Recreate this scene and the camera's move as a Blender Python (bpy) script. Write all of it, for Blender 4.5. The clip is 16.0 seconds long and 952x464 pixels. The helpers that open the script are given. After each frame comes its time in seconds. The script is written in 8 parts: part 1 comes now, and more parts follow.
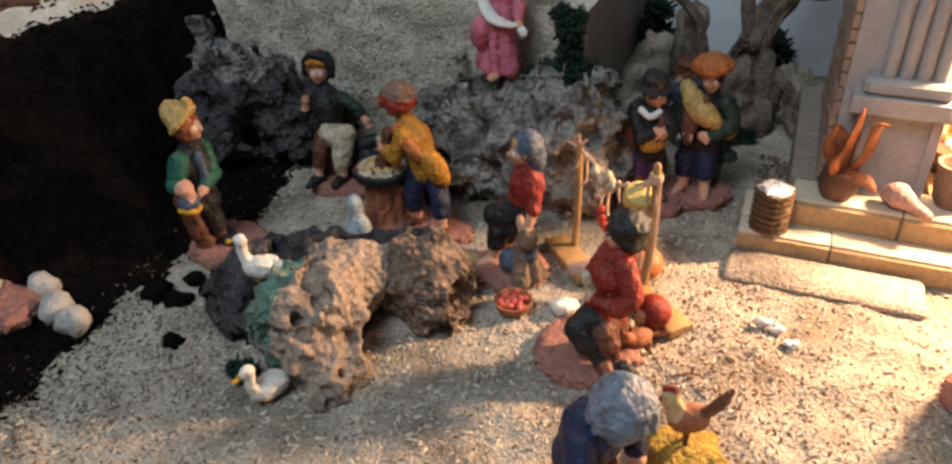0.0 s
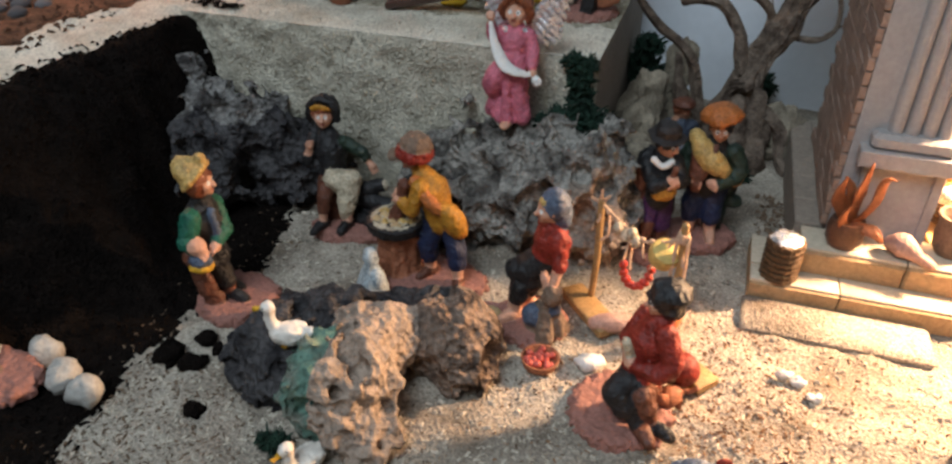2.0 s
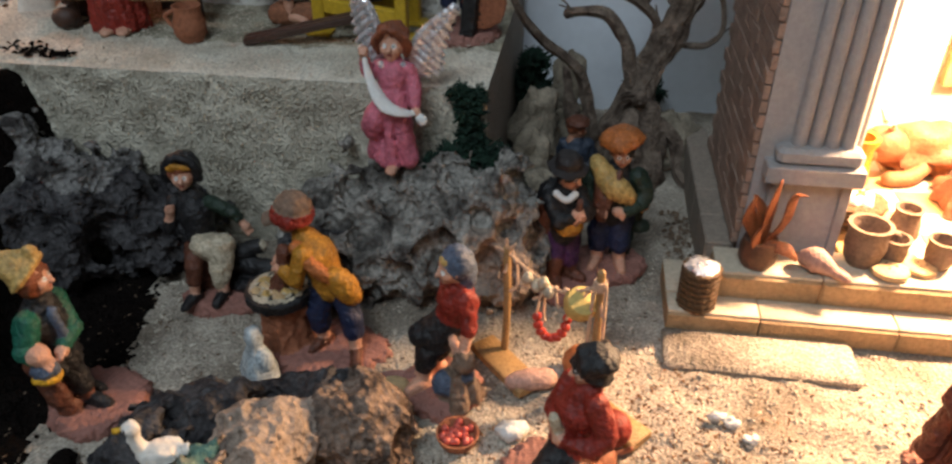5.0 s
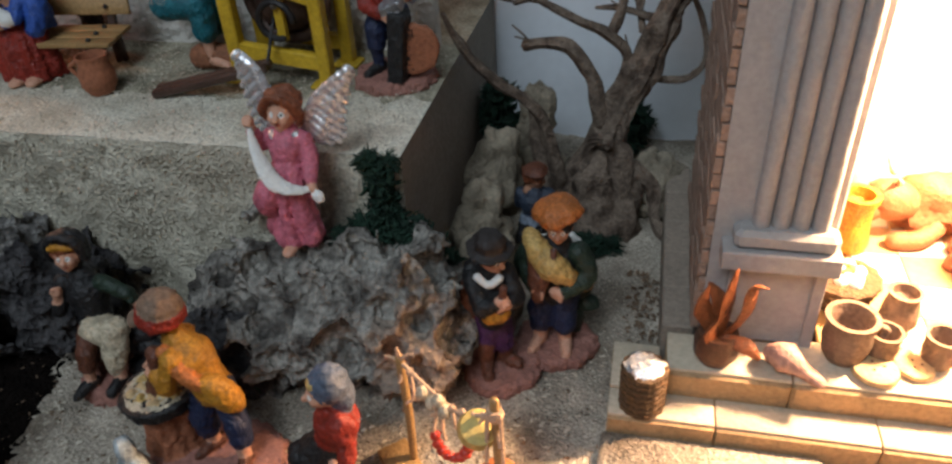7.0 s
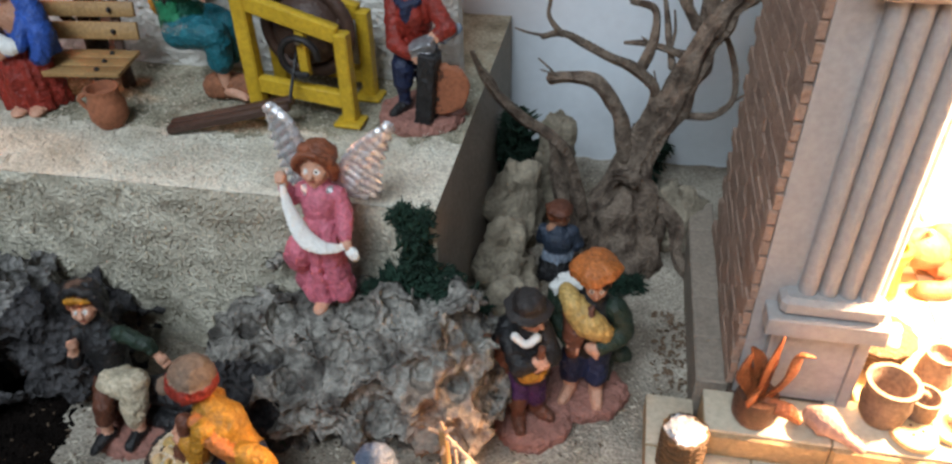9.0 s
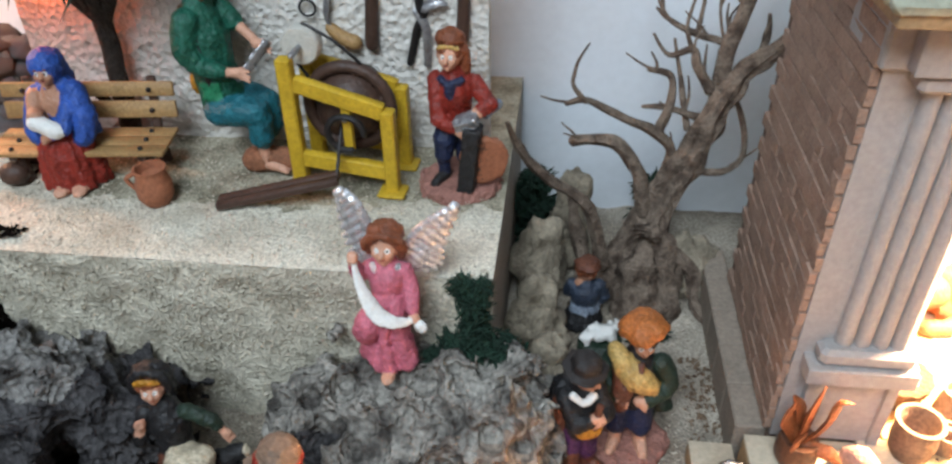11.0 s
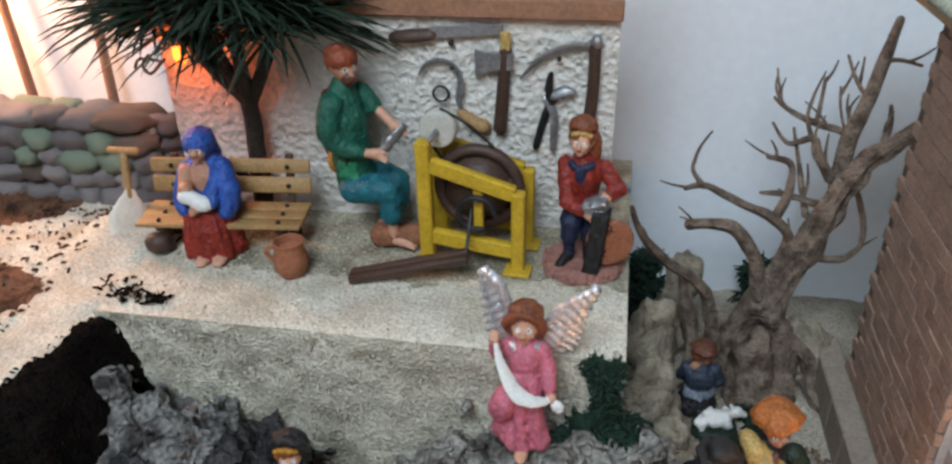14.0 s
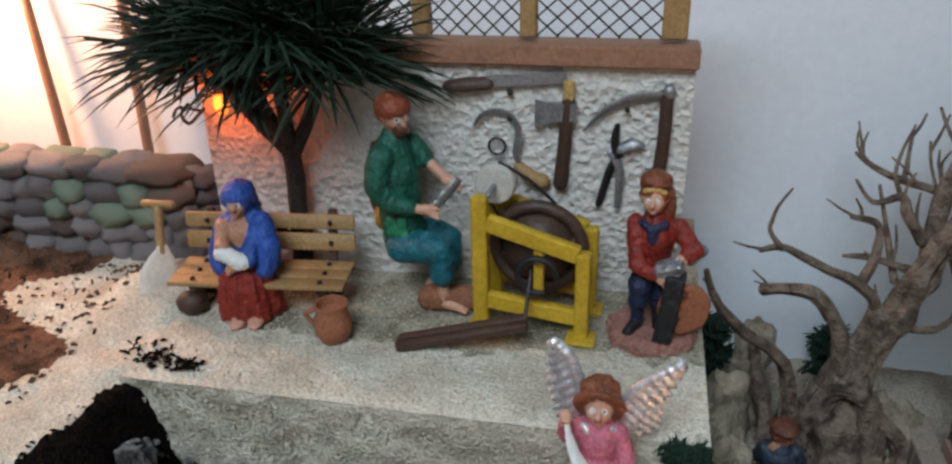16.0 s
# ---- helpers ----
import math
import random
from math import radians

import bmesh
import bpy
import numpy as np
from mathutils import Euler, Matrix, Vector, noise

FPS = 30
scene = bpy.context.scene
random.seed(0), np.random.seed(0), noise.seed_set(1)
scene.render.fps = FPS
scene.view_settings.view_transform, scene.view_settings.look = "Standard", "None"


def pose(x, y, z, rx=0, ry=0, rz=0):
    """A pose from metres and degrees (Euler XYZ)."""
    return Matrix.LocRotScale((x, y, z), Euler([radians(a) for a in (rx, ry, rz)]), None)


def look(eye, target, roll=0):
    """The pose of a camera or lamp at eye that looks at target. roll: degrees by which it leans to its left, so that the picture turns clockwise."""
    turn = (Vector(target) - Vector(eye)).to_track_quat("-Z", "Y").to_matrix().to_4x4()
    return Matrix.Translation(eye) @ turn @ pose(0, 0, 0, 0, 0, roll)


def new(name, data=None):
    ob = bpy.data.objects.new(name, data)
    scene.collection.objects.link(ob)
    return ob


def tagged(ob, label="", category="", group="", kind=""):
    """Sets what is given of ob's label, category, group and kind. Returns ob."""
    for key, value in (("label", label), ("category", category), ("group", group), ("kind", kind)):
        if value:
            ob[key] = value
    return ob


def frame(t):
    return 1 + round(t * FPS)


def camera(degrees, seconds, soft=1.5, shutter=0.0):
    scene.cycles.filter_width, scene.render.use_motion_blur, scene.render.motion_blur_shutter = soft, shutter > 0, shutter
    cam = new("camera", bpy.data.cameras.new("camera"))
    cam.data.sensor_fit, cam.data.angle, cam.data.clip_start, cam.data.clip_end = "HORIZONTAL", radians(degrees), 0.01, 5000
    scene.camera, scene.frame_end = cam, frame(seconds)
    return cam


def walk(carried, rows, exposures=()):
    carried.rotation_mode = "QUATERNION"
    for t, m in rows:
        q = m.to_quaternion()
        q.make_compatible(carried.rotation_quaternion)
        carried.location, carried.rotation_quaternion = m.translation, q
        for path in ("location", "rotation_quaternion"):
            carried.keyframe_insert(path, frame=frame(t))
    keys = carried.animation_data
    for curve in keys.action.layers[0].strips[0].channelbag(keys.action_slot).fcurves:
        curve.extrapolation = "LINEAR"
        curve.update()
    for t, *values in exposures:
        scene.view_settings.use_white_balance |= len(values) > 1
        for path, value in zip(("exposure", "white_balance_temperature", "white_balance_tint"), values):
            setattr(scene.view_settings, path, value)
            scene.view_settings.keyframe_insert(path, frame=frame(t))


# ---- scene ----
cam = camera(63.0, 16.0, soft=2.5)
PATH = [
    (0, (0.016, 0.016, 0.294), (-0.635, 1.568, -0.786), -1.6),
    (0.5, (-0.001, 0.021, 0.307), (-0.583, 1.61, -0.759), -0.3),
    (1, (-0.019, 0.016, 0.319), (-0.583, 1.627, -0.724), 0.3),
    (1.5, (-0.033, 0.022, 0.327), (-0.559, 1.622, -0.752), 0.6),
    (2, (-0.041, 0.02, 0.324), (-0.54, 1.62, -0.768), 0.8),
    (2.5, (-0.045, 0.011, 0.32), (-0.454, 1.63, -0.78), 1.9),
    (3, (-0.06, 0.011, 0.318), (-0.378, 1.653, -0.778), 1.9),
    (3.5, (-0.084, 0.014, 0.324), (-0.247, 1.699, -0.742), 2.3),
    (5.8, (-0.016, 0.128, 0.326), (-0.337, 1.762, -0.782), -2.0),
    (6, (-0.004, 0.139, 0.326), (-0.355, 1.767, -0.782), -2.3),
    (6.5, (0.007, 0.162, 0.334), (-0.372, 1.775, -0.787), -3.7),
    (7, (0.015, 0.183, 0.343), (-0.38, 1.768, -0.81), -3.4),
    (7.5, (0.003, 0.2, 0.353), (-0.4, 1.77, -0.818), -2.8),
    (8, (-0.002, 0.206, 0.363), (-0.387, 1.77, -0.823), -2.8),
    (10.3, (-0.073, 0.216, 0.395), (-0.268, 1.784, -0.831), -0.4),
    (10.5, (-0.078, 0.207, 0.401), (-0.26, 1.794, -0.802), -0.6),
    (11, (-0.083, 0.199, 0.41), (-0.278, 1.812, -0.756), -0.8),
    (11.5, (-0.09, 0.186, 0.415), (-0.346, 1.831, -0.693), -0.9),
    (12, (-0.093, 0.182, 0.421), (-0.367, 1.839, -0.666), -1.0),
    (12.5, (-0.098, 0.18, 0.427), (-0.386, 1.848, -0.637), -1.3),
    (13, (-0.105, 0.182, 0.427), (-0.406, 1.858, -0.623), -1.3),
    (13.5, (-0.116, 0.18, 0.427), (-0.433, 1.861, -0.61), -1.5),
    (14, (-0.13, 0.185, 0.422), (-0.467, 1.878, -0.589), -1.5),
    (14.5, (-0.14, 0.185, 0.427), (-0.475, 1.89, -0.564), -1.7),
    (15, (-0.15, 0.211, 0.408), (-0.527, 1.919, -0.561), -2.1),
    (15.5, (-0.159, 0.226, 0.4), (-0.545, 1.945, -0.546), -1.8),
    (16, (-0.16, 0.219, 0.406), (-0.563, 1.966, -0.48), -1.7),
]
walk(cam, [(t, look(eye, target, roll)) for t, eye, target, roll in PATH],
     exposures=[(0, -0.36), (1.5, -0.18), (2.5, -0.18), (3.5, -0.46), (6, -0.52), (7, -0.40), (8, 0.0), (10.5, 0.66), (12, 0.60), (14.5, 0.36), (16, 0.12)])

# ---------------------------------------------------------------- light
world = bpy.data.worlds.new("room_air")
scene.world = world
world.use_nodes = True
world.node_tree.nodes["Background"].inputs[0].default_value = (0.62, 0.75, 1.0, 1)
world.node_tree.nodes["Background"].inputs[1].default_value = 0.035


def lamp(name, kind, at, energy, colour, size, target=None):
    data = bpy.data.lights.new(name, kind)
    data.energy, data.color = energy, colour
    if kind == "AREA":
        data.size = size
    else:
        data.shadow_soft_size = size
    ob = new(name, data)
    ob.matrix_world = look(at, target) if target else Matrix.Translation(at)
    return ob


lamp("ceiling_light", "AREA", (-0.32, -0.55, 1.55), 25.0, (0.75, 0.88, 1.0), 0.8, (-0.15, 0.55, 0.1))
lamp("temple_lamp", "POINT", (0.25, 0.575, 0.235), 31.0, (1.0, 0.64, 0.38), 0.018)
lamp("sunset_lamp", "POINT", (-0.441, 0.667, 0.256), 0.075, (1.0, 0.16, 0.04), 0.008)
lamp("sunrise_lamp", "POINT", (-0.745, 0.745, 0.335), 3.6, (1.0, 0.49, 0.26), 0.03)

# ---------------------------------------------------------------- materials
MATS = {}


def mat(name, colour, rough=0.6, metal=0.0, vary=0.25, scale=60.0, bump=0.25, fine=400.0, second=None, amount=0.5, spec=0.4, pits=0.0, spread=0.0):
    """A surface with patches at one scale, grain at another, and relief. second: the colour of the patches."""
    if name in MATS:
        return MATS[name]
    m = bpy.data.materials.new(name)
    m.use_nodes = True
    nt = m.node_tree
    b = nt.nodes["Principled BSDF"]
    b.inputs["Roughness"].default_value = rough
    b.inputs["Metallic"].default_value = metal
    b.inputs["Specular IOR Level"].default_value = spec
    co = nt.nodes.new("ShaderNodeTexCoord")
    info = nt.nodes.new("ShaderNodeObjectInfo")
    shift = nt.nodes.new("ShaderNodeVectorMath")
    shift.operation = "MULTIPLY_ADD"
    nt.links.new(info.outputs["Random"], shift.inputs[0])
    shift.inputs[1].default_value = (7.0, 3.0, 5.0)
    nt.links.new(co.outputs["Object"], shift.inputs[2])
    n1 = nt.nodes.new("ShaderNodeTexNoise")
    n1.inputs["Scale"].default_value, n1.inputs["Detail"].default_value = scale, 5
    n2 = nt.nodes.new("ShaderNodeTexNoise")
    n2.inputs["Scale"].default_value, n2.inputs["Detail"].default_value = fine, 3
    for n in (n1, n2):
        nt.links.new(shift.outputs[0], n.inputs["Vector"])
    dark = tuple(c * (1 - vary) for c in colour) if second is None else second
    ramp = nt.nodes.new("ShaderNodeValToRGB")
    ramp.color_ramp.elements[0].position, ramp.color_ramp.elements[1].position = 0.5 - 0.22, 0.5 + 0.22
    if second is not None:
        ramp.color_ramp.elements[0].position, ramp.color_ramp.elements[1].position = amount - 0.12, amount + 0.12
    ramp.color_ramp.elements[0].color = (*dark, 1)
    ramp.color_ramp.elements[1].color = (*colour, 1)
    nt.links.new(n1.outputs["Fac"], ramp.inputs["Fac"])
    grain = nt.nodes.new("ShaderNodeMapRange")
    grain.inputs["From Min"].default_value, grain.inputs["From Max"].default_value = 0.3, 0.7
    grain.inputs["To Min"].default_value, grain.inputs["To Max"].default_value = 1 - vary * 0.9, 1 + vary * 0.45
    nt.links.new(n2.outputs["Fac"], grain.inputs["Value"])
    mul = nt.nodes.new("ShaderNodeVectorMath")
    mul.operation = "SCALE"
    nt.links.new(ramp.outputs["Color"], mul.inputs[0])
    if spread:
        each = nt.nodes.new("ShaderNodeMapRange")
        each.inputs["To Min"].default_value, each.inputs["To Max"].default_value = 1 - spread, 1 + spread
        nt.links.new(info.outputs["Random"], each.inputs["Value"])
        both = nt.nodes.new("ShaderNodeMath")
        both.operation = "MULTIPLY"
        nt.links.new(grain.outputs["Result"], both.inputs[0])
        nt.links.new(each.outputs["Result"], both.inputs[1])
        nt.links.new(both.outputs[0], mul.inputs["Scale"])
    else:
        nt.links.new(grain.outputs["Result"], mul.inputs["Scale"])
    nt.links.new(mul.outputs[0], b.inputs["Base Color"])
    if bump:
        add = nt.nodes.new("ShaderNodeMath")
        add.operation = "ADD"
        nt.links.new(n1.outputs["Fac"], add.inputs[0])
        nt.links.new(n2.outputs["Fac"], add.inputs[1])
        source = add.outputs[0]
        if pits:
            v = nt.nodes.new("ShaderNodeTexVoronoi")
            v.inputs["Scale"].default_value = pits
            nt.links.new(shift.outputs[0], v.inputs["Vector"])
            more = nt.nodes.new("ShaderNodeMath")
            more.operation = "MULTIPLY_ADD"
            more.inputs[1].default_value = 1.3
            nt.links.new(v.outputs["Distance"], more.inputs[0])
            nt.links.new(source, more.inputs[2])
            source = more.outputs[0]
        bp = nt.nodes.new("ShaderNodeBump")
        bp.inputs["Strength"].default_value, bp.inputs["Distance"].default_value = bump, 0.003
        nt.links.new(source, bp.inputs["Height"])
        nt.links.new(bp.outputs["Normal"], b.inputs["Normal"])
    r2 = nt.nodes.new("ShaderNodeMapRange")
    r2.inputs["To Min"].default_value, r2.inputs["To Max"].default_value = max(0.05, rough - 0.14), min(1, rough + 0.14)
    nt.links.new(n1.outputs["Fac"], r2.inputs["Value"])
    nt.links.new(r2.outputs["Result"], b.inputs["Roughness"])
    MATS[name] = m
    return m


def paint(name, colour, rough=0.5, vary=0.42):
    """Brushed enamel paint on a cast figurine."""
    return mat("paint_" + name, colour, rough, 0, vary, 110, 0.45, 520)


SAND = mat("sand", (0.49, 0.43, 0.35), 0.95, 0, 0.5, 17, 0.9, 520, second=(0.22, 0.178, 0.135), amount=0.45, spec=0.1)
SOIL = mat("potting_soil", (0.011, 0.008, 0.0065), 0.95, 0, 0.6, 90, 1.0, 480, spec=0.05)
PALESAND = mat("pale_sand", (0.74, 0.69, 0.57), 0.95, 0, 0.35, 22, 0.8, 480, second=(0.52, 0.46, 0.36), amount=0.45, spec=0.1)
REDSOIL = mat("dry_red_soil", (0.20, 0.10, 0.06), 0.95, 0, 0.4, 45, 0.9, 400, second=(0.05, 0.028, 0.018), amount=0.47, spec=0.1)
CRUST = mat("sanded_render", (0.66, 0.61, 0.49), 0.95, 0, 0.35, 40, 1.0, 450, second=(0.42, 0.38, 0.295), amount=0.45, spec=0.1)
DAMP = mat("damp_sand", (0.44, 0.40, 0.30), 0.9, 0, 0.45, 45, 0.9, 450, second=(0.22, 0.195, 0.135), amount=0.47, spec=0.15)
BOARD = mat("grey_board", (0.31, 0.27, 0.225), 0.85, 0, 0.2, 25, 0.3, 300)
STUCCO = mat("white_stucco", (0.70, 0.67, 0.61), 0.9, 0, 0.10, 150, 0.75, 420, pits=190, spec=0.2)
ROOMWALL = mat("white_room_wall", (0.74, 0.78, 0.82), 0.75, 0, 0.04, 5, 0.1, 120, spec=0.2)
LAVA = mat("lava_rock", (0.35, 0.325, 0.285), 0.95, 0, 0.5, 50, 1.0, 330, second=(0.07, 0.062, 0.055), amount=0.47, pits=210, spec=0.15)
LAVAGREY = mat("slate_lava_rock", (0.29, 0.275, 0.255), 0.95, 0, 0.55, 55, 1.0, 330, second=(0.05, 0.045, 0.042), amount=0.48, pits=210, spec=0.15)
# dark rock, and on the tall rock's lower lobes shade put into the colour
LAVADARKSHADED = mat("dark_and_shaded_lava_rock", (0.085, 0.08, 0.08), 0.95, 0, 0.5, 60, 1.0, 330, second=(0.03, 0.028, 0.03), amount=0.46, pits=210, spec=0.15)
LAVATAN = mat("tan_lava_rock", (0.38, 0.295, 0.23), 0.92, 0, 0.4, 60, 0.9, 330, second=(0.21, 0.17, 0.14), amount=0.42, pits=180, spec=0.2)
LAVABROWN = mat("brown_lava_rock", (0.26, 0.19, 0.145), 0.92, 0, 0.55, 75, 1.0, 330, second=(0.07, 0.05, 0.04), amount=0.47, pits=230, spec=0.2)
LAVAGREEN = mat("green_washed_rock", (0.13, 0.23, 0.18), 0.9, 0, 0.4, 70, 0.9, 330, second=(0.20, 0.20, 0.16), amount=0.45, pits=180, spec=0.2)
BOULDER = mat("grey_boulder", (0.31, 0.26, 0.19), 0.88, 0, 0.35, 45, 0.7, 300, second=(0.17, 0.14, 0.10), amount=0.45)
DRIFT = mat("dry_wood", (0.22, 0.168, 0.128), 0.85, 0, 0.4, 90, 0.9, 420, second=(0.08, 0.056, 0.042), amount=0.47, spec=0.2)
PILASTER = mat("grey_plaster", (0.38, 0.355, 0.34), 0.75, 0, 0.12, 40, 0.2, 300)
BRICK = mat("reddish_brick", (0.39, 0.26, 0.195), 0.9, 0, 0.22, 40, 0.6, 420, second=(0.30, 0.20, 0.15), amount=0.48, spec=0.15, spread=0.07)
MORTAR = mat("brick_mortar", (0.19, 0.13, 0.10), 0.95, 0, 0.3, 80, 0.6, 400, spec=0.1)
PLINTH = mat("plinth_blocks", (0.29, 0.235, 0.185), 0.9, 0, 0.22, 60, 0.4, 350)
STEPTOP = mat("pale_step_board", (0.60, 0.50, 0.37), 0.75, 0, 0.16, 30, 0.25, 300)
STEPEDGE = mat("step_edge_wood", (0.44, 0.28, 0.14), 0.7, 0, 0.25, 60, 0.3, 350)
TILEA = mat("cream_tile", (0.68, 0.60, 0.46), 0.35, 0, 0.1, 60, 0.05, 300)
TILEB = mat("ochre_tile", (0.58, 0.36, 0.16), 0.35, 0, 0.15, 60, 0.05, 300)
INWALL = mat("cream_plaster", (0.72, 0.62, 0.48), 0.85, 0, 0.1, 40, 0.3, 300)
WOOD = mat("honey_wood", (0.42, 0.25, 0.10), 0.55, 0, 0.3, 50, 0.25, 500)
WOODRED = mat("red_brown_wood", (0.34, 0.17, 0.10), 0.6, 0, 0.25, 40, 0.2, 400)
WOODDARK = mat("dark_stained_wood", (0.075, 0.04, 0.028), 0.5, 0, 0.3, 80, 0.25, 400)
YELLOW = mat("yellow_painted_wood", (0.60, 0.38, 0.025), 0.5, 0, 0.22, 60, 0.2, 350)
STEEL = mat("worn_steel", (0.42, 0.42, 0.43), 0.42, 0.75, 0.3, 90, 0.2, 500)
IRON = mat("black_iron", (0.035, 0.032, 0.032), 0.5, 0.5, 0.3, 90, 0.2, 400)
SILVER = mat("silver_leaf", (0.88, 0.88, 0.90), 0.28, 0.7, 0.12, 150, 0.3, 600)
GLAZE = mat("white_duck_glaze", (0.78, 0.73, 0.65), 0.45, 0, 0.12, 60, 0.1, 300)
TERRA = mat("terracotta_base", (0.34, 0.155, 0.12), 0.75, 0, 0.25, 80, 0.4, 450)
POTCLAY = mat("fired_clay", (0.38, 0.14, 0.07), 0.7, 0, 0.28, 60, 0.3, 400)
CLAYDARK = mat("brown_clay", (0.24, 0.16, 0.11), 0.75, 0, 0.35, 60, 0.4, 400)
BREAD = mat("bread_crust", (0.62, 0.43, 0.22), 0.8, 0, 0.25, 90, 0.3, 400)
STRING = mat("cotton_string", (0.62, 0.42, 0.28), 0.9, 0, 0.2, 200, 0.5, 700)
GREENERY = mat("dark_green_moss", (0.018, 0.055, 0.032), 0.85, 0, 0.5, 90, 0.6, 500)
NEEDLE = mat("palm_green", (0.016, 0.034, 0.017), 0.55, 0, 0.5, 40, 0.1, 200)
WHITESTONE = mat("white_pebble", (0.46, 0.44, 0.40), 0.8, 0, 0.2, 70, 0.4, 350)
SKIN = paint("skin", (0.62, 0.33, 0.22), 0.45, 0.12)
TAN = paint("tan_skin", (0.46, 0.23, 0.14), 0.45, 0.15)
BLACK = paint("black", (0.018, 0.017, 0.018))
BROWN = paint("brown", (0.16, 0.055, 0.03))
HAIR = paint("auburn", (0.26, 0.075, 0.03))
OCHRE = paint("ochre", (0.56, 0.25, 0.025))
CREAM = paint("cream", (0.66, 0.56, 0.40))
WHITE = paint("white", (0.78, 0.77, 0.73), 0.5, 0.1)
BLUE = paint("blue", (0.03, 0.10, 0.42))
NAVY = paint("navy", (0.018, 0.028, 0.075))
SLATE = paint("slate", (0.10, 0.13, 0.19))
RED = paint("red", (0.30, 0.028, 0.016))
GREEN = paint("green", (0.010, 0.12, 0.075))
DARKGREEN = paint("dark_green", (0.02, 0.04, 0.025))
TEAL = paint("teal", (0.012, 0.15, 0.19))
PINK = paint("pink", (0.62, 0.165, 0.225), 0.5, 0.3)
PURPLE = paint("purple", (0.07, 0.02, 0.09))
STRAWHAT = paint("straw", (0.66, 0.43, 0.14))
ORANGE = paint("orange", (0.55, 0.17, 0.04))
BEAK = paint("beak", (0.75, 0.40, 0.02))
GREYBLUE = paint("grey_blue", (0.22, 0.26, 0.32))
PALE = paint("pale_glaze", (0.55, 0.62, 0.64), 0.2)


# ---------------------------------------------------------------- shaping
class Sculpt:
    """One mesh, shaped from rounded, lofted and bevelled pieces; every piece keeps its own material."""

    def __init__(self):
        self.v, self.f, self.m, self.mats = [], [], [], []

    def slot(self, m):
        if m not in self.mats:
            self.mats.append(m)
        return self.mats.index(m)

    def rings(self, rings, m, close=True):
        """Skins a list of rings of points, each of the same number."""
        k, base, n = self.slot(m), len(self.v), len(rings[0])
        for r in rings:
            self.v += [tuple(p) for p in r]
        for i in range(len(rings) - 1):
            for j in range(n):
                a, b = base + i * n + j, base + i * n + (j + 1) % n
                self.f.append((a, b, b + n, a + n))
                self.m.append(k)
        if close:
            self.f.append(tuple(base + j for j in reversed(range(n))))
            self.f.append(tuple(base + (len(rings) - 1) * n + j for j in range(n)))
            self.m += [k, k]
        return self

    def blob(self, c, r, m, rot=(0, 0, 0), seg=12, rough=0.0, freq=60):
        r = (r, r, r) if isinstance(r, (int, float)) else r
        e, c = Euler([radians(a) for a in rot]).to_matrix(), Vector(c)
        out = []
        for i in range(seg // 2 + 2):
            t = math.pi * (0.02 + 0.96 * i / (seg // 2 + 1))
            ring = []
            for j in range(seg):
                a = 2 * math.pi * j / seg
                d = Vector((math.sin(t) * math.cos(a), math.sin(t) * math.sin(a), -math.cos(t)))
                p = e @ Vector((d.x * r[0], d.y * r[1], d.z * r[2])) + c
                if rough:
                    p += (p - c).normalized() * rough * noise.noise(p * freq)
                ring.append(p)
            out.append(ring)
        return self.rings(out, m)

    def tube(self, pts, rad, m, seg=9, sub=3, flat=1.0, knots=0.0):
        """A limb along a smooth line; rad: one radius or one a point."""
        pts = [Vector(p) for p in pts]
        rad = [rad] * len(pts) if isinstance(rad, (int, float)) else list(rad)
        line, rs = [], []
        for i in range(len(pts) - 1):
            p0, p1, p2, p3 = pts[max(i - 1, 0)], pts[i], pts[i + 1], pts[min(i + 2, len(pts) - 1)]
            for s in range(sub):
                u = s / sub
                line.append(0.5 * (2 * p1 + (p2 - p0) * u + (2 * p0 - 5 * p1 + 4 * p2 - p3) * u * u + (3 * p1 - p0 - 3 * p2 + p3) * u ** 3))
                rs.append(rad[i] * (1 - u) + rad[i + 1] * u)
        line.append(pts[-1]), rs.append(rad[-1])
        out, side = [], None
        for i, p in enumerate(line):
            d = (line[min(i + 1, len(line) - 1)] - line[max(i - 1, 0)]).normalized()
            if side is None:
                side = d.orthogonal().normalized()
            side = (side - d * side.dot(d)).normalized()
            up = d.cross(side)
            r = rs[i]
            ring = []
            for j in range(seg):
                a = 2 * math.pi * j / seg
                rr = r
                if knots:
                    rr *= 1 + knots * (0.7 * noise.noise(p * 60 + Vector((math.cos(a), math.sin(a), 0)) * 1.1) + 0.55 * noise.noise(Vector((math.cos(a) * 3.2, math.sin(a) * 3.2, i * 0.12 + r * 900))))
                ring.append(p + side * math.cos(a) * rr + up * math.sin(a) * rr * flat)
            out.append(ring)
        first, last = out[0], out[-1]
        c0, c1 = sum(first, Vector()) / seg, sum(last, Vector()) / seg
        d0, d1 = (line[0] - line[1]).normalized(), (line[-1] - line[-2]).normalized()
        cap0 = [[c0 + (p - c0) * s + d0 * rs[0] * h for p in first] for s, h in ((0.35, 0.85), (0.8, 0.5))]
        cap1 = [[c1 + (p - c1) * s + d1 * rs[-1] * h for p in last] for s, h in ((0.8, 0.5), (0.35, 0.85))]
        return self.rings(cap0 + out + cap1, m)

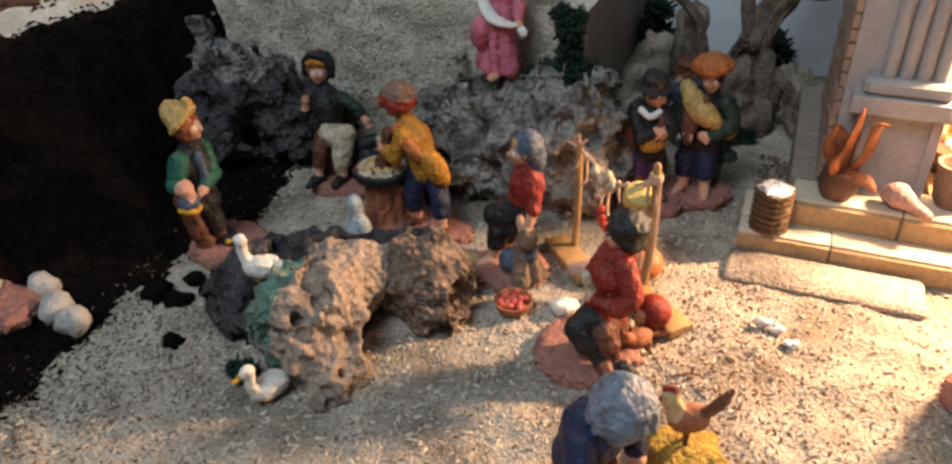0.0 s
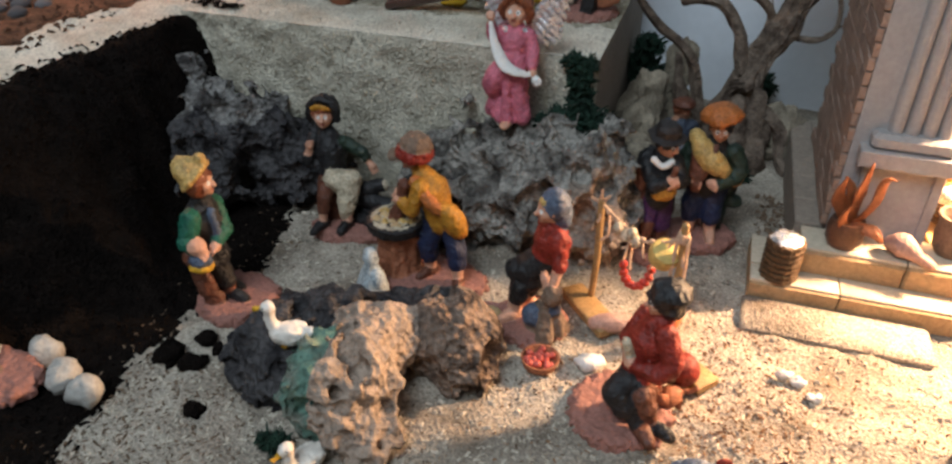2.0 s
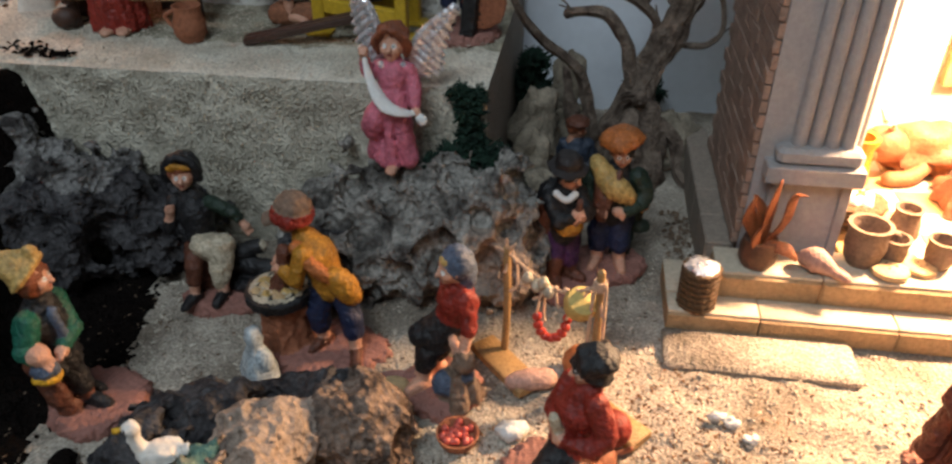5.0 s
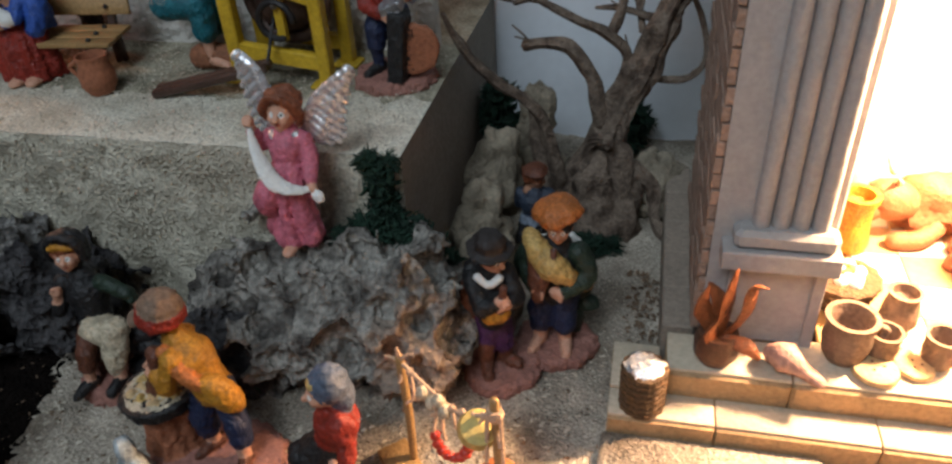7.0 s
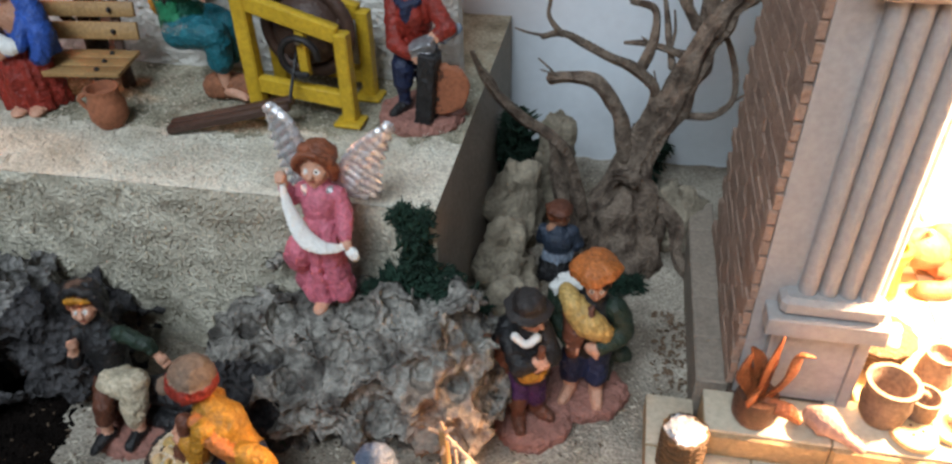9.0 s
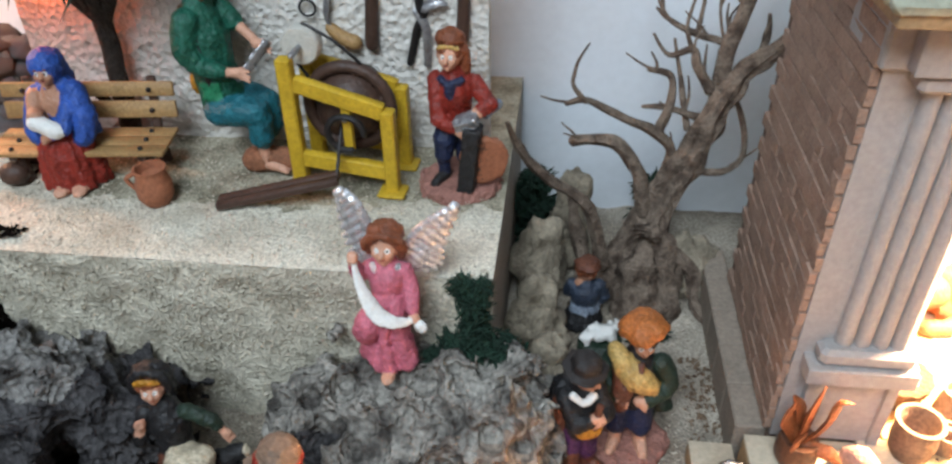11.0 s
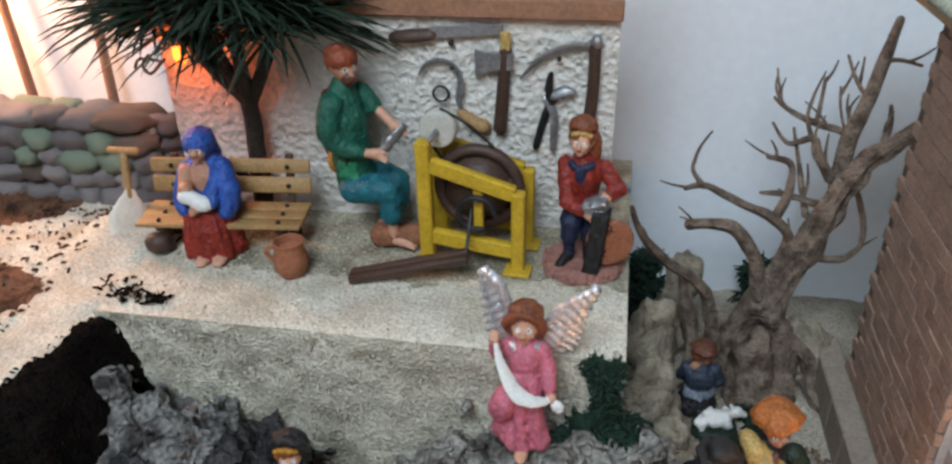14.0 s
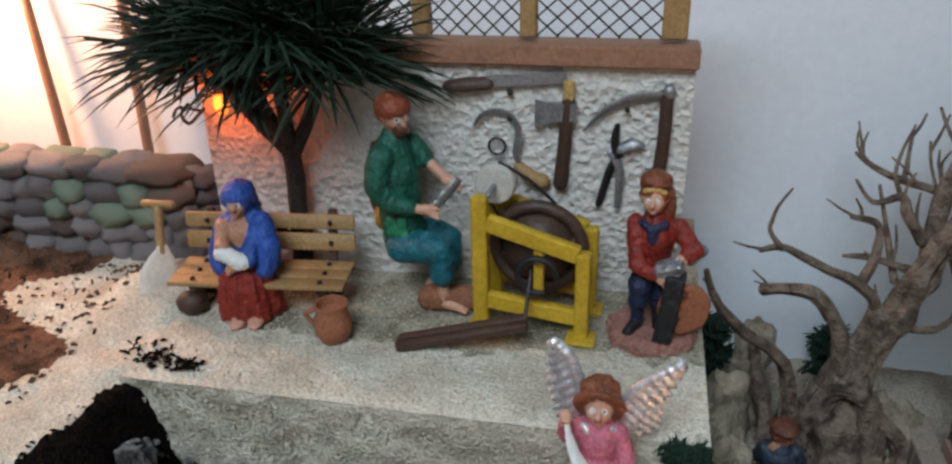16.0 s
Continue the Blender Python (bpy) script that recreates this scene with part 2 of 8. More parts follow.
    def lathe(self, prof, m, c=(0, 0, 0), seg=20, sx=1.0, sy=1.0, fold=0.0, folds=7, tilt=(0, 0, 0), close=True):
        e, c = Euler([radians(a) for a in tilt]).to_matrix(), Vector(c)
        out = []
        for r, z in prof:
            ring = []
            for j in range(seg):
                a = 2 * math.pi * j / seg
                rr = r * (1 + fold * math.sin(folds * a + 1.3) + 0.4 * fold * math.sin(2.3 * folds * a))
                ring.append(e @ Vector((math.cos(a) * rr * sx, math.sin(a) * rr * sy, z)) + c)
            out.append(ring)
        return self.rings(out, m, close)

    def box(self, c, size, m, rot=(0, 0, 0), bevel=0.12):
        """A box with chamfered edges."""
        e, c = Euler([radians(a) for a in rot]).to_matrix(), Vector(c)
        x, y, z = (s / 2 for s in size)
        b = min(x, y, z) * bevel * 2

        def ring(w, d, h, cut):
            return [e @ Vector(p) + c for p in ((w, d - cut, h), (w - cut, d, h), (cut - w, d, h), (-w, d - cut, h), (-w, cut - d, h), (cut - w, -d, h), (w - cut, -d, h), (w, cut - d, h))]
        return self.rings([ring(x - b, y - b, -z, b * 0.6), ring(x, y, b - z, b), ring(x, y, z - b, b), ring(x - b, y - b, z, b * 0.6)], m)

    def mesh(self, name, smooth=35):
        me = bpy.data.meshes.new(name)
        me.from_pydata(self.v, [], self.f)
        for m in self.mats:
            me.materials.append(m)
        me.polygons.foreach_set("material_index", self.m)
        bm = bmesh.new()
        bm.from_mesh(me)
        bmesh.ops.recalc_face_normals(bm, faces=bm.faces)
        for f in bm.faces:
            f.smooth = True
        for ed in bm.edges:
            if len(ed.link_faces) == 2 and ed.calc_face_angle(0) > radians(smooth):
                ed.smooth = False
        bm.to_mesh(me)
        bm.free()
        return me

    def thing(self, name, label, category, at=(0, 0, 0), rz=0, group="", kind="", smooth=50, scale=1.0):
        if scale != 1.0:
            # modelled in centimetres: hand-made unevenness, then to metres
            out = []
            for p in self.v:
                p = Vector(p)
                p += noise.noise_vector(p * 1.1 + Vector(at) * 40) * 0.085 + noise.noise_vector(p * 3.1) * 0.035
                out.append(tuple(p * scale))
            self.v = out
        ob = new(name, self.mesh(name, smooth))
        ob.matrix_world = pose(*at, 0, 0, rz)
        return tagged(ob, label, category, group, kind)

    def part(self, name, parent, label="", smooth=42):
        ob = new(name, self.mesh(name, smooth))
        ob.parent = parent
        return tagged(ob, label) if label else ob


def holder(name, label, category, at=(0, 0, 0), rz=0, group="", kind=""):
    ob = new(name)
    ob.matrix_world = pose(*at, 0, 0, rz)
    ob.empty_display_size = 0.01
    return tagged(ob, label, category, group, kind)


def piece(name, me, parent, m):
    ob = new(name, me)
    ob.parent = parent
    ob.matrix_basis = m
    return ob


def slab(name, lo, hi, m, label, category, kind="structure", bevel=0.04):
    c = [(a + b) / 2 for a, b in zip(lo, hi)]
    s = [b - a for a, b in zip(lo, hi)]
    return Sculpt().box((0, 0, 0), s, m, bevel=bevel).thing(name, label, category, at=c, kind=kind, smooth=20)


def ease(a, b, x):
    t = min(1, max(0, (x - a) / (b - a)))
    return t * t * (3 - 2 * t)


# ---------------------------------------------------------------- ground
def brink(y):
    """x of the upper edge of the soil bank at y."""
    return np.interp(y, [0.05, 0.25, 0.37, 0.42, 0.48, 0.55, 0.60], [-0.60, -0.53, -0.478, -0.470, -0.458, -0.445, -0.44])


def foot(y):
    return np.interp(y, [0.05, 0.20, 0.25, 0.29, 0.33, 0.36, 0.42, 0.60], [-0.46, -0.44, -0.425, -0.415, -0.365, -0.352, -0.385, -0.41])


def soil_edge(y):
    return np.interp(y, [0.0, 0.20, 0.244, 0.30, 0.35, 0.385, 0.44, 0.6], [-0.34, -0.325, -0.335, -0.340, -0.334, -0.316, -0.328, -0.37])


def height(x, y):
    a, b = brink(y), foot(y)
    p = Vector((x, y, 0))
    wob = 0.012 * noise.noise(p * 22) + 0.006 * noise.noise(p * 60)
    t = ease(b, a, x + wob)
    z = 0.128 * (t * 0.75 + 0.25 * t ** 0.5)
    rough = 0.010 * math.sin(math.pi * min(1, max(0, t))) + 0.0036
    z += rough * noise.fractal(p * 45, 1.0, 2.0, 3)
    if t > 0.98:
        z += 0.004 * noise.noise(p * 30)
    z += 0.020 * math.exp(-((x + 0.487) / 0.026) ** 2 - ((y - 0.635) / 0.035) ** 2)
    z += 0.02 * ease(-0.60, -0.72, x) * ease(0.40, 0.55, y)
    return z


def ground():
    xs = np.concatenate([np.linspace(-2.2, -0.80, 15), np.linspace(-0.78, 0.16, 236), np.linspace(0.19, 2.2, 20)])
    ys = np.concatenate([np.linspace(-2.0, 0.12, 18), np.linspace(0.13, 0.82, 174)])
    v = [(x, y, height(x, y)) for y in ys for x in xs]
    n = len(xs)
    f, k = [], []
    for j in range(len(ys) - 1):
        for i in range(n - 1):
            f.append((j * n + i, j * n + i + 1, j * n + n + i + 1, j * n + n + i))
            x, y = (xs[i] + xs[i + 1]) / 2, (ys[j] + ys[j + 1]) / 2
            w = 0.014 * noise.noise(Vector((x * 40, y * 40, 3)))
            w2 = 0.03 * noise.noise(Vector((x * 18, y * 18, 9)))
            if brink(y) - 0.004 < x + w < foot(y) + 0.012:
                k.append(1)
            elif brink(y) < x < soil_edge(y) + w:
                k.append(1)
            elif x + w2 < brink(y) - 0.062 - 0.10 * ease(0.55, 0.62, y) * ease(0.75, 0.6, y) or (y < 0.20 and x < -0.5):
                k.append(2)
            else:
                k.append(3 if x < brink(y) else 0)
    me = bpy.data.meshes.new("ground")
    me.from_pydata(v, [], f)
    for m in (SAND, SOIL, REDSOIL, PALESAND):
        me.materials.append(m)
    me.polygons.foreach_set("material_index", k)
    me.polygons.foreach_set("use_smooth", [True] * len(f))
    tagged(new("ground", me), "sand-strewn table ground with a dark soil bank", "ground", kind="structure")


ground()


def on_ground(x, y):
    return height(x, y)


def scatter(name, label, spots, size, m, kind="stuff", flat=0.35):
    """Many small crumbs, each a little wedge, in one mesh."""
    rng = random.Random(len(spots) + 5)
    v, f = [], []
    for x, y, z in spots:
        s = rng.uniform(*size)
        a, tip = rng.uniform(0, 6.28), rng.uniform(-0.5, 0.5)
        l, w, h = s, s * rng.uniform(0.25, 0.6), s * flat
        ca, sa = math.cos(a), math.sin(a)
        b = len(v)
        for dx, dy, dz in ((-l, -w, -h * 0.5), (l, -w * 0.6, -h * 0.4), (l * 0.8, w, 0), (-l * 0.9, w * 0.7, 0), (0, 0, h)):
            v.append((x + dx * ca - dy * sa, y + dx * sa + dy * ca, z + dz + dx * tip))
        f += [(b, b + 1, b + 4), (b + 1, b + 2, b + 4), (b + 2, b + 3, b + 4), (b + 3, b, b + 4), (b + 3, b + 2, b + 1, b)]
    me = bpy.data.meshes.new(name)
    me.from_pydata(v, [], f)
    me.materials.append(m)
    return tagged(new(name, me), label, "crumbs", kind=kind)


# ---------------------------------------------------------------- room and terrace
slab("wall_north", (-2.2, 0.82, -0.05), (2.2, 0.90, 1.9), ROOMWALL, "pale bluish white painted room wall", "wall")
slab("wall_south", (-2.2, -2.1, -0.6), (2.2, -2.0, 1.9), ROOMWALL, "pale white painted room wall", "wall")
slab("wall_west", (-2.3, -2.1, -0.6), (-2.2, 0.9, 1.9), ROOMWALL, "pale white painted room wall", "wall")
slab("wall_east", (2.2, -2.1, -0.6), (2.3, 0.9, 1.9), ROOMWALL, "pale white painted room wall", "wall")


def rough_block(name, lo, hi, front, top, side, label):
    """The terrace: a sand-crusted block with a lumpy front and a smooth end."""
    s = Sculpt()
    nx, nz = 120, 40
    v, f, k = [], [], []

    def sheet(a, b, c, na, nb, lump, freq, m, stain=None):
        base = len(v)
        a, b, c = Vector(a), Vector(b), Vector(c)
        nrm = (b - a).cross(c - a).normalized()
        for j in range(nb + 1):
            for i in range(na + 1):
                p = a + (b - a) * (i / na) + (c - a) * (j / nb)
                edge = min(i, na - i, j, nb - j) > 0
                q = p + nrm * lump * (noise.fractal(p * freq, 1.0, 2.0, 4) * 0.6 + 0.5 * abs(noise.noise(p * freq * 3))) * (1 if edge else 0.25)
                v.append(tuple(q))
        kk = s.slot(m)
        for j in range(nb):
            for i in range(na):
                f.append((base + j * (na + 1) + i, base + j * (na + 1) + i + 1, base + (j + 1) * (na + 1) + i + 1, base + (j + 1) * (na + 1) + i))
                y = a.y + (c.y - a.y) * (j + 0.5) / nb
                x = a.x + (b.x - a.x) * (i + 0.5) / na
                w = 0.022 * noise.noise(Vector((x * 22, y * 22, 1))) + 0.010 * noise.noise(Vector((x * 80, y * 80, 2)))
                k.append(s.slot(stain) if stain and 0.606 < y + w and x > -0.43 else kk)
    (x0, y0, z0), (x1, y1, z1) = lo, hi
    sheet((x0, y0, z0), (x1, y0, z0), (x0, y0, z1), 130, 46, 0.0045, 55, front)
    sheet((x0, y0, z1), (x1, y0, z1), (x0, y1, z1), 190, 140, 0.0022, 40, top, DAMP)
    sheet((x1, y0, z0), (x1, y1, z0), (x1, y0, z1), 40, 20, 0.0008, 20, side)
    sheet((x0, y1, z0), (x0, y0, z0), (x0, y1, z1), 10, 10, 0, 20, side)
    sheet((x1, y1, z0), (x0, y1, z0), (x1, y1, z1), 10, 10, 0, 20, side)
    s.v, s.f, s.m = v, f, k
    me = bpy.data.meshes.new(name)
    me.from_pydata(v, [], f)
    for m in s.mats:
        me.materials.append(m)
    me.polygons.foreach_set("material_index", k)
    me.polygons.foreach_set("use_smooth", [True] * len(f))
    tagged(new(name, me), label, "terrace", kind="structure")


rough_block("terrace", (-0.455, 0.540, -0.01), (-0.115, 0.815, 0.130), CRUST, PALESAND, BOARD, "raised terrace crusted with sand, smooth grey end")

# stuccoed workshop wall with a timber beam and a lattice
back = holder("wall_workshop", "rough white stucco workshop wall with timber beam and lattice", "wall", (-0.297, 0.697, 0.128), kind="structure")


def stucco_panel():
    nx, nz = 150, 72
    s = Sculpt()
    w, h, d = 0.165, 0.158, 0.012
    v, f = [], []
    for j in range(nz + 1):
        for i in range(nx + 1):
            x, z = -w + 2 * w * i / nx, h * j / nz
            p = Vector((x, 0, z))
            r = max(0, noise.noise(p * 130)) * 0.0013 + max(0, noise.noise(p * 330 + Vector((5, 0, 0)))) * 0.0010 + 0.0012 * noise.noise(p * 30)
            v.append((x, -0.007 - r, z))
    for j in range(nz):
        for i in range(nx):
            f.append((j * (nx + 1) + i, j * (nx + 1) + i + 1, (j + 1) * (nx + 1) + i + 1, (j + 1) * (nx + 1) + i))
    s.v, s.f, s.m = v, f, [s.slot(STUCCO)] * len(f)
    s.part("stucco_face", back, "rough white stucco")
    Sculpt().box((0, 0.0005, h / 2), (2 * w, 0.013, h), STUCCO, bevel=0.03).part("panel", back)


stucco_panel()
Sculpt().box((0.0, -0.002, 0.1645), (0.333, 0.024, 0.0135), WOODRED, bevel=0.1).part("beam", back, "reddish brown planed timber beam")
for px, w in ((-0.004, 0.011), (0.064, 0.010), (0.151, 0.015), (-0.072, 0.010), (-0.15, 0.014)):
    Sculpt().box((px, 0.0, 0.194), (w, 0.011, 0.041), WOOD, bevel=0.1).part("post", back)
Sculpt().box((0.0, 0.0, 0.2085), (0.31, 0.007, 0.004), WOODRED, bevel=0.1).part("rail", back)
Sculpt().box((0.008, -0.002, 0.2195), (0.372, 0.024, 0.011), WOODRED, bevel=0.1).part("beam", back, "reddish brown planed timber beam")
for x0, x1 in ((-0.143, -0.077), (-0.067, -0.009), (0.0015, 0.059), (0.069, 0.1435)):
    s = Sculpt()
    n = 5 if x1 - x0 < 0.062 else 6
    w, h = (x1 - x0) / n, 0.033 / 3
    for a in (1, -1):
        for i in range(-3, n + 3):
            u0, u1 = i, i + 3 * a
            if a > 0:
                t0, t1 = max(0, -u0), min(3, n - u0)
            else:
                t0, t1 = max(0, u0 - n), min(3, u0)
            if t1 > t0:
                s.tube([(x0 + (u0 + a * t0) * w, 0.001 * a, 0.174 + t0 * h), (x0 + (u0 + a * t1) * w, 0.001 * a, 0.174 + t1 * h)], 0.0006, IRON, seg=5, sub=1)
    for i in range(n + 1):
        for j in range(4):
            s.blob((x0 + i * w, 0, 0.174 + j * h), 0.0011, IRON, seg=6)
    s.part("lattice", back, "black wire lattice")


# ---------------------------------------------------------------- rocks
def rock(name, label, at, lobes, category="rock", seg=96, rough=0.010, freq=38, pit=0.010, seed=0.0, group="", kind=""):
    """Porous stone: lobes (centre, radii, material) broken up by pits and knobs."""
    s = Sculpt()
    for n, (c, r, m) in enumerate(lobes):
        c = Vector(c)
        out = []
        off = Vector((seed + n * 3.1, seed * 0.7, n * 1.7))
        rows = seg // 2
        for i in range(rows + 1):
            t = math.pi * (0.015 + 0.97 * i / rows)
            ring = []
            for j in range(seg):
                a = 2 * math.pi * j / seg
                d = Vector((math.sin(t) * math.cos(a), math.sin(t) * math.sin(a), -math.cos(t)))
                p = Vector((d.x * r[0], d.y * r[1], d.z * r[2]))
                q = (p + c + Vector(at)) * freq + off
                k = rough * (noise.fractal(q, 0.8, 2.1, 5) * 0.9 + 0.8 * noise.noise(q * 0.45))
                if pit:
                    warp = q + noise.noise_vector(q * 1.2) * 0.45
                    for f, amp, w in ((0.95, 1.0, 0.40), (2.3, 0.42, 0.40)):
                        dist = noise.voronoi(warp * f, distance_metric="DISTANCE")[0][0]
                        k -= pit * amp * ease(w, w * 0.35, dist)
                side = noise.noise_vector(q * 1.6) * rough * 0.35
                ring.append(p + d * k + side + c)
            out.append(ring)
        s.rings(out, m)
    return s.thing(name, label, category, at=at, smooth=180, group=group, kind=kind)


def lattice_noise(p, freq, seed):
    """Smooth value noise on an array of points."""
    table = np.random.RandomState(seed).rand(32 ** 3).astype(np.float32)
    q = np.asarray(p, np.float32) * freq + seed * 3.7
    i = np.floor(q).astype(np.int32)
    u = (q - i).astype(np.float32)
    u = u * u * (3 - 2 * u)
    near = [(i[..., k] & 31) << (10 - 5 * k) for k in range(3)]
    far = [((i[..., k] + 1) & 31) << (10 - 5 * k) for k in range(3)]
    ux, uy, uz = u[..., 0], u[..., 1], u[..., 2]

    def row(x, y):
        a = table[x + y + near[2]]
        return a + (table[x + y + far[2]] - a) * uz
    a, b = row(near[0], near[1]), row(near[0], far[1])
    c, d = row(far[0], near[1]), row(far[0], far[1])
    a, c = a + (b - a) * uy, c + (d - c) * uy
    return (a + (c - a) * ux) * 2 - 1


def skin_of(d, lo, h):
    """The surface d = 0 of a field on a grid, as vertices and four-sided faces."""
    inside = d < 0
    nx, ny, nz = d.shape
    corner = [(x, y, z) for x in (0, 1) for y in (0, 1) for z in (0, 1)]
    some, every = np.zeros((nx - 1, ny - 1, nz - 1), bool), np.ones((nx - 1, ny - 1, nz - 1), bool)
    for x, y, z in corner:
        part = inside[x:nx - 1 + x, y:ny - 1 + y, z:nz - 1 + z]
        some |= part
        every &= part
    used = some & ~every
    cell = np.argwhere(used)
    value = {p: d[cell[:, 0] + p[0], cell[:, 1] + p[1], cell[:, 2] + p[2]] for p in corner}
    total, count = np.zeros((len(cell), 3)), np.zeros(len(cell))
    for p in corner:
        for q in corner:
            if p < q and sum(abs(m - n) for m, n in zip(p, q)) == 1:
                a, b = value[p], value[q]
                cross = (a < 0) != (b < 0)
                t = np.where(cross, a / np.where(cross, a - b, 1), 0)
                for k in range(3):
                    total[:, k] += np.where(cross, p[k] + t * (q[k] - p[k]), 0)
                count += cross
    index = -np.ones(used.shape, int)
    index[used] = np.arange(len(cell))
    v = (cell + total / count[:, None]) * h + np.array(lo)
    faces = []
    for k in range(3):
        m, n = [(1, 2), (2, 0), (0, 1)][k]
        sl0, sl1 = [slice(None)] * 3, [slice(None)] * 3
        sl0[k], sl1[k] = slice(0, -1), slice(1, None)
        a, b = inside[tuple(sl0)], inside[tuple(sl1)]
        e = np.argwhere(a != b)
        e = e[(e[:, m] > 0) & (e[:, n] > 0) & (e[:, m] < d.shape[m] - 1) & (e[:, n] < d.shape[n] - 1)]
        flip = a[tuple(e.T)]
        quad = []
        for om, on in ((-1, -1), (0, -1), (0, 0), (-1, 0)):
            c = e.copy()
            c[:, m] += om
            c[:, n] += on
            quad.append(index[tuple(c.T)])
        quad = np.stack(quad, 1)
        quad[~flip] = quad[~flip][:, ::-1]
        faces.append(quad)
    return v, np.concatenate(faces)


def porous(name, label, at, lobes, h=0.0019, rough=0.012, holes=240, big=0.0085, seed=1, cuts=()):
    """A porous stone: merged lobes (centre, radii, material), roughened, then eaten through by many round cavities."""
    c = np.array([l[0] for l in lobes])
    r = np.array([l[1] for l in lobes])
    lo, hi = (c - r).min(0) - 0.016, (c + r).max(0) + 0.016
    lo[2] = -0.012
    n = np.ceil((hi - lo) / h).astype(int)
    p = np.stack(np.meshgrid(*[lo[k] + h * np.arange(n[k]) for k in range(3)], indexing="ij"), -1)
    each = np.stack([(np.linalg.norm((p - c[k]) / r[k], axis=-1) - 1) * r[k].min() for k in range(len(lobes))])
    d = -0.007 * np.log(np.exp(-each / 0.007).sum(0))
    band = np.abs(d) < 2.2 * rough
    q = p[band]
    d[band] += rough * (0.75 * lattice_noise(q, 32, seed) + 0.5 * lattice_noise(q, 75, seed + 1) + 0.28 * lattice_noise(q, 160, seed + 2) + 0.16 * lattice_noise(q, 330, seed + 3))
    rng = np.random.RandomState(seed)
    near = np.argwhere(np.abs(d) < 0.004)
    pick = near[rng.choice(len(near), holes)]
    for k, cell in enumerate(pick):
        if p[tuple(cell)][2] < -0.004:
            continue
        s = big * (0.22 + 0.78 * rng.rand() ** 2.1)
        a = np.maximum(cell - int(s * 1.5 / h) - 2, 0)
        b = np.minimum(cell + int(s * 1.5 / h) + 3, n)
        box = tuple(slice(*ab) for ab in zip(a, b))
        stretch = 0.7 + 0.6 * rng.rand(3)
        gap = s - np.linalg.norm((p[box] - p[tuple(cell)]) * stretch, axis=-1) + 0.0016 * lattice_noise(p[box], 150, seed + 5)
        d[box] = np.maximum(d[box], gap)
    for x, y, z, q in cuts:
        gap = q - np.linalg.norm((p - np.array((x, y, z))) * np.array((1.0, 0.8, 1.0)), axis=-1)
        close = gap > -0.006
        d[close] = np.maximum(d[close], gap[close] + 0.004 * lattice_noise(p[close], 90, seed + 7))
    v, f = skin_of(d, lo, h)
    s = Sculpt()
    slots = [s.slot(l[2]) for l in lobes]
    mid = v[f].mean(1)
    away = np.stack([(np.linalg.norm((mid - c[k]) / r[k], axis=-1) - 1) * r[k].min() for k in range(len(lobes))])
    away += 0.006 * lattice_noise(mid, 60, seed + 9)
    me = bpy.data.meshes.new(name)
    me.from_pydata(v.tolist(), [], f.tolist())
    for m in s.mats:
        me.materials.append(m)
    me.polygons.foreach_set("material_index", np.array(slots)[away.argmin(0)].tolist())
    me.polygons.foreach_set("use_smooth", [True] * len(f))
    ob = new(name, me)
    ob.matrix_world = pose(*at)
    return tagged(ob, label, "rock")


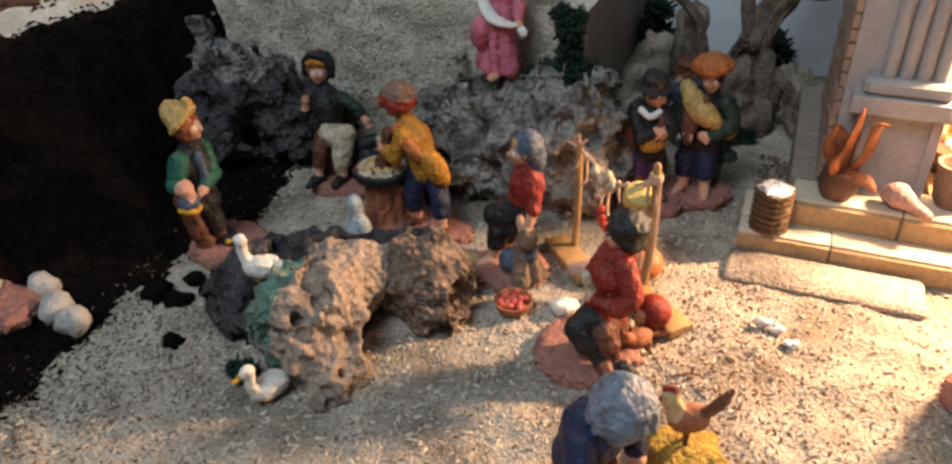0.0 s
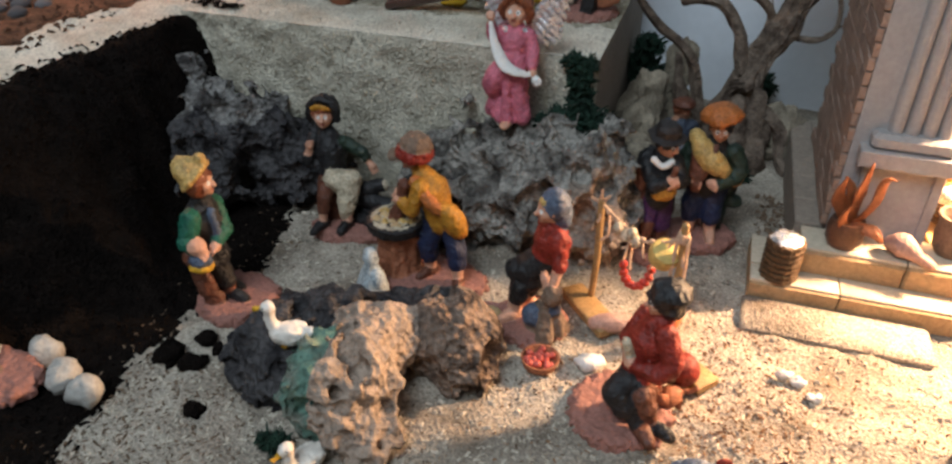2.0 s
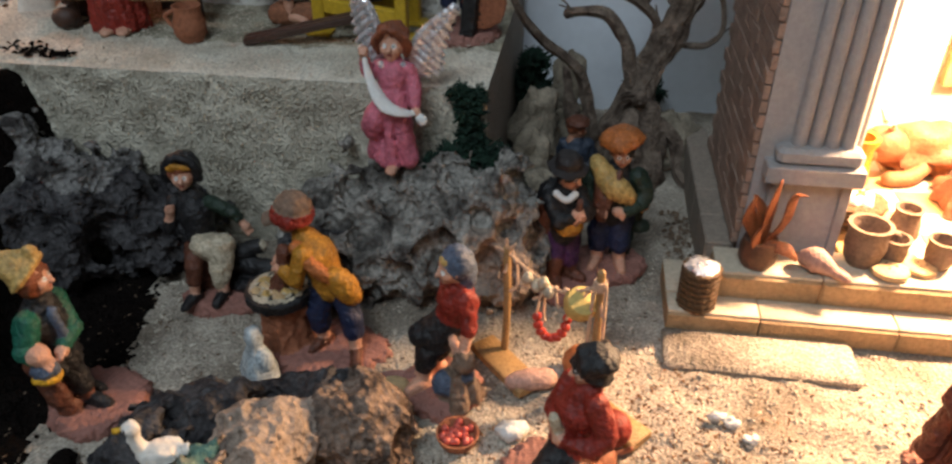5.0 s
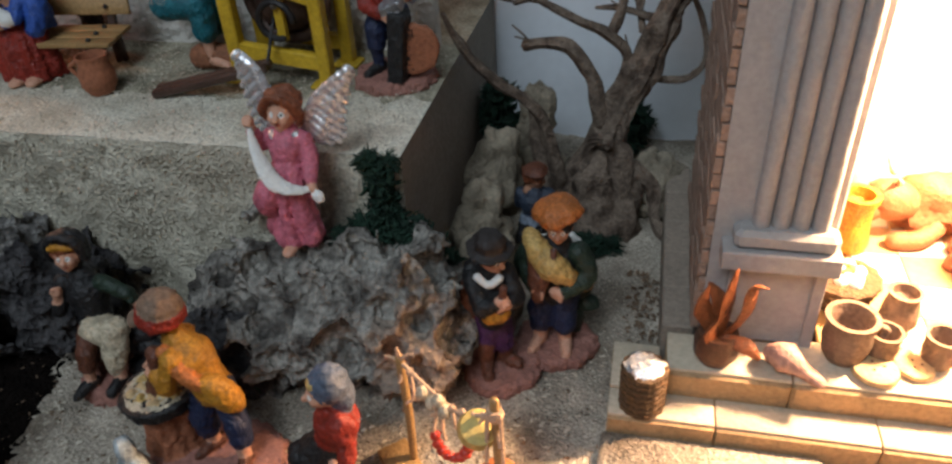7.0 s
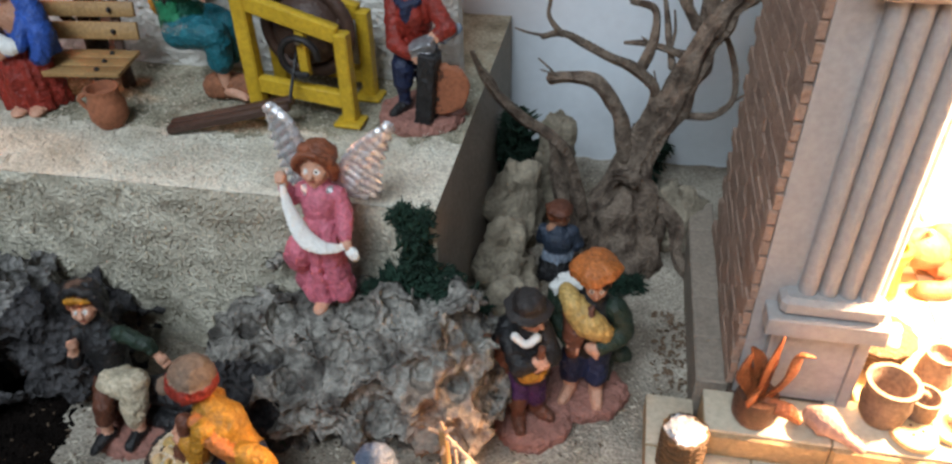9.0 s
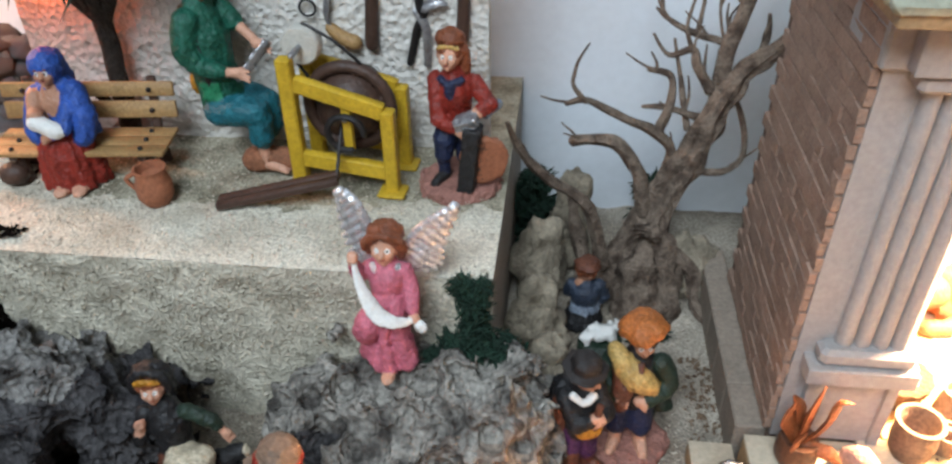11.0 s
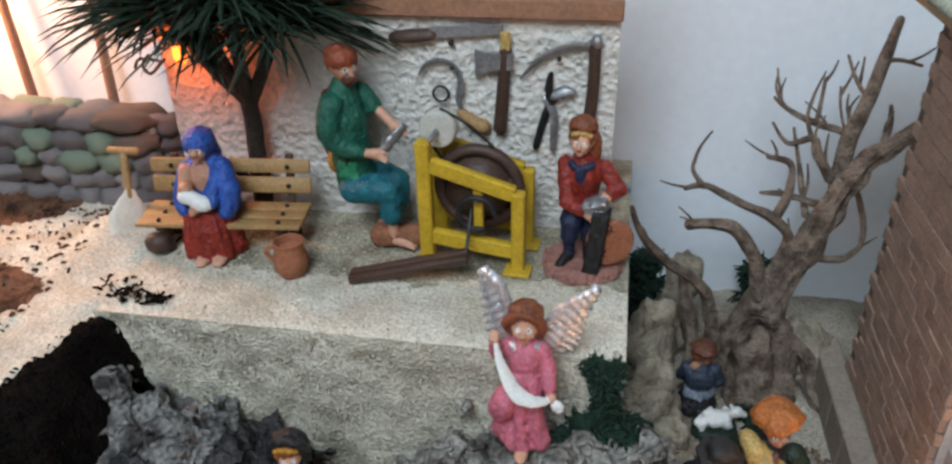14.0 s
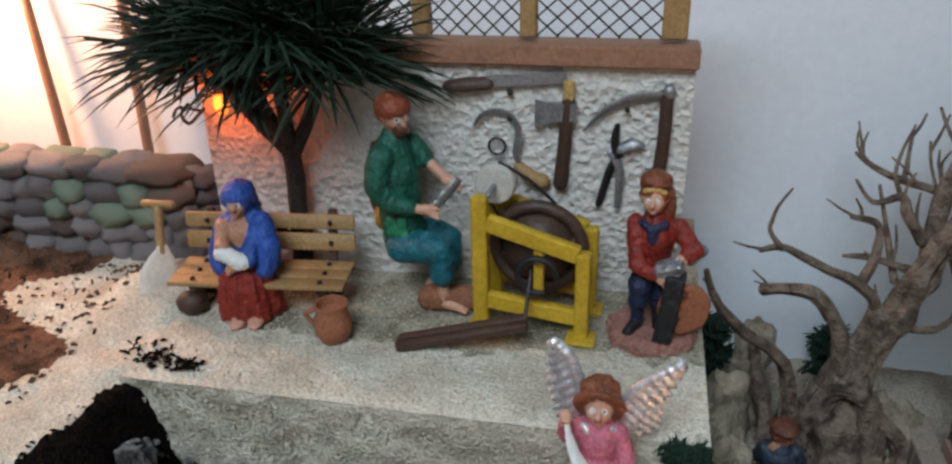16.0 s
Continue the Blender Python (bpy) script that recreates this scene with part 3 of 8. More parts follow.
def lava_rocks():
    porous("lava_rock", "tall dark grey porous lava rock", (-0.395, 0.485, 0), [
        ((-0.052, 0.014, 0.046), (0.044, 0.036, 0.058), LAVAGREY), ((0.002, 0.022, 0.036), (0.052, 0.030, 0.054), LAVAGREY),
        # right and lower front lobes: the shade there is painted in with darker stone
        ((0.052, 0.018, 0.024), (0.042, 0.032, 0.050), LAVADARKSHADED), ((-0.02, -0.014, 0.018), (0.064, 0.032, 0.048), LAVADARKSHADED),
        ((-0.074, 0.000, 0.052), (0.022, 0.024, 0.026), LAVAGREY)], rough=0.014, holes=620, big=0.0135, seed=3)
    porous("lava_rock", "grey porous lava rock with deep holes", (-0.150, 0.503, 0), [
        ((-0.050, 0.012, 0.040), (0.044, 0.030, 0.048), LAVA), ((0.008, 0.018, 0.040), (0.050, 0.032, 0.050), LAVA),
        ((0.046, 0.004, 0.036), (0.032, 0.034, 0.052), LAVA), ((-0.008, -0.014, 0.028), (0.058, 0.026, 0.050), LAVA),
        ((0.046, -0.020, 0.026), (0.024, 0.018, 0.038), LAVATAN), ((-0.055, -0.006, 0.018), (0.036, 0.030, 0.036), LAVADARKSHADED)], rough=0.0105, holes=520, big=0.0125, seed=14,
        cuts=((-0.034, -0.034, 0.058, 0.016), (-0.008, -0.034, 0.066, 0.012), (0.014, -0.038, 0.050, 0.015), (0.042, -0.040, 0.048, 0.012), (0.020, -0.046, 0.012, 0.018), (-0.020, -0.044, 0.028, 0.013), (0.058, -0.030, 0.066, 0.008), (-0.066, -0.026, 0.048, 0.011), (0.022, -0.008, 0.092, 0.008)))
    porous("pond_rock", "hollow tan and green washed porous rock", (-0.195, 0.318, 0), [
        ((-0.054, -0.004, 0.012), (0.030, 0.028, 0.026), LAVADARKSHADED), ((-0.040, 0.024, 0.014), (0.034, 0.026, 0.026), LAVADARKSHADED),
        ((-0.016, -0.026, 0.014), (0.016, 0.026, 0.030), LAVAGREEN), ((0.004, -0.028, 0.020), (0.017, 0.026, 0.030), LAVATAN),
        ((0.000, 0.002, 0.034), (0.021, 0.022, 0.021), LAVATAN), ((0.046, 0.026, 0.020), (0.026, 0.026, 0.030), LAVABROWN),
        ((0.014, 0.040, 0.018), (0.028, 0.020, 0.024), LAVADARKSHADED), ((0.026, -0.036, 0.006), (0.018, 0.011, 0.010), LAVATAN),
        ((0.024, -0.054, 0.002), (0.009, 0.015, 0.012), LAVATAN)], h=0.0012, rough=0.0078, holes=270, big=0.0085, seed=27,
        cuts=((0.033, -0.012, 0.010, 0.0165), (0.040, -0.024, 0.014, 0.011), (-0.030, -0.020, 0.016, 0.008), (0.004, -0.030, 0.056, 0.007), (-0.004, -0.014, 0.052, 0.006)))
    for at, r in (((-0.090, 0.632, 0.0), (0.019, 0.016, 0.050)), ((-0.092, 0.690, 0.0), (0.020, 0.018, 0.062)), ((-0.068, 0.738, 0.0), (0.018, 0.015, 0.072)), ((-0.078, 0.575, 0.0), (0.018, 0.016, 0.045)), ((0.026, 0.715, 0.0), (0.021, 0.026, 0.040))):
        rock("boulder", "weathered grey boulder beside the terrace", at, [((0, 0, r[2] * 0.40), (r[0], r[1], r[2] * 0.80), BOULDER), ((0.004, -0.008, r[2] * 0.25), (r[0] * 0.9, r[1] * 0.9, r[2] * 0.5), BOULDER)], "rock", seg=48, rough=0.010, freq=44, pit=0.003, seed=at[1] * 50, group="boulders by the terrace")
    for at, r in (((-0.393, 0.279, 0), 0.0105), ((-0.366, 0.264, 0), 0.0105), ((-0.344, 0.256, 0), 0.0108), ((-0.42, 0.262, 0), 0.010)):
        rock("pebble", "rounded white pebble on dark soil", (at[0], at[1], on_ground(at[0], at[1])), [((0, 0, r * 0.6), (r, r * 0.9, r * 0.85), WHITESTONE)], "pebble", seg=22, rough=0.003, freq=80, pit=0, seed=at[0] * 90, group="white pebbles")
    for n, (x, y, r) in enumerate(((-0.322, 0.300, 0.010), (-0.304, 0.300, 0.007), (-0.297, 0.315, 0.005), (-0.31, 0.322, 0.006), (-0.282, 0.268, 0.005))):
        rock("soil_lump", "lump of dark potting soil", (x, y, on_ground(x, y)), [((0, 0, r * 0.3), (r, r * 0.8, r * 0.6), SOIL)], "soil", seg=22, rough=0.005, freq=110, pit=0, seed=n, group="soil lumps")


lava_rocks()

# ---------------------------------------------------------------- temple
temple = holder("temple", "grey pilastered temple stable with brick side and steps", "building", (0.05, 0.53, 0.0))
TX, TY = 0.05, 0.53


def tbox(name, lo, hi, m, label="", bevel=0.05, parent=None):
    c = ((lo[0] + hi[0]) / 2 - TX, (lo[1] + hi[1]) / 2 - TY, (lo[2] + hi[2]) / 2)
    s = (hi[0] - lo[0], hi[1] - lo[1], hi[2] - lo[2])
    return Sculpt().box(c, s, m, bevel=bevel).part(name, parent or temple, label, smooth=20)


tbox("side_wall", (0.0545, 0.534, 0.0), (0.0745, 0.6825, 0.296), MORTAR, "reddish brick side wall")
tbox("facade", (0.056, 0.531, 0.030), (0.0775, 0.5335, 0.296), PILASTER)
tbox("facade", (0.076, 0.5335, 0.030), (0.117, 0.56, 0.296), PILASTER)
tbox("facade", (0.36, 0.53, 0.0), (0.60, 0.56, 0.296), PILASTER)
tbox("back_wall", (0.0743, 0.68, 0.0), (0.60, 0.705, 0.296), INWALL, "cream plaster inner wall")
tbox("side_wall", (0.575, 0.56, 0.0), (0.60, 0.68, 0.296), INWALL)
tbox("lintel", (0.052, 0.526, 0.27), (0.60, 0.575, 0.2985), PILASTER)
tbox("floor_base", (0.076, 0.5605, 0.0), (0.575, 0.68, 0.031), INWALL)
tbox("pedestal", (0.0715, 0.5275, 0.034), (0.1125, 0.5335, 0.09), PILASTER)
tbox("pedestal_panel", (0.0665, 0.5255, 0.034), (0.0715, 0.5335, 0.09), PILASTER)
tbox("pedestal_panel", (0.1095, 0.5245, 0.034), (0.1155, 0.5335, 0.09), PILASTER)
tbox("pedestal_cap", (0.0605, 0.5165, 0.0895), (0.1185, 0.5335, 0.1005), PILASTER)
tbox("column_base", (0.0655, 0.5195, 0.1005), (0.1165, 0.5335, 0.1115), PILASTER, bevel=0.25)


def fluted(n=4):
    shaft = Sculpt().box((0.0925 - TX, 0.5322 - TY, 0.187), (0.0385, 0.004, 0.151), PILASTER).part("column", temple, "fluted grey pilaster shaft")
    w = 0.038 / n
    for i in range(n):
        x = 0.0735 + w * (i + 0.5) - TX
        prof = [(math.cos(math.pi * k / 8) * w * 0.47, -math.sin(math.pi * k / 8) * w * 0.5) for k in range(9)]
        rings = [[(x + a, 0.5325 - TY + b - 0.0035, z) for a, b in prof] + [(x - w * 0.47, 0.004, z), (x + w * 0.47, 0.004, z)] for z in (0.1115, 0.2625)]
        Sculpt().rings(rings, PILASTER).part("flute", shaft, smooth=40)


fluted()
tbox("capital", (0.0675, 0.519, 0.2625), (0.1185, 0.5335, 0.272), PILASTER, bevel=0.25)
tbox("capital", (0.0625, 0.516, 0.272), (0.1235, 0.526, 0.2985), PILASTER)
# roof
tbox("roof", (0.043, 0.500, 0.2985), (0.62, 0.71, 0.306), STEPEDGE, "ribbed grey green roof")
rib = Sculpt()
for i in range(22):
    y = 0.502 + i * 0.0097 - TY
    rib.tube([(0.043 - TX, y, 0.308), (0.62 - TX, y, 0.312)], 0.005, mat("roof_grey_green", (0.42, 0.43, 0.33), 0.8, 0, 0.25, 60, 0.4, 300), seg=8, sub=1)
rib.part("roof_tiles", temple, "ribbed grey green roof sheet")
# plinth of separate blocks along the brick side
plinth = holder("plinth", "block plinth along the brick side wall", "plinth", (0.045, 0.533, 0.0), kind="structure")
bl = Sculpt().box((0, 0, 0.0165), (0.0185, 0.0358, 0.033), PLINTH, bevel=0.05).mesh("block", 20)
for i in range(5):
    piece("block", bl, plinth, pose(0, 0.018 + i * 0.0365, 0))
# steps
steps = holder("entrance_steps", "two pale wooden steps with warm brown edges", "steps", (0.009, 0.474, 0.0), kind="structure")
SX, SY = 0.009, 0.474


def tread(x0, x1, y0, y1, z0, z1):
    Sculpt().box(((x0 + x1) / 2 - SX, (y0 + y1) / 2 - SY, (z0 + z1) / 2 - 0.0006), (x1 - x0 - 0.0006, y1 - y0, z1 - z0 - 0.0012), STEPEDGE, bevel=0.05).part("tread", steps)
    Sculpt().box(((x0 + x1) / 2 - SX, (y0 + y1) / 2 - SY + 0.001, z1 - 0.0004), (x1 - x0 - 0.001, y1 - y0 - 0.002, 0.0022), STEPTOP, bevel=0.1).part("tread_top", steps, "pale sanded board")


for x0, x1 in ((0.009, 0.066), (0.066, 0.148), (0.148, 0.23), (0.23, 0.33), (0.33, 0.43)):
    tread(x0, x1, 0.474, 0.4948, 0.0, 0.016)
tread(0.009, 0.0365, 0.495, 0.5325, 0.0, 0.016)
tread(0.0385, 0.104, 0.495, 0.5255, 0.0, 0.034)
for x0, x1 in ((0.104, 0.19), (0.19, 0.28), (0.28, 0.36), (0.36, 0.43)):
    tread(x0, x1, 0.495, 0.5295, 0.0, 0.034)
Sculpt().box((0.055, -0.018, 0.002), (0.115, 0.036, 0.007), SAND, bevel=0.3).part("lower_slab", steps, "sand-covered low slab")
# floor tiles inside
tiles = holder("temple_floor", "cream and ochre checkered tile floor", "floor", (0.12, 0.53, 0.031), kind="structure")
t1 = Sculpt().box((0, 0, 0.0015), (0.0295, 0.0295, 0.004), TILEA, bevel=0.1).mesh("tile", 20)
t2 = Sculpt().box((0, 0, 0.0015), (0.0295, 0.0295, 0.004), TILEB, bevel=0.1).mesh("tile", 20)
for i in range(9):
    for j in range(5):
        piece("tile", t1 if (i + j) % 2 else t2, tiles, pose(0.016 + i * 0.03, 0.0155 + j * 0.03, 0))
# window in the inner wall
win = holder("window_1", "wooden framed window in the inner wall", "window", (0.262, 0.679, 0.155), kind="structure")
for c, sz in (((-0.045, -0.003, 0), (0.009, 0.008, 0.115)), ((0.045, -0.003, 0), (0.009, 0.008, 0.115)), ((0, -0.003, -0.053), (0.081, 0.008, 0.009)), ((0, -0.003, 0.053), (0.081, 0.008, 0.009)), ((0, -0.003, 0), (0.006, 0.006, 0.097)), ((0, -0.0035, 0.005), (0.081, 0.005, 0.005))):
    Sculpt().box(c, sz, WOOD, bevel=0.1).part("frame_bar", win)
Sculpt().box((0, -0.0006, 0), (0.081, 0.001, 0.097), CREAM).part("pane", win)


# ---------------------------------------------------------------- figurines (one plain mesh each, in centimetres)
class Cast:
    """A cast and painted figurine: rounded forms melted into one another, one skin; each form keeps its paint."""

    def __init__(self, h=0.07, melt=0.13):
        self.h, self.melt, self.forms, self.dabs = h, melt, [], []

    def add(self, field, lo, hi, m):
        self.forms.append((field, np.array(lo, float), np.array(hi, float), m))
        return self

    def blob(self, c, r, m, rot=(0, 0, 0), seg=12, rough=0.0, freq=60):
        r = np.array((r, r, r) if isinstance(r, (int, float)) else r, float)
        e, c = np.array(Euler([radians(a) for a in rot]).to_matrix()), np.array(c, float)

        def field(p):
            q = (p - c) @ e
            k0, k1 = np.linalg.norm(q / r, axis=-1), np.linalg.norm(q / r ** 2, axis=-1)
            d = k0 * (k0 - 1) / np.maximum(k1, 1e-6)
            return d + rough * lattice_noise(p, freq * 0.7, 4) if rough else d
        return self.add(field, c - r.max(), c + r.max(), m)

    def tube(self, pts, rad, m, seg=9, sub=3, flat=1.0, knots=0.0):
        pts = [Vector(p) for p in pts]
        rad = [rad] * len(pts) if isinstance(rad, (int, float)) else list(rad)
        line, rs = [], []
        for i in range(len(pts) - 1):
            p0, p1, p2, p3 = pts[max(i - 1, 0)], pts[i], pts[i + 1], pts[min(i + 2, len(pts) - 1)]
            n = 4 if len(pts) > 2 else 1
            for s in range(n):
                u = s / n
                line.append(0.5 * (2 * p1 + (p2 - p0) * u + (2 * p0 - 5 * p1 + 4 * p2 - p3) * u * u + (3 * p1 - p0 - 3 * p2 + p3) * u ** 3))
                rs.append(rad[i] * (1 - u) + rad[i + 1] * u)
        line.append(pts[-1]), rs.append(rad[-1])
        side, legs = None, []
        for i in range(len(line) - 1):
            d = (line[i + 1] - line[i]).normalized()
            if side is None:
                side = d.orthogonal().normalized()
            side = (side - d * side.dot(d)).normalized()
            legs.append((np.array(line[i]), np.array(line[i + 1] - line[i]), np.array(d.cross(side)), rs[i], rs[i + 1]))

        def field(p):
            out = None
            for a, ab, up, r0, r1 in legs:
                q = p - a
                t = np.clip(q @ ab / max(ab @ ab, 1e-9), 0, 1)
                w = q - t[..., None] * ab
                if flat != 1.0:
                    w = w + (w @ up)[..., None] * up * (1 / flat - 1)
                d = (np.linalg.norm(w, axis=-1) - (r0 + (r1 - r0) * t)) * (0.6 if flat < 0.8 else 1.0)
                out = d if out is None else np.minimum(out, d)
            return out + knots * 0.6 * max(rs) * lattice_noise(p, 1.7, 6) if knots else out
        a = np.array(line)
        return self.add(field, a.min(0) - max(rs), a.max(0) + max(rs), m)

    def lathe(self, prof, m, c=(0, 0, 0), seg=20, sx=1.0, sy=1.0, fold=0.0, folds=7, tilt=(0, 0, 0), close=True):
        e, c = np.array(Euler([radians(a) for a in tilt]).to_matrix()), np.array(c, float)
        prof = sorted(prof, key=lambda rz: rz[1])
        zs, rr = [z for r, z in prof], [r for r, z in prof]
        big = max(rr) * max(sx, sy) * (1 + fold) + 0.1

        def field(p):
            q = (p - c) @ e
            a = np.arctan2(q[..., 1], q[..., 0])
            rho = np.hypot(q[..., 0] / sx, q[..., 1] / sy) / (1 + fold * np.sin(folds * a + 1.3 + 0.5 * q[..., 2]) + 0.4 * fold * np.sin(round(2.3 * folds) * a))
            d = (rho - np.interp(q[..., 2], zs, rr)) * 0.75 * min(sx, sy, 1)
            return np.maximum(d, np.maximum(zs[0] - q[..., 2], q[..., 2] - zs[-1]))
        reach = math.hypot(big, max(abs(zs[0]), abs(zs[-1]))) if any(tilt) else None
        lo = c - reach if reach else c + np.array((-big, -big, zs[0]))
        hi = c + reach if reach else c + np.array((big, big, zs[-1]))
        return self.add(field, lo, hi, m)

    def box(self, c, size, m, rot=(0, 0, 0), bevel=0.12):
        e, c = np.array(Euler([radians(a) for a in rot]).to_matrix()), np.array(c, float)
        b = min(size) * bevel
        s = np.array(size) / 2 - b

        def field(p):
            q = np.abs((p - c) @ e) - s
            return np.linalg.norm(np.maximum(q, 0), axis=-1) + np.minimum(q.max(-1), 0) - b
        reach = np.linalg.norm(size) / 2
        return self.add(field, c - reach, c + reach, m)

    def dab(self, c, r, m):
        """A touch of the brush: paints the skin within r of c."""
        self.dabs.append((np.array(c, float), r, m))
        return self

    def thing(self, name, label, category, at=(0, 0, 0), rz=0, group="", kind="", scale=0.01):
        h, k = self.h, self.melt
        lo = np.min([f[1] for f in self.forms], 0) - 0.4
        hi = np.max([f[2] for f in self.forms], 0) + 0.4
        n = np.ceil((hi - lo) / h).astype(int)
        p = np.stack(np.meshgrid(*[lo[i] + h * np.arange(n[i]) for i in range(3)], indexing="ij"), -1).astype(np.float32)
        d, near, owner = np.full(n, 9.0, np.float32), np.full(n, 9.0, np.float32), np.zeros(n, np.int16)
        for i, (field, a, b, m) in enumerate(self.forms):
            ia = np.maximum(((a - 0.2 - lo) / h).astype(int), 0)
            ib = np.minimum(((b + 0.2 - lo) / h).astype(int) + 2, n)
            cut = tuple(slice(*ab) for ab in zip(ia, ib))
            f = field(p[cut])
            win = f < near[cut]
            near[cut] = np.where(win, f, near[cut])
            owner[cut] = np.where(win, i, owner[cut])
            w = np.maximum(k - np.abs(d[cut] - f), 0) / k
            d[cut] = np.minimum(d[cut], f) - w * w * k / 4
        band = np.abs(d) < 0.16
        q, own = p[band], owner[band]
        seed = int(abs(at[0] * 3000)) % 29
        fine = np.array([0.3 if f[3] in (SKIN, TAN, SILVER, WHITE) else 1.0 for f in self.forms])[own]
        d[band] += fine * (0.055 * lattice_noise(q * np.array((1, 1, 0.55)), 2.2, seed) + 0.05 * lattice_noise(q, 4.5, seed + 1) + 0.02 * lattice_noise(q, 9.0, seed + 2))
        v, f = skin_of(d, lo, h)
        s = Sculpt()
        slots = np.array([s.slot(form[3]) for form in self.forms])
        mid = v[f].mean(1)
        shaky = mid + 0.035 * np.stack([lattice_noise(mid, 6.0, seed + j) for j in range(3)], -1)
        cell = np.clip(np.round((shaky - lo) / h).astype(int), 0, n - 1)
        k = slots[owner[tuple(cell.T)]]
        for c, r, m in self.dabs:
            k[np.linalg.norm(mid - c, axis=-1) < r] = s.slot(m)
        me = bpy.data.meshes.new(name)
        me.from_pydata((v * scale).tolist(), [], f.tolist())
        for m in s.mats:
            me.materials.append(m)
        me.polygons.foreach_set("material_index", k.tolist())
        me.polygons.foreach_set("use_smooth", [True] * len(f))
        ob = new(name, me)
        ob.matrix_world = pose(*at, 0, 0, rz)
        return tagged(ob, label, category, group, kind)


LIP = paint("lip", (0.42, 0.12, 0.09), 0.45, 0.1)


def head(s, c, skin=SKIN, hair=HAIR, face=-90, k=1.0, nod=0):
    """A head with hair; face: the way it looks, in degrees from +x; nod: how far it looks down."""
    c = Vector(c)
    a, b = radians(face), radians(nod)
    d = Vector((math.cos(a) * math.cos(b), math.sin(a) * math.cos(b), -math.sin(b)))
    r = Vector((math.sin(a), -math.cos(a), 0))
    u = r.cross(d)
    k *= 0.86
    s.blob(c, (0.78 * k, 0.78 * k, 0.95 * k), skin)
    s.blob(c + d * 0.30 * k - u * 0.36 * k, (0.58 * k, 0.58 * k, 0.60 * k), skin)
    s.tube([c + d * 0.80 * k + u * 0.12 * k, c + d * 0.98 * k - u * 0.16 * k], (0.10 * k, 0.17 * k), skin)
    s.blob(c + d * 0.62 * k - u * 0.72 * k, 0.22 * k, skin)
    for g in (-1, 1):
        s.blob(c + d * 0.55 * k + r * 0.38 * k * g - u * 0.22 * k, 0.26 * k, skin)
        s.blob(c + r * 0.78 * k * g - u * 0.05 * k, (0.16 * k, 0.16 * k, 0.24 * k), skin)
        eye = c + d * 0.76 * k + r * 0.32 * k * g + u * 0.12 * k
        s.dab(eye, 0.17 * k, WHITE).dab(eye + d * 0.06 - u * 0.01, 0.115 * k, BLACK)
        s.dab(eye + u * 0.27 * k, 0.10 * k, hair or HAIR).dab(eye + u * 0.27 * k + r * 0.12 * g * k, 0.10 * k, hair or HAIR)
    for g in (-0.1, 0.1):
        s.dab(c + d * 0.86 * k - u * 0.48 * k + r * g * k, 0.11 * k, LIP)
    if hair:
        s.blob(c - d * 0.26 * k + u * 0.24 * k, (0.95 * k, 0.95 * k, 0.92 * k), hair, rough=0.10, freq=4)
    s.tube([c - u * 0.6 * k - d * 0.1, c - u * 1.3 * k - d * 0.2], 0.40 * k, skin)


def arm(s, shoulder, hand, m, skin=SKIN, out=(0, 0, -0.7), r=0.5, bare=0.3):
    r *= 0.84
    a, b = Vector(shoulder), Vector(hand)
    e = (a + b) / 2 + Vector(out)
    w = e + (b - e) * (1 - bare)
    s.tube([a, e], (r * 1.1, r), m)
    s.tube([e, w], (r, r * 0.86), m)
    s.tube([w, b], (r * 0.62, r * 0.50), skin)
    d = (b - w).normalized()
    s.blob(b + d * 0.12, (r * 0.75, r * 0.62, r * 0.62), skin)
    n = d.orthogonal().normalized()
    for g in (-0.24, 0.0, 0.24):
        s.tube([b + d * 0.15 + n * g * r * 1.6, b + d * 0.55 + n * g * r * 1.9 - Vector((0, 0, 0.12))], (0.13, 0.10), skin)


def leg(s, hip, knee, foot, m, calf=SKIN, shoe=BROWN, toe=(0, -1), r=0.78):
    r *= 0.84
    hip, knee, foot = Vector(hip), Vector(knee), Vector(foot)
    s.tube([hip, knee], (r * 1.05, r * 0.95), m)
    s.tube([knee, knee.lerp(foot, 0.38)], (r * 0.95, r * 0.88), m)
    s.tube([knee.lerp(foot, 0.3), knee.lerp(foot, 0.6), foot], (r * 0.58, r * 0.60, r * 0.42), calf)
    t = Vector((toe[0], toe[1], 0)).normalized()
    s.tube([foot - t * 0.25, foot + t * 0.4, foot + t * 1.0 - Vector((0, 0, 0.14))], (0.40, 0.42, 0.32), shoe, flat=0.85)


def torso(s, pelvis, chest, neck, m, r=1.15, belt=None):
    r *= 0.84
    s.tube([pelvis, Vector(pelvis).lerp(Vector(chest), 0.5), chest, neck], (r, r * 0.96, r * 1.14, r * 0.5), m)
    if belt:
        p = Vector(pelvis)
        s.tube([p + Vector((0, 0, 0.4)), p + Vector((0, 0, 0.9))], r * 1.06, belt)


def base(s, rx, ry, h=0.55, m=TERRA, c=(0, 0, 0)):
    s.lathe([(1.0, -0.25), (1.03, 0.12), (0.97, h), (0.84, h + 0.12)], m, c, sx=rx, sy=ry, fold=0.035, folds=3)


def brim_hat(s, c, m, r=1.5, crown=0.95, h=1.0, tilt=(0, 0, 0), band=None):
    s.lathe([(r * 0.6, -0.06), (r, 0.0), (r * 1.02, 0.12), (crown, 0.22), (crown * 0.98, h * 0.7), (crown * 0.7, h), (crown * 0.2, h + 0.08)], m, c, tilt=tilt, fold=0.05, folds=3)
    if band:
        s.lathe([(crown * 1.05, 0.2), (crown * 1.06, 0.46)], band, c, tilt=tilt)


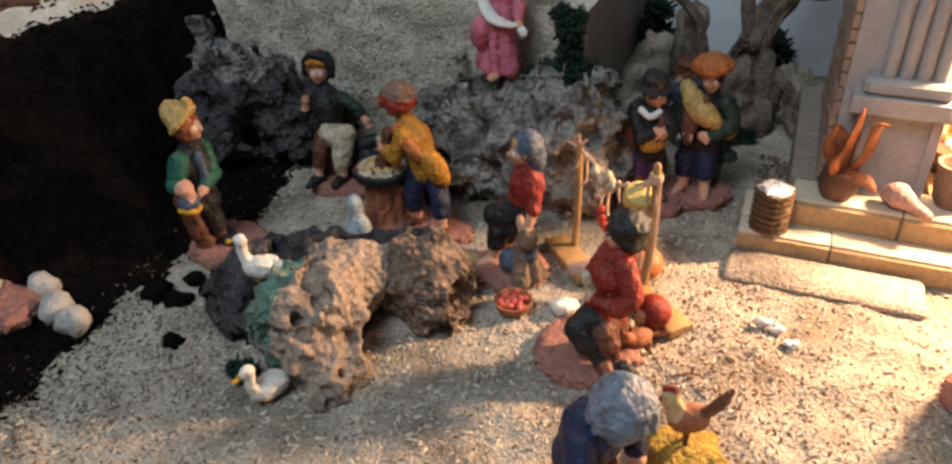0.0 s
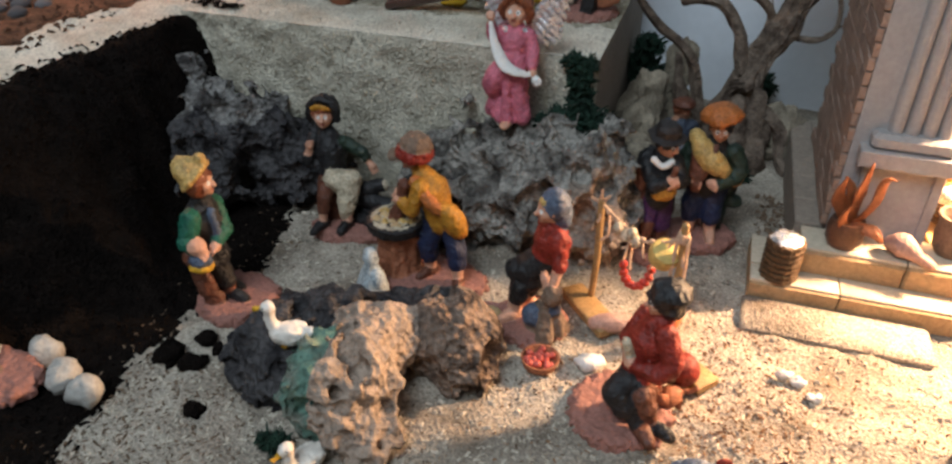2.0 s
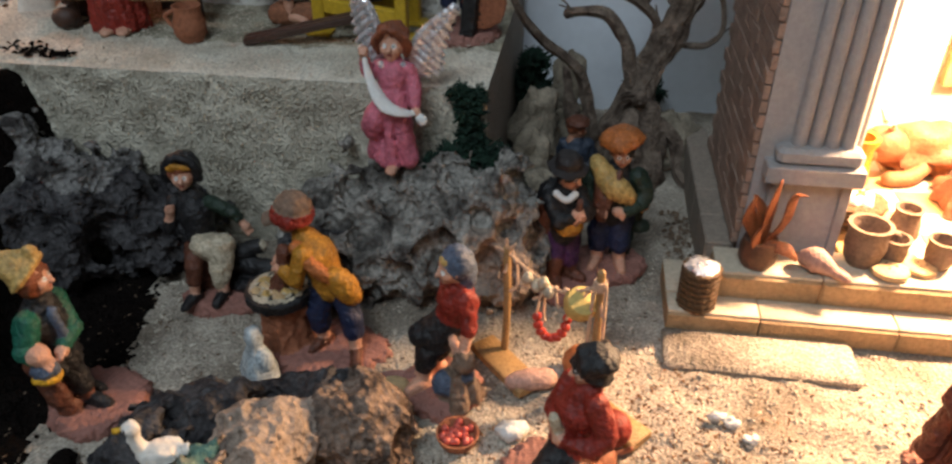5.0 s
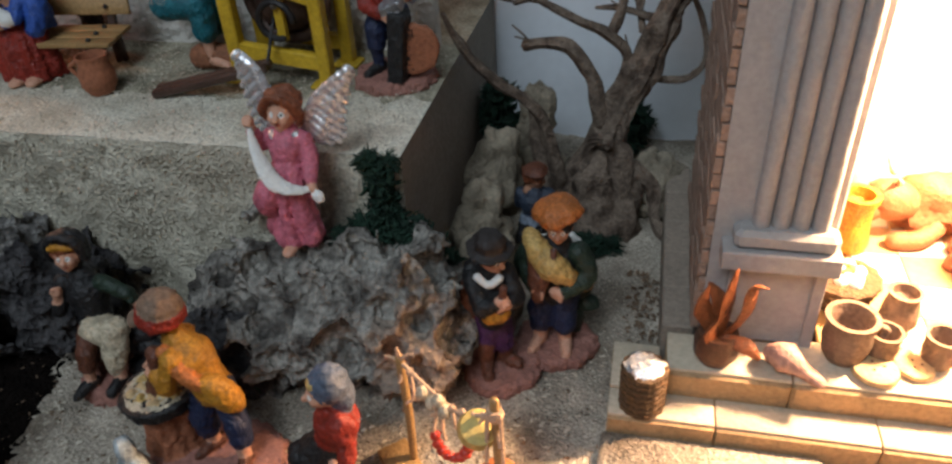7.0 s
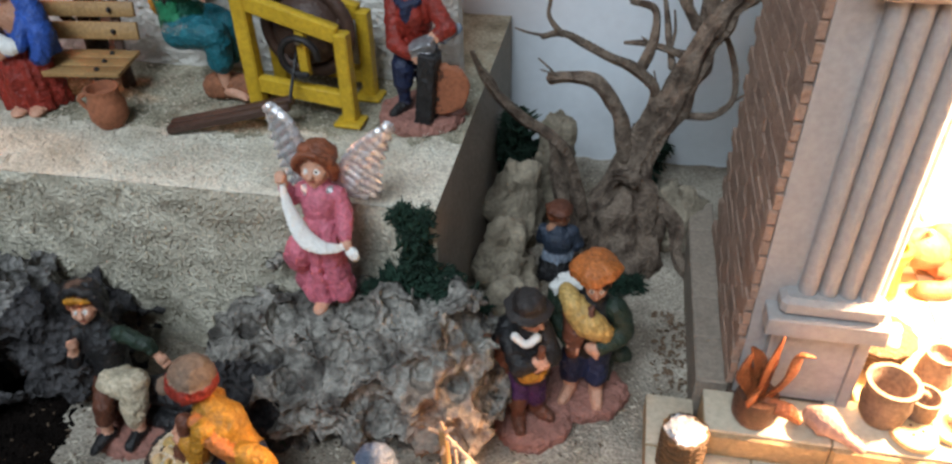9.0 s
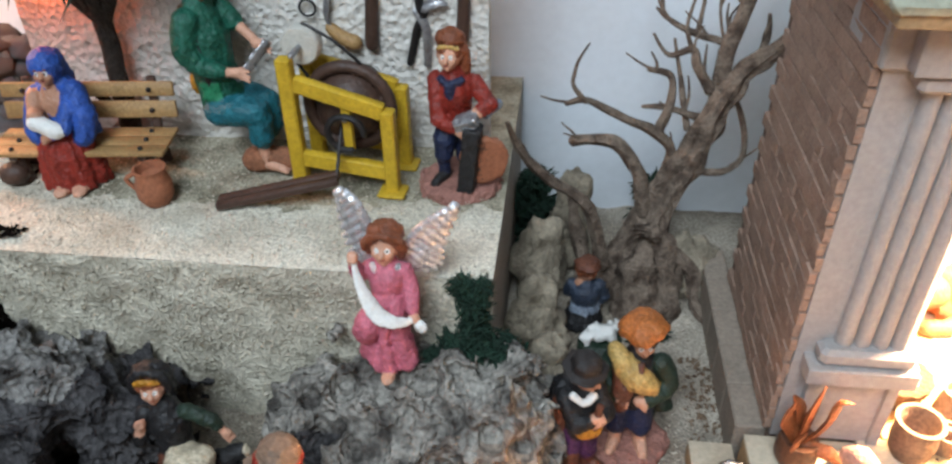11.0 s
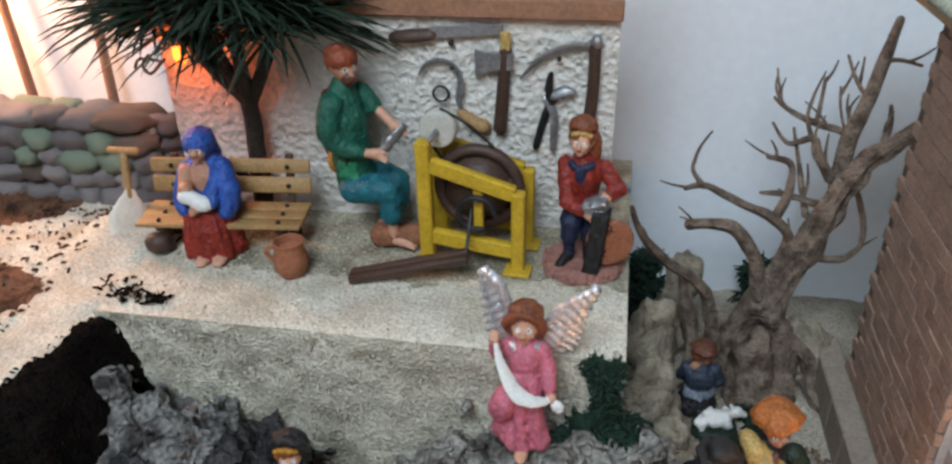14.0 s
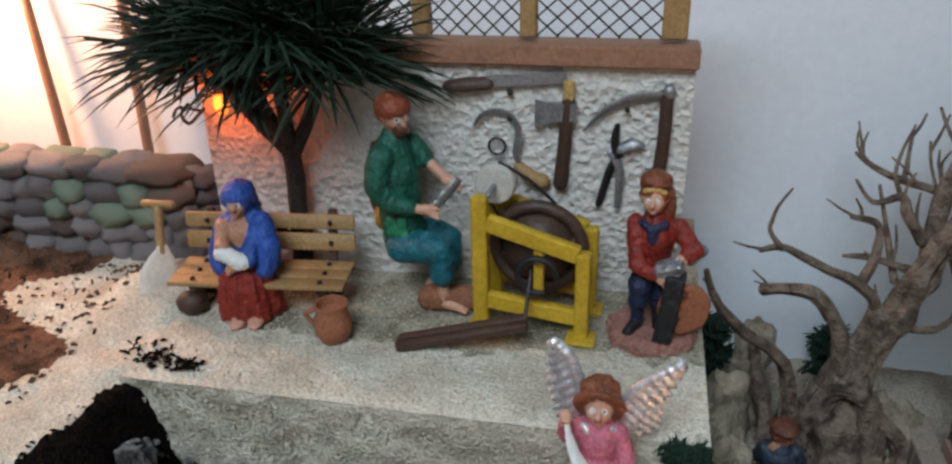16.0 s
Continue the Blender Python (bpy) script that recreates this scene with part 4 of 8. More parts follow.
def shepherd_with_bird():
    s = Cast()
    base(s, 2.6, 2.7)
    s.tube([(-1.3, -0.7, 0.4), (-1.7, -0.7, 2.2), (-2.2, -0.5, 3.9)], (0.72, 0.55, 0.62), BROWN, knots=0.3)
    leg(s, (-1.1, 0.1, 4.2), (-0.7, 0.0, 2.4), (-0.2, -0.4, 0.95), BLACK, BROWN, BLACK, (0.9, -0.5), 0.85)
    leg(s, (-1.4, 0.6, 4.2), (-1.2, 0.6, 2.4), (-0.8, 0.7, 0.95), BLACK, BROWN, BLACK, (0.9, -0.2), 0.85)
    torso(s, (-1.3, 0.3, 4.1), (-1.3, 0.3, 6.2), (-1.15, 0.3, 7.9), BLACK, 1.25)
    s.lathe([(1.25, 3.4), (1.1, 4.4), (1.0, 5.2)], BLACK, (-1.3, 0.3, 0), fold=0.06, folds=6)
    s.tube([(-0.55, -0.4, 7.2), (-0.4, -0.5, 6.0), (-0.45, -0.4, 4.9)], 0.25, SLATE)
    arm(s, (-1.75, -0.75, 7.0), (-1.35, -1.75, 5.3), GREEN, out=(-0.5, -0.15, -0.55), r=0.66, bare=0.35)
    arm(s, (-0.7, 1.2, 7.0), (-0.5, -1.0, 5.1), GREEN, out=(0.5, 0.1, -0.5), r=0.58)
    s.blob((-1.5, -1.6, 5.5), (0.62, 0.55, 0.6), SKIN)
    s.blob((-1.35, -1.75, 4.6), (0.72, 0.55, 0.52), SLATE)
    s.blob((-1.35, -1.8, 4.1), (0.78, 0.6, 0.32), BEAK)
    head(s, (-0.95, 0.15, 9.0), hair=HAIR, face=-12)
    s.blob((-1.25, 0.0, 9.0), (0.75, 0.75, 0.95), HAIR)
    s.lathe([(0.95, -0.1), (1.18, 0.0), (1.14, 0.14), (0.98, 0.4), (0.85, 0.9), (0.62, 1.3), (0.3, 1.6)], STRAWHAT, (-1.15, 0.2, 9.35), tilt=(0, -48, -10), fold=0.06, folds=3)
    s.blob((-0.75, 0.2, 10.55), (0.36, 0.36, 0.42), STRAWHAT)
    s.thing("shepherd_figurine", "painted figurine in a yellow hat and green sleeves", "figurine", (-0.313, 0.363, 0.001), 24, "terracotta-based figurines")


def seated_boy():
    s = Cast()
    base(s, 3.1, 1.9)
    s.tube([(-1.6, 1.2, 0.3), (-1.6, 1.3, 3.2)], (1.2, 1.1), BROWN, seg=12, knots=0.15)
    torso(s, (-1.6, 1.3, 3.8), (-1.7, 1.7, 5.8), (-2.0, 2.0, 7.3), BLACK, 1.2)
    leg(s, (-1.2, 0.9, 3.9), (0.3, 0.2, 4.3), (-0.1, -0.8, 1.0), CREAM, SKIN, BLACK, (-0.2, -1), 0.85)
    leg(s, (-1.9, 0.7, 3.7), (-1.7, -0.6, 3.0), (-1.9, -1.0, 0.9), BROWN, SKIN, BLACK, (-0.4, -1), 0.7)
    s.blob((-0.6, 0.1, 4.0), (1.35, 0.85, 0.75), CREAM, (0, 25, 0), rough=0.2, freq=2)
    s.tube([(0.1, 0.1, 4.3), (0.0, -0.4, 3.0), (-0.2, -0.6, 1.9)], (0.8, 0.75, 0.55), CREAM, knots=0.15)
    arm(s, (-2.9, 1.5, 6.7), (-3.0, 0.8, 6.4), BLACK, out=(-0.4, -0.2, -1.5), r=0.5, bare=0.7)
    arm(s, (-0.6, 1.7, 6.6), (1.4, 1.4, 5.0), DARKGREEN, out=(0.3, 0, 0.1), r=0.52, bare=0.6)
    head(s, (-2.1, 1.8, 8.5), hair=HAIR, face=-80)
    s.blob((-2.15, 2.35, 8.75), (1.15, 0.85, 1.2), BLACK, rough=0.1, freq=3)
    s.tube([(-3.15, 1.95, 8.2), (-2.95, 1.75, 9.3), (-2.1, 1.65, 9.8), (-1.3, 1.75, 9.3), (-1.15, 1.95, 8.2)], 0.3, BLACK)
    s.tube([(-2.75, 1.5, 9.1), (-2.1, 1.32, 9.38), (-1.5, 1.5, 9.1)], 0.15, OCHRE)
    for a, b in (((0.6, 1.3, 1.3), (2.9, 0.6, 1.1)), ((0.4, 0.6, 0.9), (2.6, -0.3, 0.9)), ((0.7, 1.0, 2.3), (2.8, 0.5, 2.2)), ((-0.2, 0.9, 2.9), (2.0, 1.2, 3.4))):
        s.tube([a, b], (0.62, 0.55), BLACK, seg=10, knots=0.1)
        s.blob(Vector(b) + (Vector(b) - Vector(a)).normalized() * 0.35, (0.3, 0.42, 0.42), CREAM, seg=8)
    s.thing("seated_boy_figurine", "seated figurine in black shirt and cream trousers", "figurine", (-0.279, 0.466, 0.001), 8, "terracotta-based figurines")


def chestnut_man():
    s = Cast()
    base(s, 3.7, 2.5)
    s.lathe([(1.7, 0.3), (1.45, 1.2), (1.35, 2.6), (1.5, 3.6)], POTCLAY, (-2.4, 0.2, 0), fold=0.08, folds=5)
    s.lathe([(1.2, 3.5), (1.9, 3.9), (2.0, 4.6), (1.85, 4.6)], BLACK, (-2.5, 0.1, 0))
    s.lathe([(1.85, 4.4), (1.85, 4.55), (1.5, 4.7), (0.2, 4.75)], CREAM, (-2.5, 0.1, 0))
    for i in range(14):
        a = i * 2.4
        s.blob((-2.5 + math.cos(a) * 0.35 * math.sqrt(i) * 0.4 * 2.6, 0.1 + math.sin(a) * 0.35 * math.sqrt(i) * 0.4 * 2.6, 4.75), (0.28, 0.2, 0.14), STRAWHAT if i % 2 else BREAD, (0, 0, i * 40), seg=7)
    leg(s, (0.2, 0.5, 4.9), (-0.2, 0.0, 3.0), (0.0, 0.0, 0.95), NAVY, SKIN, BROWN, (-0.6, -1), 0.85)
    leg(s, (1.2, 0.4, 4.9), (1.9, -0.2, 3.0), (2.2, -0.8, 0.95), NAVY, SKIN, BROWN, (0.2, -1), 0.85)
    torso(s, (0.7, 0.5, 4.8), (-0.1, 0.6, 6.9), (-0.9, 0.7, 8.2), OCHRE, 1.2)
    s.blob((1.7, -0.3, 5.4), (0.8, 0.75, 1.5), OCHRE, (10, -25, 0))
    s.tube([(-0.9, -0.2, 7.8), (0.2, -0.7, 6.8), (1.5, -0.5, 5.8)], 0.4, ORANGE)
    arm(s, (-0.5, -0.5, 7.6), (-2.0, -0.3, 6.2), OCHRE, out=(0.3, -0.5, -0.9), r=0.55)
    arm(s, (-0.9, 1.6, 7.5), (-2.2, 0.4, 6.5), OCHRE, out=(-0.2, 0.3, -0.8), r=0.55)
    s.tube([(-2.4, 0.0, 4.9), (-2.0, 0.0, 6.0), (-1.8, 0.1, 7.2)], (0.55, 0.35, 0.45), BROWN)
    head(s, (-1.4, 0.9, 9.0), skin=TAN, hair=BROWN, face=200)
    s.lathe([(1.15, -0.1), (1.2, 0.2), (1.1, 0.6)], RED, (-1.35, 0.9, 9.1), tilt=(0, 10, 0))
    s.lathe([(1.1, 0.4), (1.0, 1.0), (0.6, 1.45), (0.1, 1.55)], CLAYDARK, (-1.35, 0.95, 9.1), tilt=(0, 10, 0))
    s.tube([(-2.2, 0.7, 9.2), (-2.7, 0.6, 9.0)], 0.4, CLAYDARK, flat=0.5)
    s.thing("chestnut_seller_figurine", "figurine in ochre shirt stooping over a pan", "figurine", (-0.199, 0.425, 0.001), 0, "terracotta-based figurines")


def washing_girl():
    s = Cast()
    base(s, 2.3, 2.4)
    s.lathe([(1.25, 0.4), (1.15, 1.0), (0.85, 1.9), (0.6, 2.8)], CLAYDARK, (1.1, -1.0, 0), fold=0.16, folds=4)
    s.blob((0.2, -1.2, 1.6), (0.7, 0.6, 0.8), SLATE, rough=0.15, freq=2)
    s.blob((1.5, -1.2, 2.4), (0.5, 0.5, 0.6), SLATE, rough=0.15, freq=2)
    leg(s, (0.0, 0.4, 4.2), (-0.7, 0.0, 3.0), (-1.0, -0.3, 0.95), BLACK, SKIN, SKIN, (-0.8, -0.7), 0.85)
    leg(s, (0.4, 0.9, 4.2), (-0.2, 1.0, 2.8), (-0.3, 1.0, 0.95), BLACK, SKIN, SKIN, (-0.8, -0.3), 0.85)
    s.tube([(0.6, 0.5, 4.9), (-0.3, 0.4, 4.0), (-1.1, 0.3, 3.9)], (1.0, 1.05, 0.7), BLACK)
    s.blob((-0.2, 0.4, 3.3), (1.0, 1.0, 0.9), BLACK)
    torso(s, (0.6, 0.5, 4.8), (1.0, 0.4, 6.3), (1.0, 0.3, 7.6), RED, 1.15)
    s.blob((1.45, -0.3, 6.6), (0.72, 0.6, 0.85), RED)
    s.tube([(1.6, -0.5, 6.3), (1.65, -0.9, 5.3)], (0.52, 0.46), RED)
    s.tube([(1.6, -0.95, 5.2), (1.35, -1.3, 4.2), (1.1, -1.4, 3.6)], (0.34, 0.30, 0.28), SKIN)
    arm(s, (0.5, 1.2, 6.9), (0.8, -0.6, 4.2), RED, out=(-0.3, 0.2, -0.4), r=0.5, bare=0.6)
    s.lathe([(0.3, -0.7), (0.62, -0.4), (0.6, 0.2), (0.4, 0.6)], CLAYDARK, (1.4, -1.5, 3.6), tilt=(10, 20, 0))
    head(s, (0.75, 0.1, 8.7), hair=None, face=205, nod=8)
    s.blob((1.05, 0.25, 8.95), (0.92, 0.92, 1.0), SLATE)
    s.tube([(1.2, 0.4, 8.8), (1.5, 0.5, 7.8), (1.3, 0.5, 7.0)], (0.8, 0.62, 0.4), SLATE)
    s.blob((0.45, 0.0, 9.25), (0.3, 0.5, 0.22), STRAWHAT)
    s.thing("washerwoman_figurine", "figurine in red blouse and slate blue headscarf", "figurine", (-0.123, 0.402, 0.001), 8, "terracotta-based figurines")


def butcher():
    s = Cast()
    base(s, 2.8, 2.8)
    leg(s, (0.7, 0.2, 3.3), (-0.2, -1.1, 2.6), (1.3, -1.7, 1.05), BLACK, BLACK, BROWN, (0.6, -0.8), 0.95)
    leg(s, (1.2, 0.5, 3.3), (1.1, -0.9, 2.5), (2.0, -1.3, 1.0), BROWN, BROWN, BLACK, (0.9, -0.4), 0.85)
    s.blob((0.6, -0.2, 2.9), (1.05, 0.95, 0.85), BLACK)
    s.blob((1.3, 0.6, 1.6), (0.9, 0.8, 1.3), BROWN)
    torso(s, (0.8, 0.3, 3.4), (1.1, 0.4, 5.4), (1.45, 0.5, 7.1), RED, 1.25)
    s.lathe([(1.15, 2.7), (1.08, 3.4), (1.0, 4.2)], RED, (0.85, 0.25, 0), fold=0.05, folds=6)
    s.tube([(1.8, -0.4, 6.5), (2.35, -0.9, 5.2), (1.7, -1.2, 4.5)], (0.62, 0.56, 0.5), RED)
    s.tube([(1.7, -1.2, 4.5), (0.5, -1.0, 4.7)], (0.4, 0.32), RED)
    s.blob((0.25, -0.95, 4.75), (0.36, 0.3, 0.34), SKIN)
    arm(s, (0.6, 1.2, 6.4), (0.1, -0.3, 4.9), RED, out=(-0.4, 0.3, -0.5), r=0.58)
    s.tube([(0.2, -0.8, 4.9), (-0.1, -0.9, 6.0)], (0.2, 0.26), CREAM)
    head(s, (1.3, 0.45, 8.1), hair=BLACK, face=200, nod=10)
    s.blob((1.6, 0.5, 8.4), (1.05, 1.0, 0.95), BLACK, rough=0.2, freq=3)
    s.blob((1.9, 0.6, 7.7), (0.6, 0.75, 0.6), BLACK, rough=0.2, freq=3)
    s.thing("butcher_figurine", "kneeling figurine in red shirt and dark trousers", "figurine", (-0.056, 0.341, 0.001), 0, "terracotta-based figurines")


def cloaked_man():
    s = Cast()
    base(s, 2.3, 2.2)
    leg(s, (-0.9, 0.3, 4.3), (-0.9, 0.0, 2.9), (-0.9, -0.4, 1.0), PURPLE, BROWN, BROWN, (0.2, -1), 0.85)
    leg(s, (-0.1, 0.5, 4.3), (0.05, 0.3, 2.9), (0.2, 0.2, 1.0), PURPLE, BROWN, BROWN, (0.9, -0.6), 0.85)
    for x, y in ((-0.9, -0.4), (0.2, 0.2)):
        s.tube([(x, y, 1.1), (x, y + 0.1, 2.4)], (0.42, 0.55), BROWN)
    torso(s, (-0.5, 0.4, 4.3), (-0.55, 0.4, 6.4), (-0.45, 0.2, 7.9), BLACK, 1.25)
    s.lathe([(1.75, 2.9), (1.7, 4.2), (1.5, 6.0), (1.15, 7.3), (0.6, 7.9)], BLACK, (-0.95, 0.85, 0), sx=0.95, sy=0.62, fold=0.10, folds=6)
    s.tube([(-1.6, 0.1, 6.6), (-1.75, 0.1, 4.8), (-1.6, 0.2, 3.4)], (0.5, 0.5, 0.35), BROWN)
    s.tube([(-1.1, -0.6, 7.7), (-0.5, -0.85, 7.35), (0.1, -0.6, 7.6)], 0.24, WHITE, knots=0.3)
    arm(s, (-1.45, -0.1, 7.1), (0.1, -1.4, 6.6), BLACK, out=(-0.2, -0.5, -0.9), r=0.6, bare=0.35)
    arm(s, (0.45, 0.5, 7.2), (0.5, -1.2, 6.3), BLACK, out=(0.5, -0.1, -0.6), r=0.6)
    s.blob((-0.2, -1.15, 5.5), (0.85, 0.6, 0.62), OCHRE)
    s.tube([(0.1, -1.4, 5.8), (0.35, -1.3, 7.5)], 0.22, BROWN)
    head(s, (-0.3, -0.1, 8.75), skin=TAN, hair=BLACK, face=-40, nod=15)
    brim_hat(s, (-0.45, 0.05, 9.15), mat("paint_dark_felt", (0.028, 0.022, 0.02)), 1.28, 0.86, 1.05, (8, 6, 0))
    s.thing("cloaked_man_figurine", "figurine in black cloak and brimmed hat", "figurine", (-0.056, 0.513, 0.001), 8, "terracotta-based figurines")


def bagpiper():
    s = Cast()
    base(s, 2.5, 2.4)
    leg(s, (-0.55, 0.1, 4.4), (-0.85, -0.3, 3.0), (-0.8, -0.7, 0.95), NAVY, SKIN, SKIN, (-0.2, -1), 1.0)
    leg(s, (0.55, 0.1, 4.4), (0.5, -0.2, 3.0), (0.75, -0.5, 0.95), NAVY, SKIN, SKIN, (0.3, -1), 1.0)
    s.tube([(0.5, 1.0, 0.5), (0.7, 1.0, 2.4), (0.6, 0.9, 4.4)], (0.7, 0.8, 0.7), DARKGREEN, knots=0.3)
    s.blob((1.75, 0.7, 3.3), (0.75, 0.55, 0.55), DARKGREEN)
    s.blob((1.35, 0.7, 4.2), (0.6, 0.5, 0.6), DARKGREEN)
    torso(s, (0, 0.2, 4.4), (0, 0.2, 6.6), (0, 0.1, 8.2), BLACK, 1.35)
    s.tube([(-1.3, 0.0, 7.5), (-1.9, -0.3, 6.2), (-0.9, -1.3, 5.5)], (0.66, 0.6, 0.48), DARKGREEN)
    s.tube([(1.3, 0.0, 7.5), (1.9, -0.3, 6.2), (0.9, -1.3, 5.5)], (0.66, 0.6, 0.48), DARKGREEN)
    for x in (-0.7, 0.4):
        s.blob((x, -1.55, 5.5), (0.42, 0.32, 0.38), SKIN)
        for g in (-0.2, 0.0, 0.2):
            s.tube([(x, -1.65, 5.5 + g), (x + 0.35, -1.85, 5.35 + g)], (0.13, 0.11), SKIN)
    s.tube([(-1.45, -0.5, 8.5), (-0.9, -1.0, 8.0), (0.1, -1.3, 7.1), (0.9, -1.1, 6.5)], (0.45, 0.68, 0.82, 0.55), STRAWHAT)
    s.blob((1.75, -0.1, 5.9), (0.65, 0.85, 0.95), OCHRE)
    s.tube([(0.2, -1.3, 8.3), (0.1, -1.55, 7.6), (-0.2, -1.6, 6.6), (-0.7, -1.6, 5.0)], (0.16, 0.2, 0.26, 0.42), BROWN)
    s.tube([(-1.0, -1.1, 7.2), (-0.8, -1.4, 5.9)], (0.42, 0.5), BROWN)
    head(s, (0.15, -0.25, 9.2), skin=TAN, hair=BLACK, face=-78, nod=12)
    s.lathe([(0.9, -0.05), (1.25, 0.15), (1.42, 0.42), (1.25, 0.8), (0.8, 1.1), (0.3, 1.2)], ORANGE, (0.05, 0.05, 9.6), tilt=(6, -8, 0), fold=0.06, folds=4)
    s.thing("bagpiper_figurine", "barefoot bagpiper figurine in orange beret", "figurine", (-0.027, 0.541, 0.001), -8, "terracotta-based figurines")


def kneeling_child():
    COAT = paint("dark_slate", (0.04, 0.055, 0.085))
    s = Cast()
    s.lathe([(1.35, 0), (1.4, 0.5), (1.1, 1.3), (0.8, 2.0)], BLACK, fold=0.1, folds=5)
    s.lathe([(1.15, 1.6), (1.1, 2.0), (0.95, 2.3)], GREYBLUE, fold=0.05, folds=5)
    torso(s, (0, 0.1, 2.0), (0, 0, 3.2), (0, -0.1, 4.2), COAT, 1.2)
    arm(s, (-1.0, 0, 3.8), (-0.5, 1.2, 2.2), COAT, out=(-0.5, 0.1, -0.5), r=0.5)
    arm(s, (1.0, 0, 3.8), (1.2, 0.2, 2.2), COAT, out=(0.3, 0.1, -0.3), r=0.5)
    head(s, (0, -0.1, 5.1), skin=TAN, hair=HAIR, k=0.9, face=20, nod=20)
    s.lathe([(0.9, 0), (1.0, 0.2), (0.7, 0.55), (0.2, 0.7)], BROWN, (0, 0, 5.5))
    s.thing("kneeling_child_figurine", "small kneeling figurine in slate blue coat", "figurine", (-0.056, 0.650, 0.004), 0)
    s = Cast()
    s.lathe([(1.6, -0.2), (1.5, 0.3), (1.1, 0.5)], DARKGREEN, sx=1.1)
    s.blob((0, 0, 1.05), (1.45, 0.85, 0.75), WHITE, rough=0.35, freq=3.2)
    s.blob((1.35, -0.3, 1.5), (0.55, 0.42, 0.42), WHITE, rough=0.12, freq=3)
    s.tube([(1.6, -0.4, 1.5), (2.0, -0.5, 1.3)], (0.3, 0.22), WHITE)
    for g in (-0.4, 0.4):
        s.blob((1.25, -0.3 + g, 1.75), (0.14, 0.25, 0.12), WHITE)
    s.thing("sheep_figurine", "small woolly white sheep lying on green", "sheep", (-0.043, 0.632, 0.001), 25)


